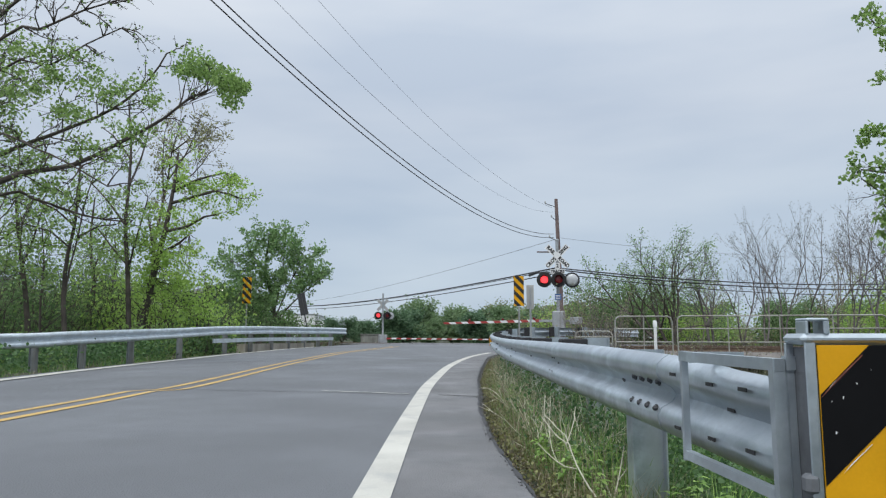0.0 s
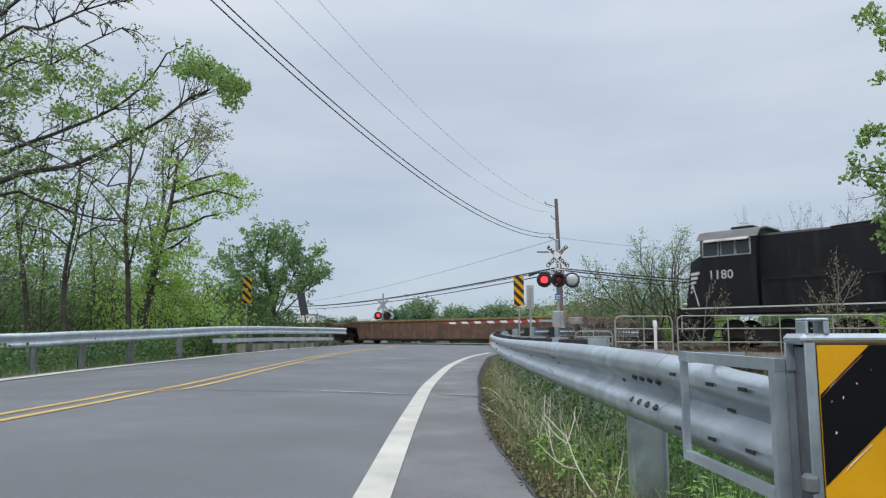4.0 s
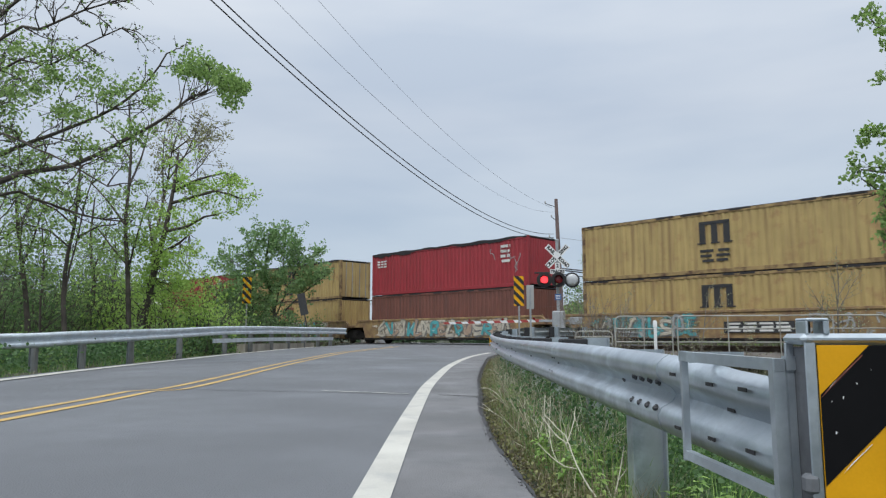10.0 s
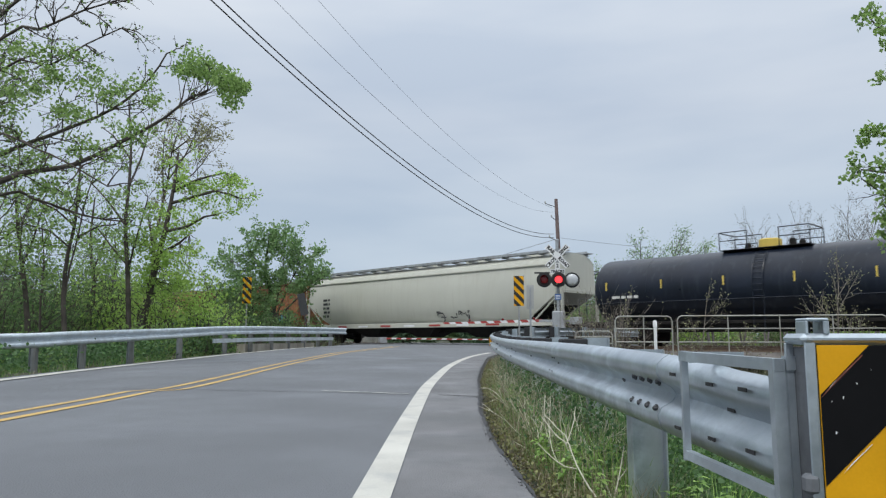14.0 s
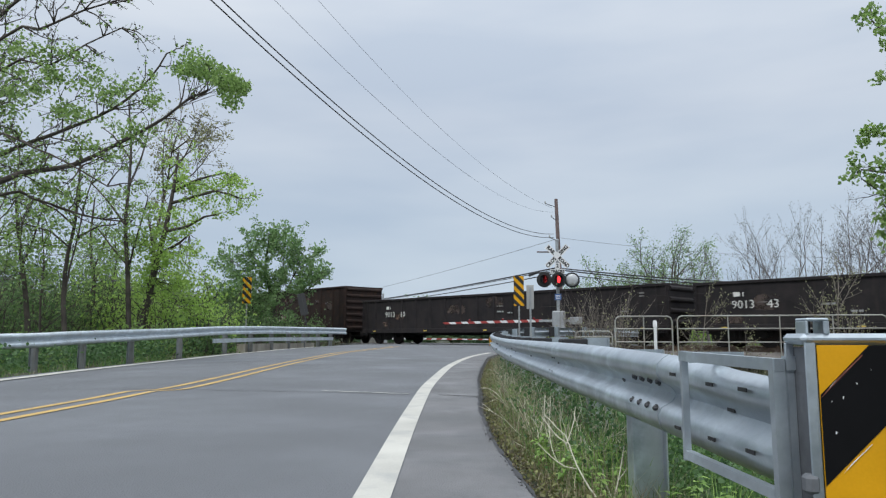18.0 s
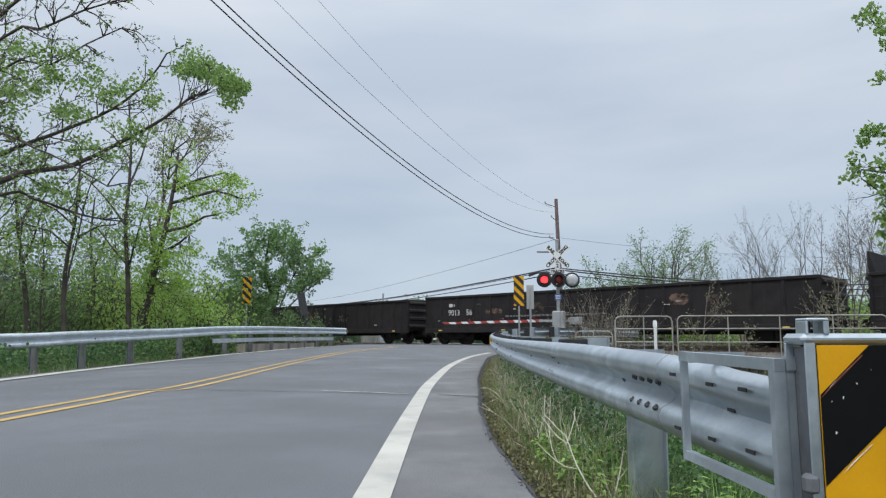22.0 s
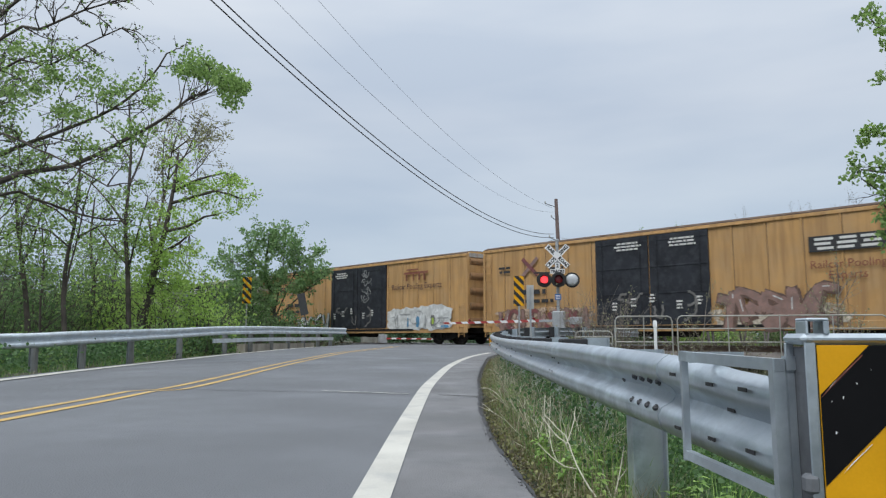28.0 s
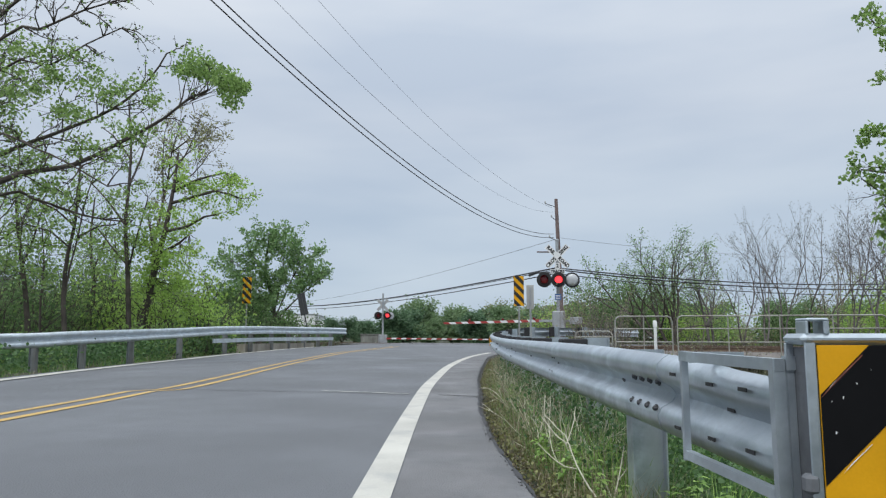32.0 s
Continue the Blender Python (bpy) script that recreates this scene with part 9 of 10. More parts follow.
            LF += [(k0, k0 + 2, k0 + 1, k0 + 1), (k0, k0 + 3, k0 + 2, k0 + 2), (k0 + 1, k0 + 2, k0 + 7, k0 + 4), (k0 + 2, k0 + 3, k0 + 5, k0 + 7), (k0 + 4, k0 + 7, k0 + 6, k0 + 6), (k0 + 7, k0 + 5, k0 + 6, k0 + 6)]
    tris = [t[:3] for t in LF if t[2] == t[3]] + [q for t in LF if t[2] != t[3] for q in ((t[0], t[1], t[2]), (t[0], t[2], t[3]))]
    tagged(quick_mesh("leafy_weeds", LV, tris, WEED), "bright leafy weeds with pointed leaves by the guardrail post", "weeds", kind="stuff")
    v, f = tube_mesh(tubes)
    tagged(quick_mesh("weed_stems", v, f, GRASS), "thin green weed stems", "weeds", kind="stuff")
    # tall bleached stalks
    tubes = []
    for k in range(190):
        p, u = roots(1, 4.2, 14.0, 0.34, 0.75, 1, 1.5)
        d = np.array([rng.normal() * 0.22 - 0.04, rng.normal() * 0.3, 1.0])
        pts = [p[0]]
        L = rng.uniform(0.25, 0.62)
        for j in range(5):
            d = unit(d + rng.normal(size=3) * 0.2)
            pts.append(pts[-1] + d * L / 5)
        tubes.append((pts, [0.0036 - 0.0005 * j for j in range(6)], 4))
        for j in (2, 3, 4):
            d2 = unit(d + rng.normal(size=3) * 0.6)
            tubes.append(([pts[j], pts[j] + d2 * L * 0.2], [0.0022, 0.001], 3))
    v, f = tube_mesh(tubes)
    tagged(quick_mesh("bleached_stalks", v, f, STALK), "bleached dead weed stalks beside the guardrail", "dead stalks", kind="stuff")
    # the forked pale stalks that lean out over the asphalt edge
    for kind, rad in (((((1062, 890), (1042, 862), (1020, 822), (1008, 790), (1000, 770), (985, 757), (972, 742), (963, 735)), ((1003, 785), (985, 772), (968, 750), (958, 738)), ((1002, 788), (1010, 765), (1016, 745), (1018, 720)), ((1020, 830), (1000, 826), (975, 808), (952, 785))), 0.0050),
                      ((((1085, 890), (1092, 860), (1100, 820), (1104, 790)), ((1094, 850), (1104, 838), (1110, 828)), ((1082, 880), (1070, 850), (1066, 830))), 0.0042),
                      ((((965, 700), (963, 720), (962, 745), (950, 775)), ((1022, 740), (1030, 720), (1026, 700))), 0.0036)):
        root = thing("dead_stalk", pose(0, 0, 0), "bleached forked dead weed stalk leaning beside the guardrail", "dead stalk", "dead stalks")
        for k, line in enumerate(kind):
            q0 = 3.55 if rad > 0.004 else 4.6
            pts = smoothline([Vector(sight(x, y, q0 + 0.0012 * (882 - y) + 0.03 * k)) for x, y in line], 0.04)
            n = len(pts)
            part("stem", Shape().tube(pts, [rad * (1 - 0.6 * i / n) * (1 if k == 0 else 0.7) for i in range(n)], 6), STALK, root)
    # left verge
    P, u = roots(12000, 9.0, 36.0, 0.15, 5.0, -1)
    h = np.interp(u, [0.15, 0.8, 2.0], [0.03, 0.09, 0.22]) * rng.uniform(0.4, 1.3, len(u))
    v, f = blades(rng, P, h, rng.uniform(0.008, 0.016, len(u)), 0.45)
    tagged(quick_mesh("verge_grass", v, f, GRASS), "rough green grass behind the far guardrail", "grass", kind="stuff")
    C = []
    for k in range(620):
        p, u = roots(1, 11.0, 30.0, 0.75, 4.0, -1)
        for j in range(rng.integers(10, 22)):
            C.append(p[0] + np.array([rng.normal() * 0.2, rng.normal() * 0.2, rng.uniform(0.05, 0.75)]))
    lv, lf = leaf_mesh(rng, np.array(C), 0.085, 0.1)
    tagged(quick_mesh("low_undergrowth", lv, lf, WEED_SHADED), "low undergrowth behind the far guardrail, shade put into its green", "undergrowth", kind="stuff")
    P, u = roots(900, 9.0, 34.0, 0.3, 3.0, -1)
    v, f = blades(rng, P, rng.uniform(0.06, 0.25, len(u)), rng.uniform(0.004, 0.008, len(u)), 0.6)
    tagged(quick_mesh("dead_stems", v, f, STRAW), "dry straw-coloured dead stems among grass", "dead grass", kind="stuff")
    # rough grass on both sides of the tracks
    n = 9000
    s, w = rng.uniform(-55, 22, n), np.where(rng.uniform(size=n) < 0.5, rng.uniform(-9, -3.2, n), rng.uniform(7.5, 16, n))
    q = C0[None] + DT[None] * s[:, None] + NT[None] * w[:, None]
    keep = ~((q[:, 0] > road_left(q[:, 1]) - 0.3) & (q[:, 0] < road_right(q[:, 1]) + 0.3))
    q = q[keep]
    P = np.stack([q[:, 0], q[:, 1], ground_z(q[:, 0], q[:, 1]) - 0.03], 1)
    v, f = blades(rng, P, rng.uniform(0.15, 0.6, len(P)), rng.uniform(0.01, 0.025, len(P)), 0.4)
    tagged(quick_mesh("trackside_grass", v, f, GRASS_DULL), "rough trackside grass and weeds", "grass", kind="stuff")


build_woods()
build_saplings()
build_far_woods()
build_warehouse()
build_verge()


# ---------------------------------------------------------------- the consist, from its head
def well_stack(s_rear, labels, mats, first=False, last=False, well_mat=None, low_h=2.43, up_h=2.46, doors=False):
    mid = s_rear + 6.096
    w = well_unit(mid, 15.4, well_mat or WELL_YELLOW, "faded yellow articulated well car loaded with stacked containers", first=first, last=last, inner=6.3, depth=(0.30, 1.36))
    rails = {CONT_YELLOW: RAIL_OCHRE, CONT_GREY: RAIL_GREY}
    lo = container(mid, 0.42, 12.192, low_h, mats[0], labels[0], rails=rails.get(mats[0]))
    up = container(mid, 0.42 + low_h + 0.05, 12.192, up_h, mats[1], labels[1], doors_front=doors, rails=rails.get(mats[1]))
    return w, lo, up


def block_mark(parent, x, z, w, h, mat, y=-1.222):
    """A plain arched mark of three uprights under a bar."""
    for dx in (-0.38, 0.0, 0.38):
        part("mark_bar", Shape().box(x + dx * w - 0.1 * w, x + dx * w + 0.1 * w, y - 0.003, y, z - h / 2, z + h / 2 - 0.1 * h), mat, parent, smooth=0)
    part("mark_bar", Shape().box(x - 0.48 * w, x + 0.48 * w, y - 0.003, y, z + h / 2 - 0.16 * h, z + h / 2), mat, parent, smooth=0)
    for dx in (-0.42, 0.02, 0.42):
        part("mark_bar", Shape().box(x + dx * w - 0.14 * w, x + dx * w + 0.14 * w, y - 0.003, y, z - h / 2 - 0.06 * h, z - h / 2), mat, parent, smooth=0)


def letter_row(parent, x0, x1, z0, z1, n, mat, y=-1.222):
    """A row of plain stacked bars in place of a brand's name."""
    step = (x1 - x0) / n
    for k in range(n):
        a, b = x0 + k * step + step * 0.06, x0 + (k + 1) * step - step * 0.1
        sh = Shape()
        for j in range(3):
            z = z0 + (z1 - z0) * (j * 0.39)
            sh.box(a + (0.12 * step if (k + j) % 3 == 0 else 0), b - (0.12 * step if (k + j) % 4 == 1 else 0), y - 0.003, y, z, z + (z1 - z0) * 0.22)
        part("name_slab", sh, mat, parent, smooth=0, fix=False)


def tarp_edge(box, x0, x1, h, deep, seed):
    """A torn black sheet that hangs over the near top edge of a container."""
    rng = np.random.default_rng(seed)
    ph = rng.uniform(0, 6.28, 4)
    xs = np.arange(x0, x1 + 0.01, 0.16)
    top, low = [], []
    for x in xs:
        u = (x - x0) / (x1 - x0)
        top.append((x, h + 0.03 + 0.03 * math.sin(3.1 * x + ph[0])))
        low.append((x, h - deep * (0.35 + 0.3 * math.sin(0.9 * x + ph[1]) + 0.22 * math.sin(2.7 * x + ph[2]) + 0.13 * rng.normal()) * (1 - 0.5 * u) - 0.04))
    sh = Shape()
    for k in range(len(xs) - 1):
        sh.plate([low[k], low[k + 1], top[k + 1], top[k]], -1.224 - 0.004 * abs(math.sin(2.2 * k)), 0.006)
    part("torn_sheet", sh, CONT_ROOF, box, "torn black sheet over the top edge", smooth=0, fix=False)


def cross_mark(car, x, z, r=0.75):
    for ang, mt in ((42, SPRAY["maroon"]), (-42, SPRAY["mauve"])):
        o = part("mark_bar", Shape().box(-r, r, -1.568, -1.564, -0.09 * r / 0.6, 0.09 * r / 0.6), mt, car, "faded crossed road-and-rail mark", smooth=0)
        o.matrix_basis = Matrix.Translation((x, -0.002 if ang > 0 else 0, z)) @ Matrix.Rotation(radians(ang), 4, 'Y')


def build_train():
    locomotive(157.3, 135.3, "4061", "black diesel freight locomotive with white stripes and cab leading", 1)
    locomotive(134.5, 112.8, "1180", "black diesel freight locomotive coupled with its cab trailing", 2, back=True)
    # empty three-platform well car
    for k, (a, b) in enumerate(((109.8, 90.3), (90.3, 70.8), (70.8, 51.3))):
        well_unit((a + b) / 2, a - b, WELL_BROWN, "rusty brown empty articulated well car", chord=RUST_EDGE, last=(k == 2), depth=(0.26, 1.30))
    # brown boxcar
    c = boxcar(33.2, 49.3, 4.36, BOX_BROWN, "faded brown boxcar with horizontally ribbed door", door=(-1.6, 1.9), door_mat=BOX_BROWN, corr_door=True, posts=13, roof_mat=GON_BROWN)
    bars(c, -3.9, -2.3, 3.4, 3.75, 1, LETTER_WHITE)
    bars(c, -7.2, -6.1, 1.45, 1.75, 1, LETTER_WHITE, seed=2)
    bars(c, -5.6, -4.4, 1.45, 1.75, 1, LETTER_WHITE, seed=3)
    bars(c, -1.9, -1.4, 2.1, 3.0, 3, LETTER_WHITE, SIDE - 0.08, 4)
    scrawl(c, 3.0, 6.8, 1.1, 2.4, "silver", 11, 3, w=0.02)
    spray_cloud(c, 5.5, 6.5, 1.0, 1.85, "tan", SIDE - 0.008, 12)
    spray_cloud(c, 6.6, 7.6, 1.0, 1.8, "tan", SIDE - 0.008, 13)
    for k in range(7):
        spray_cloud(c, -7.3 + 0.9 * k, -6.7 + 0.9 * k, 0.85, 1.15 + 0.12 * (k % 3), "silver", SIDE - 0.034, 14 + k)
    scrawl(c, -6.5, -4.0, 1.0, 2.0, "silver", 15, 5, w=0.015)
    # graffitied yellow high-cube boxcar
    c = boxcar(16.5, 32.3, 5.04, BOX_YELLOW_OLD, "weathered yellow high-cube boxcar covered in graffiti", door=(-2.2, 1.7), door_mat=BOX_DOOR, posts=12, grid=2, end_mat=END_YELLOW, roof_mat=ROOF_RUST)
    part("door_ring", Shape().extrude([(-0.1 + 1.38 * math.cos(q), 3.25 + 1.22 * math.sin(q)) for q in np.linspace(0, 6.283, 33)[:-1]], 1, -1.585, -1.58), SPRAY["white"], c, "large white sprayed ring", smooth=0)
    part("door_ring", Shape().extrude([(-0.1 + 1.06 * math.cos(q), 3.25 + 0.94 * math.sin(q)) for q in np.linspace(0, 6.283, 33)[:-1]], 1, -1.59, -1.586), SPRAY["black"], c, "dark middle of the sprayed ring", smooth=0)
    part("paint_patch", Shape().extrude([(1.7, 1.6), (1.75, 4.5), (2.1, 4.6), (2.25, 3.2), (2.0, 1.6)], 1, SIDE - 0.064, SIDE - 0.06), SPRAY["teal"], c, "teal sprayed patch", smooth=0)
    cross_mark(c, -5.55, 3.55, 0.5)
    part("mark_panel", Shape().box(5.75, 7.6, SIDE - 0.064, SIDE - 0.06, 3.72, 4.14), LETTER_BLACK, c, smooth=0)
    letter_row(c, 5.85, 7.5, 3.78, 4.08, 3, LETTER_WHITE, SIDE - 0.066)
    for k, (x0, x1, z0, z1, col) in enumerate(((2.0, 2.7, 1.0, 2.6, "haze"), (2.5, 3.0, 0.9, 2.2, "pink"), (2.95, 4.5, 1.15, 2.75, "cream"), (3.0, 4.6, 0.95, 1.6, "tan"), (4.65, 5.15, 1.3, 2.9, "teal"), (5.3, 7.4, 1.0, 3.0, "haze"), (5.5, 6.2, 1.0, 2.0, "red"), (7.1, 7.5, 0.9, 2.6, "teal"), (6.6, 7.2, 0.9, 1.4, "pink"), (-7.6, -6.9, 2.5, 3.3, "pink"), (-7.5, -6.6, 1.9, 2.7, "haze"), (-6.4, -4.7, 1.6, 2.4, "grey"), (-5.4, -4.6, 1.2, 1.9, "pink"), (-4.6, -3.9, 1.3, 2.6, "silver"), (-3.8, -2.6, 1.2, 2.7, "cream"), (-3.4, -2.6, 1.5, 2.2, "pink"), (-7.4, -2.2, 0.9, 1.35, "pink"), (-7.0, -5.0, 1.2, 1.7, "white"), (-2.1, 1.6, 1.0, 1.7, "haze"))):
        spray_cloud(c, x0, x1, z0, z1, col, SIDE - 0.06 - 0.0015 * k - (0.03 if x0 == -2.1 else 0), 210 + k)
    for x, z, r0, r1, col in ((6.45, 2.55, 1.0, 0.72, "grey"), (6.55, 1.55, 0.5, 0.28, "white")):
        arch = [(x + r0 * math.cos(q), z + r0 * math.sin(q)) for q in np.linspace(0, 3.14, 15)] + [(x + r1 * math.cos(q), z + r1 * math.sin(q)) for q in np.linspace(3.14, 0, 15)]
        part("sprayed_arch", Shape().plate(arch, SIDE - 0.093, 0.002), OVERSPRAY[col], c, "faded sprayed arch", smooth=0, fix=False)
    graffiti(c, -7.4, -2.2, 0.9, 1.6, ["white", "cream", "silver"], "mauve", 21, 10, y=SIDE - 0.098)
    graffiti(c, 2.1, 4.6, 0.95, 1.5, ["cream", "silver"], "tan", 22, 5, y=SIDE - 0.098)
    graffiti(c, 5.4, 7.4, 0.95, 1.7, ["pink", "white", "grey"], "mauve", 23, 5, y=SIDE - 0.098)
    scrawl(c, -5.9, -5.2, 3.1, 3.9, "pink", 25, 3, y=SIDE - 0.07, w=0.03)
    # five stacked platforms
    w, lo, up = well_stack(0.0, ("ochre shipping container loaded in a well car", "weathered pale grey shipping container stacked on another"), (CONT_YELLOW, CONT_GREY), first=True)
    part("star_panel", Shape().box(-5.2, -3.7, -1.226, -1.222, 0.55, 1.95), surf("pale_teal_panel", (0.38, 0.52, 0.50), 0.6, var=0.15, stain=(0.3, 0.33, 0.3)), up, "faded teal square", smooth=0)
    st = []
    for k in range(14):
        q, r = 2 * math.pi * k / 14, (0.55 if k % 2 == 0 else 0.22)
        st.append((-4.45 + r * math.cos(q), 1.25 + r * math.sin(q)))
    part("star_mark", Shape().plate(st, -1.2275, 0.002), LETTER_WHITE, up, smooth=0)
    letter_row(up, -3.0, 3.1, 1.35, 2.1, 6, LETTER_BLACK)
    letter_row(up, -3.0, 3.2, 0.4, 0.98, 7, LETTER_BLACK)
    block_mark(lo, -0.9, 1.55, 1.3, 0.95, LETTER_BROWN)
    spray_cloud(w, -5.6, 0.3, 0.42, 1.3, "silver", -1.535, 41)
    graffiti(w, -5.4, 0.2, 0.45, 1.3, ["blue", "white", "grey"], "grey", 31, 12, y=-1.545)
    spray_cloud(w, 3.6, 6.0, 0.45, 1.25, "tan", -1.535, 42)
    graffiti(w, 3.7, 5.9, 0.5, 1.2, ["cream", "pink"], "maroon", 36, 6, y=-1.545)
    bars(w, 0.6, 3.4, 0.85, 1.15, 1, LETTER_WHITE, -1.535, 7)
    w, lo, up = well_stack(-15.56, ("ochre shipping container loaded in a well car", "ochre shipping container stacked on another"), (CONT_YELLOW, CONT_YELLOW))
    for cc, zz in ((lo, 1.6), (up, 1.65)):
        block_mark(cc, 0.15, zz, 1.3, 0.85, LETTER_BLACK)
    letter_row(up, -0.5, 0.8, 0.45, 0.95, 2, LETTER_BLACK)
    part("name_panel", Shape().box(0.5, 3.1, -1.55, -1.54, 0.55, 0.98), LETTER_BLACK, w, smooth=0)
    letter_row(w, 0.6, 3.0, 0.6, 0.93, 4, LETTER_WHITE, -1.552)
    spray_cloud(w, -5.4, -0.6, 0.42, 1.25, "teal", -1.535, 43)
    graffiti(w, -5.3, -0.6, 0.45, 1.25, ["cream", "silver", "teal"], "grey", 37, 9, y=-1.545)
    scrawl(w, 3.4, 6.0, 0.5, 1.2, "silver", 44, 8, y=-1.545)
    w, lo, up = well_stack(-30.9, ("dull brown shipping container loaded in a well car", "bright red shipping container stacked on another"), (CONT_BROWN, CONT_RED))
    letter_row(up, -5.6, -4.7, 1.65, 2.05, 3, LETTER_WHITE)
    bars(up, 4.3, 5.0, 1.2, 2.2, 4, LETTER_WHITE, -1.222, 4)
    tarp_edge(up, -6.0, 6.0, 2.46, 0.24, 5)
    spray_cloud(w, -5.2, 5.4, 0.42, 1.3, "cream", -1.535, 45)
    graffiti(w, -5.0, 5.2, 0.5, 1.3, ["cream", "teal", "tan"], "grey", 32, 16, y=-1.545, fat=1.1)
    scrawl(up, 3.6, 5.6, 0.7, 2.0, "silver", 46, 4, y=-1.224, w=0.02)
    w, lo, up = well_stack(-46.35, ("ochre shipping container loaded in a well car", "ochre shipping container with doors stacked on another"), (CONT_YELLOW, CONT_YELLOW), doors=True)
    for cc, zz in ((lo, 1.6), (up, 1.65)):
        block_mark(cc, 0.0, zz, 1.3, 0.85, LETTER_BROWN if cc is lo else LETTER_BLACK)
    letter_row(up, -0.65, 0.65, 0.45, 0.95, 2, LETTER_BLACK)
    tarp_edge(up, -6.0, -2.6, 2.46, 0.5, 6)
    tarp_edge(up, -2.6, 6.0, 2.46, 0.1, 7)
    part("torn_strand", Shape().tube([(-3.9, -1.235, 2.35), (-4.8, -1.235, 1.8), (-5.5, -1.235, 1.2)], 0.025, 5), CONT_ROOF, up, "torn black strip")
    for x, z0, z1 in ((-2.5, 1.3, 2.35), (2.5, 0.95, 2.1), (5.35, 1.0, 2.2), (-5.3, 0.4, 1.0)):
        part("rust_run", Shape().extrude([(x - 0.04, z1), (x + 0.04, z1), (x + 0.015, z0), (x - 0.01, z0)], 1, -1.226, -1.222), RAIL, up, "dark run of rust", smooth=0)
    graffiti(w, 1.0, 5.2, 0.5, 1.3, ["cream", "teal"], "tan", 33, 5, y=-1.545)
    letter_row(w, -3.2, -1.2, 0.6, 1.1, 3, SPRAY["red"], -1.545)
    w, lo, up = well_stack(-61.55, ("ochre shipping container loaded in a well car", "bright red shipping container stacked on another"), (CONT_YELLOW, CONT_RED), last=True)
    letter_row(up, -5.6, -4.7, 1.65, 2.05, 3, LETTER_WHITE)
    bars(up, 4.3, 5.0, 1.2, 2.2, 4, LETTER_WHITE, -1.222, 4)
    block_mark(lo, -0.1, 1.5, 1.3, 0.95, LETTER_BLACK)
    part("name_panel", Shape().box(-3.2, 0.3, -1.55, -1.54, 0.7, 1.1), LETTER_BLACK, w, smooth=0)
    bars(w, -3.1, 0.2, 0.75, 1.05, 1, LETTER_WHITE, -1.552, 9)
    # tank cars and hopper
    c = tank_car(-81.6, -64.6, 1.47, 2.48, TANK_WHITE, "grimy off-white tank car with a top platform", band=TANK_WHITE, plat=-0.9, reach=1.4, rail_h=0.45, rail_mat=STEEL_OLD)
    for dx in (-0.45,):
        part("rust_run", Shape().revolve_x([(dx - 0.06, 1.474), (dx, 1.480), (dx + 0.09, 1.474)], 40, 0, 2.48), RAIL_OCHRE, c, "rusty product spill band")
    bars(c, -6.6, -5.2, 1.9, 2.1, 1, LETTER_BLACK, -1.485, 5)
    for k, (x, z) in enumerate(((-4.6, 2.7), (-2.3, 2.3), (1.6, 2.2), (3.1, 2.6), (4.9, 2.3), (5.8, 3.0))):
        part("patch_plate", Shape().box(x - 0.08, x + 0.08, -1.488, -1.44, z - 0.16, z + 0.16, 0.008), CABINET, c, "small grey stencil plate", smooth=0)
    c = tank_car(-98.6, -82.0, 1.44, 2.40, TANK_BLACK, "glossy black tank car with yellow reflective tape", tape=CAR_YELLOW, band=CAR_YELLOW)
    bars(c, 5.2, 6.2, 2.7, 3.0, 2, LETTER_WHITE, -1.40, 6)
    bars(c, -6.4, -4.8, 2.0, 2.2, 1, LETTER_WHITE, -1.42, 7)
    c = round_hopper(-120.4, -98.9, 4.5, HOPPER_GREY, "clean pale grey covered hopper with rounded sides")
    scrawl(c, 2.0, 4.6, 1.25, 1.75, "black", 41, 9, y=-1.53, w=0.035)
    bars(c, -8.6, -7.8, 1.6, 2.9, 5, LETTER_BLACK, -1.535, 8)
    for k in range(9):
        x = -8.5 + 2.1 * k
        part("reflective_tape", Shape().box(x - 0.45, x + 0.45, -1.562, -1.557, 0.98, 1.08), RED_SHEET if k % 2 else SIGN_WHITE, c, smooth=0)
    # rusty boxcar
    c = boxcar(-137.2, -121.1, 4.30, BOX_ORANGE, "rusty orange-brown boxcar with teal graffiti", door=(-2.0, 1.3), door_mat=BOX_ORANGE, corr_door=True, posts=12, end_mat=BOX_ORANGE, roof_mat=RAIL)
    graffiti(c, 1.6, 6.9, 0.8, 2.1, ["teal", "black"], "black", 51, 8)
    graffiti(c, -7.4, -2.2, 0.8, 2.0, ["silver", "grey"], "grey", 52, 6)
    # yellow boxcar with black door
    c = boxcar(-154.0, -137.9, 4.40, BOX_YELLOW, "yellow boxcar with a black ribbed sliding door", door=(-1.4, 2.1), door_mat=BOX_DOOR, corr_door=True, posts=12, end_mat=END_YELLOW, roof_mat=ROOF_RUST)
    letter_row(c, -6.6, -3.6, 3.55, 3.9, 4, LETTER_BLACK, SIDE - 0.062)
    letter_row(c, -4.6, -1.7, 3.05, 3.35, 3, LETTER_BLACK, SIDE - 0.062)
    bars(c, -6.2, -4.6, 2.1, 2.6, 2, LETTER_BLACK, seed=5)
    cross_mark(c, 5.0, 3.1, 0.55)
    bars(c, 3.2, 4.0, 2.95, 3.3, 2, LETTER_BLACK, seed=6)
    bars(c, 5.9, 6.6, 2.95, 3.3, 2, LETTER_BLACK, seed=7)
    graffiti(c, -1.1, 2.3, 0.9, 1.9, ["teal", "black"], "black", 53, 4, y=SIDE - 0.09)
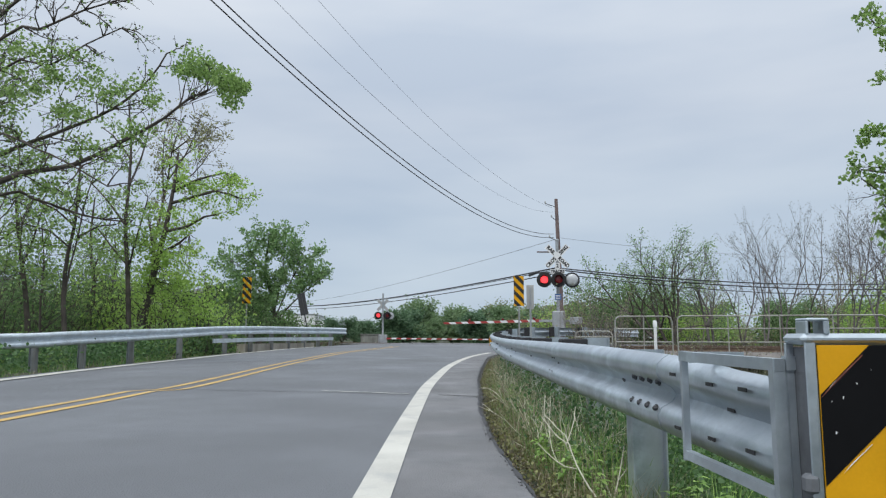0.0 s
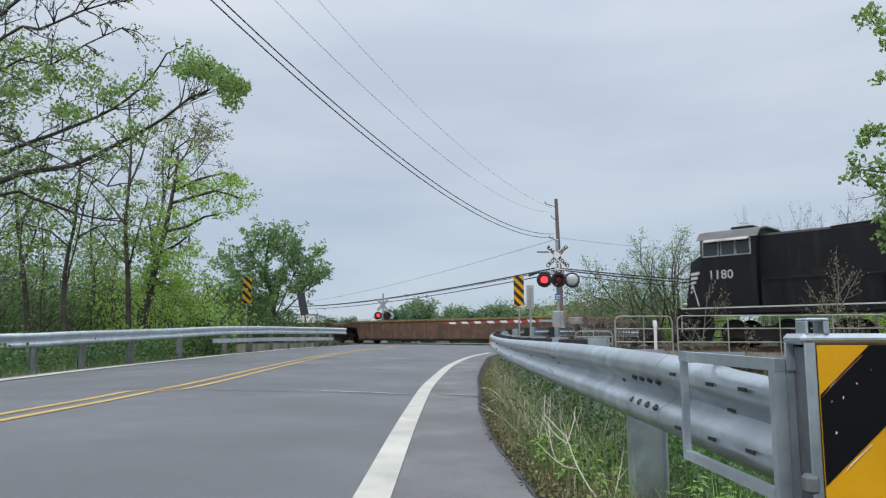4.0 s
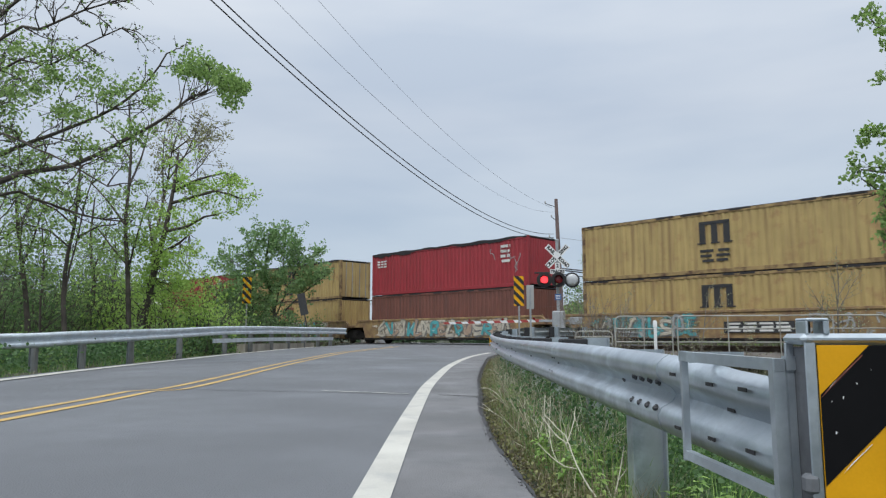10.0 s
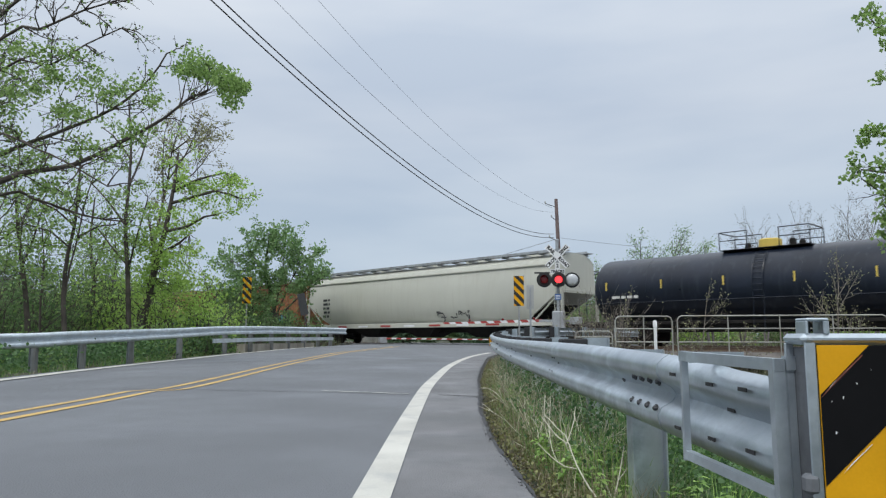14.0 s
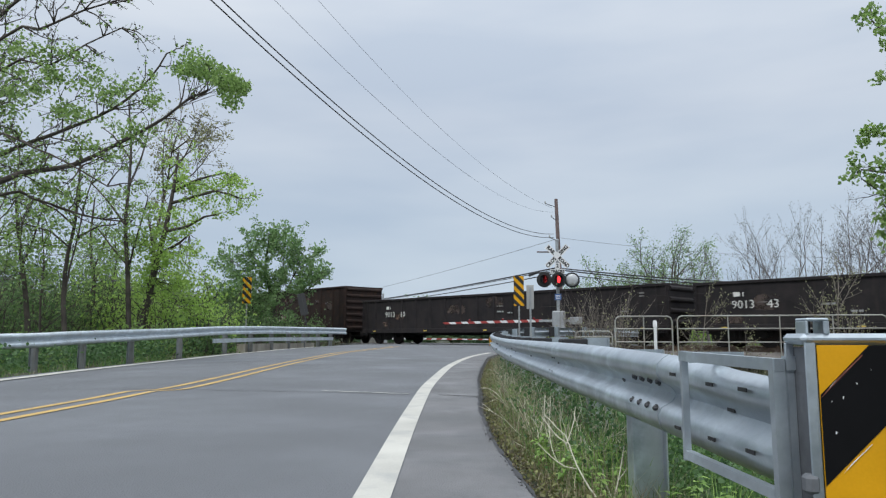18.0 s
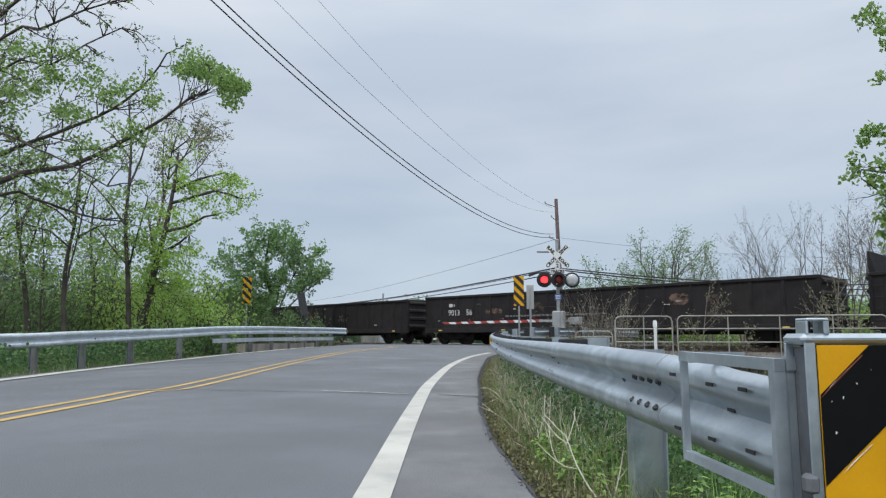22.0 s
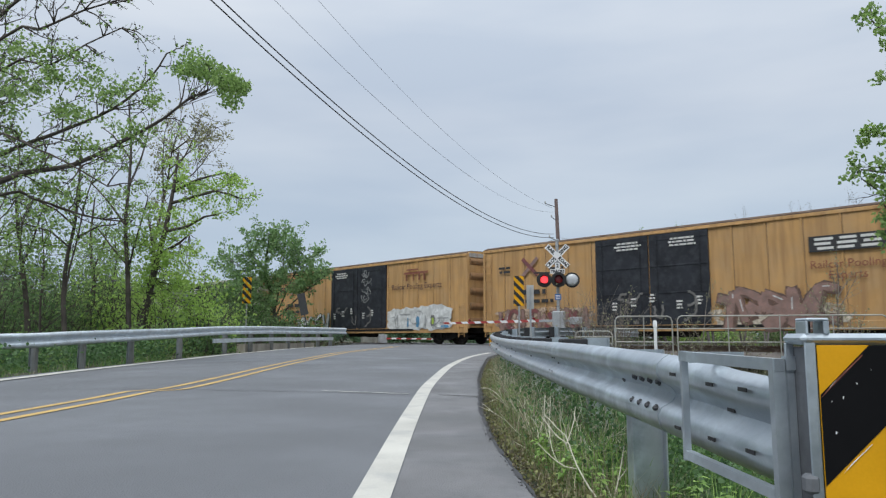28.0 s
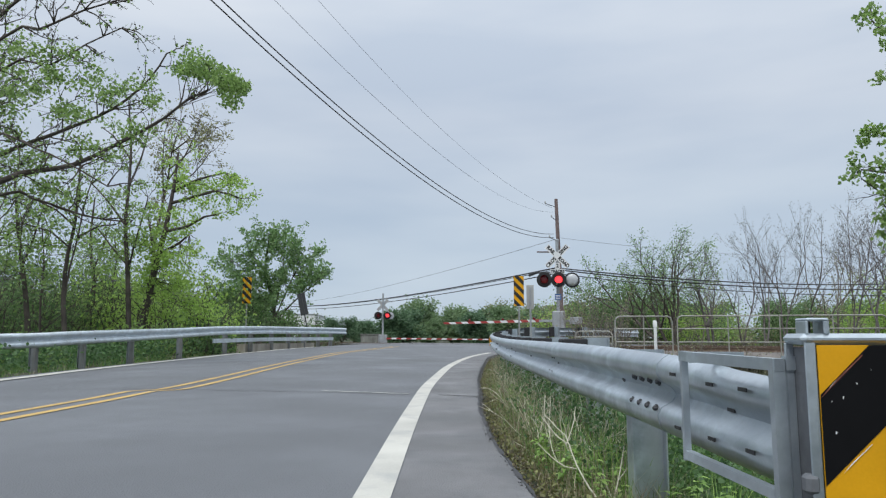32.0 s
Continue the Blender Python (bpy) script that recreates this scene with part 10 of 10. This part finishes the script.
    graffiti(c, 2.4, 6.8, 0.9, 1.7, ["cream", "blue"], "silver", 54, 6)
    graffiti(c, -7.5, -1.6, 0.7, 1.7, ["cream", "grey"], "tan", 55, 8)
    # black gondolas
    G = "dark grimy open gondola car with vertical side posts"
    c = gondola(-175.8, -154.0, 2.52, GON_BLACK, "dark smooth-sided open gondola with white outlined graffiti", posts=3, number="901343", num_x=1.3)
    for k, x in enumerate((-2.6, -1.4, -0.2, 1.0)):
        sh = Shape()
        qs = np.linspace(0.7, 5.6, 16) if k != 1 else np.linspace(0, 6.28, 18)
        sh.tube([(x + 0.5 * math.cos(q), SIDE - 0.05, 1.62 + 0.5 * math.sin(q)) for q in qs], 0.022, 4)
        sh.tube([(x + 0.3 * math.cos(q), SIDE - 0.05, 1.62 + 0.3 * math.sin(q)) for q in qs], 0.018, 4)
        part("graffiti_outline", sh, SPRAY["white"], c, "white outlined graffiti letter")
    gondola(-197.1, -176.2, 2.60, GON_BLACK, G, number="901310", num_x=2.0)
    c = gondola(-213.5, -198.2, 3.62, GON_BROWN, "tall rust-brown open gondola with graffiti", posts=11, number="901311", ribs_end=7, num_x=0.3)
    part("rust_panel", Shape().box(-7.2, -6.0, -1.475, -1.465, 1.0, 3.5), BOX_RUST, c, "rust-red side panel", smooth=0)
    graffiti(c, -3.6, 1.0, 0.95, 1.8, ["cream", "brown"], "brown", 61, 6, y=SIDE - 0.03)
    c = gondola(-229.9, -214.6, 3.66, GON_BLACK, "tall black open gondola covered in pale graffiti", posts=11, number="901309", ribs_end=7, num_x=1.5)
    graffiti(c, -2.6, 6.9, 0.95, 1.8, ["grey", "brown"], "tan", 62, 13, y=SIDE - 0.03, fat=0.7)
    graffiti(c, -7.2, -5.0, 0.9, 1.9, ["grey", "brown"], "silver", 63, 4, y=SIDE - 0.03, fat=0.7)
    scrawl(c, -7.2, 6.8, 0.95, 2.1, "silver", 67, 16, y=SIDE - 0.045, w=0.022)
    bars(c, -3.4, 6.0, 3.0, 3.25, 1, SPRAY["silver"], SIDE - 0.03, 8)
    c = gondola(-252.3, -230.8, 2.55, GON_BLACK, "dark open gondola with raised end bulkheads", raised=(True, True), number="901338", num_x=3.2)
    graffiti(c, -1.2, 4.4, 0.9, 1.8, ["grey", "black"], "grey", 64, 5, y=SIDE - 0.03)
    c = gondola(-274.1, -253.1, 2.58, GON_BLACK, G, number="901356", num_x=1.6)
    bars(c, -5.0, 2.0, 1.35, 1.5, 1, SPRAY["grey"], SIDE - 0.03, 5)
    gondola(-296.0, -274.9, 2.52, GON_BLACK, G, number="901305", num_x=1.8)
    c = gondola(-318.0, -297.0, 2.52, GON_BLACK, "dark open gondola with raised bulkheads and white graffiti", raised=(True, True), number="901350", num_x=2.4)
    graffiti(c, -4.9, -0.6, 0.75, 1.95, ["silver", "black"], "white", 65, 4, y=SIDE - 0.03, wild=0.45)
    graffiti(c, 0.4, 5.6, 0.75, 1.95, ["silver", "black"], "white", 66, 5, y=SIDE - 0.03, wild=0.45)
    # ribbed hopper, tanks
    c = ribbed_hopper(-336.6, -318.7, 3.98, HOPPER_RUST, "rust-stained pale grey ribbed covered hopper")
    for k, (x0, x1, z0, z1, col) in enumerate(((5.4, 6.9, 2.9, 3.72, "rusty"), (-6.7, -5.4, 3.3, 3.72, "tan"), (2.2, 4.2, 3.4, 3.72, "rusty"), (0.4, 1.6, 1.6, 2.4, "tan"), (3.4, 4.4, 1.6, 2.3, "tan"), (-6.6, -5.8, 1.6, 2.6, "rusty"))):
        spray_cloud(c, x0, x1, z0, z1, col, -1.446 - 0.001 * k, 300 + k)
    spray_cloud(c, -6.9, 6.9, 3.69, 3.83, "rusty", -1.5425, 311)
    c = tank_car(-354.1, -336.9, 1.46, 2.36, TANK_GREY, "faded grey-black tank car with top railing", band=TANK_GREY)
    part("notice_plate", Shape().box(1.2, 2.2, -1.48, -1.46, 2.0, 2.3), SPRAY["lime"], c, "faded yellow placard", smooth=0)
    c = tank_car(-373.0, -354.5, 1.50, 2.46, TANK_BLACK, "black tank car with yellow stencilled number and tape", tape=CAR_YELLOW)
    scrawl(c, 5.2, 7.6, 2.0, 3.1, "silver", 71, 10, y=-1.49, w=0.03)
    bars(c, -6.6, -3.6, 2.55, 2.85, 1, CAR_YELLOW, -1.49, 3)
    # yellow high-cube boxcars
    for s0, s1, seed in ((-393.5, -373.9, 81), (-414.1, -394.4, 82)):
        c = boxcar(s0, s1, 4.96, BOX_YELLOW, "yellow high-cube boxcar with black double doors and graffiti", door=(-2.9, 2.3) if seed == 81 else (-2.4, 3.1), door_mat=BOX_DOOR, posts=15, end_mat=END_YELLOW, roof_mat=ROOF_RUST)
        cross_mark(c, -6.6, 3.75, 0.62)
        bars(c, -8.6, -7.7, 3.5, 3.9, 2, LETTER_BLACK, seed=1)
        bars(c, -5.5, -4.6, 3.5, 3.9, 2, LETTER_BLACK, seed=2)
        bars(c, -7.6, -5.6, 2.35, 2.75, 1, LETTER_BLACK, seed=3)
        bars(c, -8.0, -5.0, 1.95, 2.25, 1, LETTER_BLACK, seed=4)
        bars(c, -1.9, -0.6, 4.05, 4.45, 3, LETTER_WHITE, SIDE - 0.08, 5)
        if seed == 81:
            bars(c, 0.6, 1.9, 4.05, 4.45, 3, LETTER_WHITE, SIDE - 0.08, 6)
        for k, x in enumerate((-2.1, -1.2, -0.3, 0.9, 1.7)):
            bars(c, x, x + 0.3, 1.5 + 0.15 * (k % 3), 1.9 + 0.15 * (k % 3), 3, LETTER_WHITE, SIDE - 0.08, 9 + k)
        scrawl(c, -2.2, 1.8, 1.0, 2.2, "grey", 83, 6, y=SIDE - 0.083, w=0.05)
        if seed == 81:
            part("mark_panel", Shape().box(6.0, 8.5, SIDE - 0.064, SIDE - 0.06, 3.36, 3.92), LETTER_BLACK, c, smooth=0)
            letter_row(c, 6.15, 8.35, 3.43, 3.85, 3, LETTER_WHITE, SIDE - 0.066)
            car_text(c, "Railcar Pooling", 7.2, 2.9, 0.4, LETTER_BROWN)
            car_text(c, "Experts", 7.2, 2.52, 0.4, LETTER_BROWN)
            spray_cloud(c, -8.7, -3.1, 0.75, 1.75, "tan", SIDE - 0.06, 5)
            graffiti(c, -8.6, -3.2, 0.75, 1.8, ["mauve", "maroon"], "brown", 811, 9, y=SIDE - 0.065)
            spray_cloud(c, 2.4, 7.2, 0.8, 1.6, "cream", SIDE - 0.06, 6)
            graffiti(c, 2.6, 6.9, 0.8, 2.1, ["mauve", "mauve"], "brown", 812, 5, y=SIDE - 0.065, fat=1.5)
        else:
            # brand mark: a bar over four uprights
            part("mark_bar", Shape().box(4.75, 6.75, SIDE - 0.064, SIDE - 0.06, 3.95, 4.07), LETTER_BROWN, c, smooth=0)
            part("mark_bar", Shape().box(4.95, 5.95, SIDE - 0.064, SIDE - 0.06, 4.16, 4.24), LETTER_BROWN, c, smooth=0)
            for x in (4.98, 5.55, 6.05, 6.45):
                part("mark_bar", Shape().box(x - 0.06, x + 0.06, SIDE - 0.064, SIDE - 0.06, 3.58, 3.946), LETTER_BROWN, c, smooth=0)
            car_text(c, "Railcar Pooling Experts", 5.75, 3.25, 0.45, LETTER_UMBER)
            graffiti(c, -9.2, -7.4, 0.7, 1.5, ["white", "white"], "black", 821, 3)
            graffiti(c, -7.2, -2.6, 0.75, 1.9, ["white", "silver"], "black", 822, 6, wild=0.4)
            # a white block lettered with dark windows
            for k, (x0, x1, z1) in enumerate(((3.3, 4.9, 2.0), (4.3, 6.4, 2.05), (5.9, 8.6, 2.15))):
                spray_cloud(c, x0, x1, 0.8, z1, "white", SIDE - 0.058 - 0.0015 * k, 7 + k, True)
            for k, (x0, x1, z0, z1, col) in enumerate(((4.15, 4.27, 1.05, 1.7, "silver"), (4.45, 5.3, 1.62, 1.72, "silver"), (5.05, 5.17, 0.95, 1.5, "blue"), (5.8, 6.08, 0.95, 1.55, "blue"), (6.5, 6.62, 0.9, 1.6, "silver"), (6.98, 7.32, 1.0, 1.6, "grey"), (7.08, 7.24, 1.1, 1.45, "lime"), (7.5, 8.4, 1.38, 1.47, "silver"), (7.8, 8.4, 0.9, 1.05, "blue"))):
                spray_cloud(c, x0, x1, z0, z1, col, SIDE - 0.066 - 0.001 * k, 60 + k, True)
            scrawl(c, 3.5, 8.2, 0.9, 1.9, "silver", 825, 8, y=SIDE - 0.095, w=0.025)
            for z in (2.5, 3.0, 3.5, 4.0):
                scrawl(c, 0.75, 1.75, z, z + 0.42, "silver", 826 + int(4 * z), 5, y=SIDE - 0.083, w=0.022)
    c = boxcar(-435.6, -415.6, 4.96, BOX_GREEN, "patched pale green high-cube boxcar with dark doors and graffiti", door=(-3.0, 2.9), door_mat=BOX_DOOR, posts=16, end_mat=END_YELLOW, roof_mat=ROOF_DULL, grid=3)
    spray_cloud(c, -8.9, -3.2, 0.8, 1.7, "tan", SIDE - 0.06, 9)
    graffiti(c, -8.7, -4.6, 1.2, 2.2, ["teal", "teal"], "blue", 91, 7, wild=0.3, y=SIDE - 0.065, fat=1.2)
    graffiti(c, -9.4, -6.2, 0.7, 1.2, ["pink", "red"], "maroon", 94, 6, y=SIDE - 0.07)
    graffiti(c, -5.2, -3.1, 1.2, 2.1, ["cream", "tan"], "grey", 95, 3, y=SIDE - 0.072)
    spray_cloud(c, 2.7, 5.2, 0.8, 2.1, "lime", SIDE - 0.06, 10)
    spray_cloud(c, 5.0, 9.6, 0.8, 1.9, "mauve", SIDE - 0.0615, 11)
    for k in range(5):
        spray_cloud(c, 5.2 + 0.9 * k, 5.9 + 0.9 * k, 1.75, 2.15 + 0.1 * (k % 2), "lime", SIDE - 0.0605, 12 + k)
    graffiti(c, 3.3, 9.6, 0.8, 1.75, ["mauve", "mauve", "tan"], "black", 92, 8, wild=0.35, y=SIDE - 0.066, fat=1.45)
    bars(c, -1.6, 0.0, 4.0, 4.45, 3, LETTER_WHITE, SIDE - 0.08, 5)
    bars(c, 0.8, 2.6, 4.0, 4.45, 3, LETTER_WHITE, SIDE - 0.08, 6)
    for k, x in enumerate((-2.5, -1.4, -0.4, 0.5, 1.4, 2.1)):
        bars(c, x, x + 0.4, 1.5 + 0.3 * (k % 3), 1.8 + 0.3 * (k % 3), 3, LETTER_WHITE, SIDE - 0.08, 7 + k)
    spray_cloud(c, -2.9, -2.0, 2.2, 4.3, "haze", SIDE - 0.08, 30)
    for k in range(3):
        spray_cloud(c, -1.3 + 0.5 * k, -1.0 + 0.5 * k, 2.2, 3.4, "silver", SIDE - 0.081, 31 + k)
    c = boxcar(-456.8, -437.1, 4.96, BOX_RED, "oxidised red high-cube boxcar with graffiti, last of the train", door=(-3.1, 2.5), door_mat=BOX_RED, posts=16, roof_mat=GON_BROWN)
    ring = Shape().tube([(-7.9 + 0.42 * math.cos(q), SIDE - 0.07, 4.05 + 0.42 * math.sin(q)) for q in np.linspace(0, 6.283, 25)], 0.04, 4)
    part("round_mark", ring, LETTER_BLACK, c, "faded round mark")
    bars(c, -6.9, -5.0, 3.9, 4.35, 3, LETTER_WHITE, seed=4)
    bars(c, -2.4, -1.2, 4.0, 4.4, 3, LETTER_WHITE, SIDE - 0.08, 5)
    bars(c, 0.2, 1.5, 4.0, 4.4, 3, LETTER_WHITE, SIDE - 0.08, 6)
    scrawl(c, -2.6, 2.0, 1.4, 4.2, "silver", 94, 9, y=SIDE - 0.08, w=0.018)
    scrawl(c, -8.8, -6.4, 2.2, 3.2, "silver", 95, 6, w=0.018)
    spray_cloud(c, -9.2, -4.4, 0.75, 2.1, "black", SIDE - 0.055, 100)
    graffiti(c, -8.9, -4.6, 0.75, 2.1, ["black", "white", "black"], "white", 96, 6, wild=0.3, fat=1.0)
    graffiti(c, -4.4, -2.2, 0.9, 1.9, ["black", "white"], "silver", 97, 3, wild=0.4, y=SIDE - 0.08)
    spray_cloud(c, 2.6, 8.3, 0.8, 2.0, "cream", SIDE - 0.055, 99)
    graffiti(c, 2.6, 8.2, 0.75, 2.25, ["silver", "cream"], "black", 98, 7, wild=0.2, fat=1.5, halo="cream")
    bars(c, 8.0, 8.7, 1.3, 2.7, 9, LETTER_WHITE, seed=12)
    scrawl(c, 8.6, 9.4, 2.9, 3.6, "silver", 99, 4, w=0.02)


build_train()


# ---------------------------------------------------------------- what moves
def motions():
    times = [0.0, 1 / 30, 4.0, 8.0, 12.0, 16.0, 20.0, 24.0, 28.0, 32.0 - 1 / 30, 32.0]
    for ob, s, z, turn in MOVING:
        walk(ob, [(t, Matrix.Translation(on_track(s + SPEED * (t - 9.0), 0, z)) @ pose(0, 0, 0, 0, 0, TRACK_TURN + turn)) for t in times])
    # alternating lamps: each lens drum swings its lit face round
    half, start = 0.74325, 0.08
    for which, phase in (("first", 0), ("second", 1)):
        for em in LENSES[which]:
            at = em.matrix_basis.translation.copy()
            ang = 0.0 if phase == 0 else 180.0
            rows = [(0.0, Matrix.Translation(at) @ pose(0, 0, 0, 0, 0, ang))]
            t = start
            while t + 0.1 < 32.0:
                for k in range(4):
                    rows.append((t + k / 30, Matrix.Translation(at) @ pose(0, 0, 0, 0, 0, ang + 60.0 * k)))
                ang += 180.0
                t += half
            rows.append((32.0, Matrix.Translation(at) @ pose(0, 0, 0, 0, 0, ang)))
            walk(em, rows)


motions()
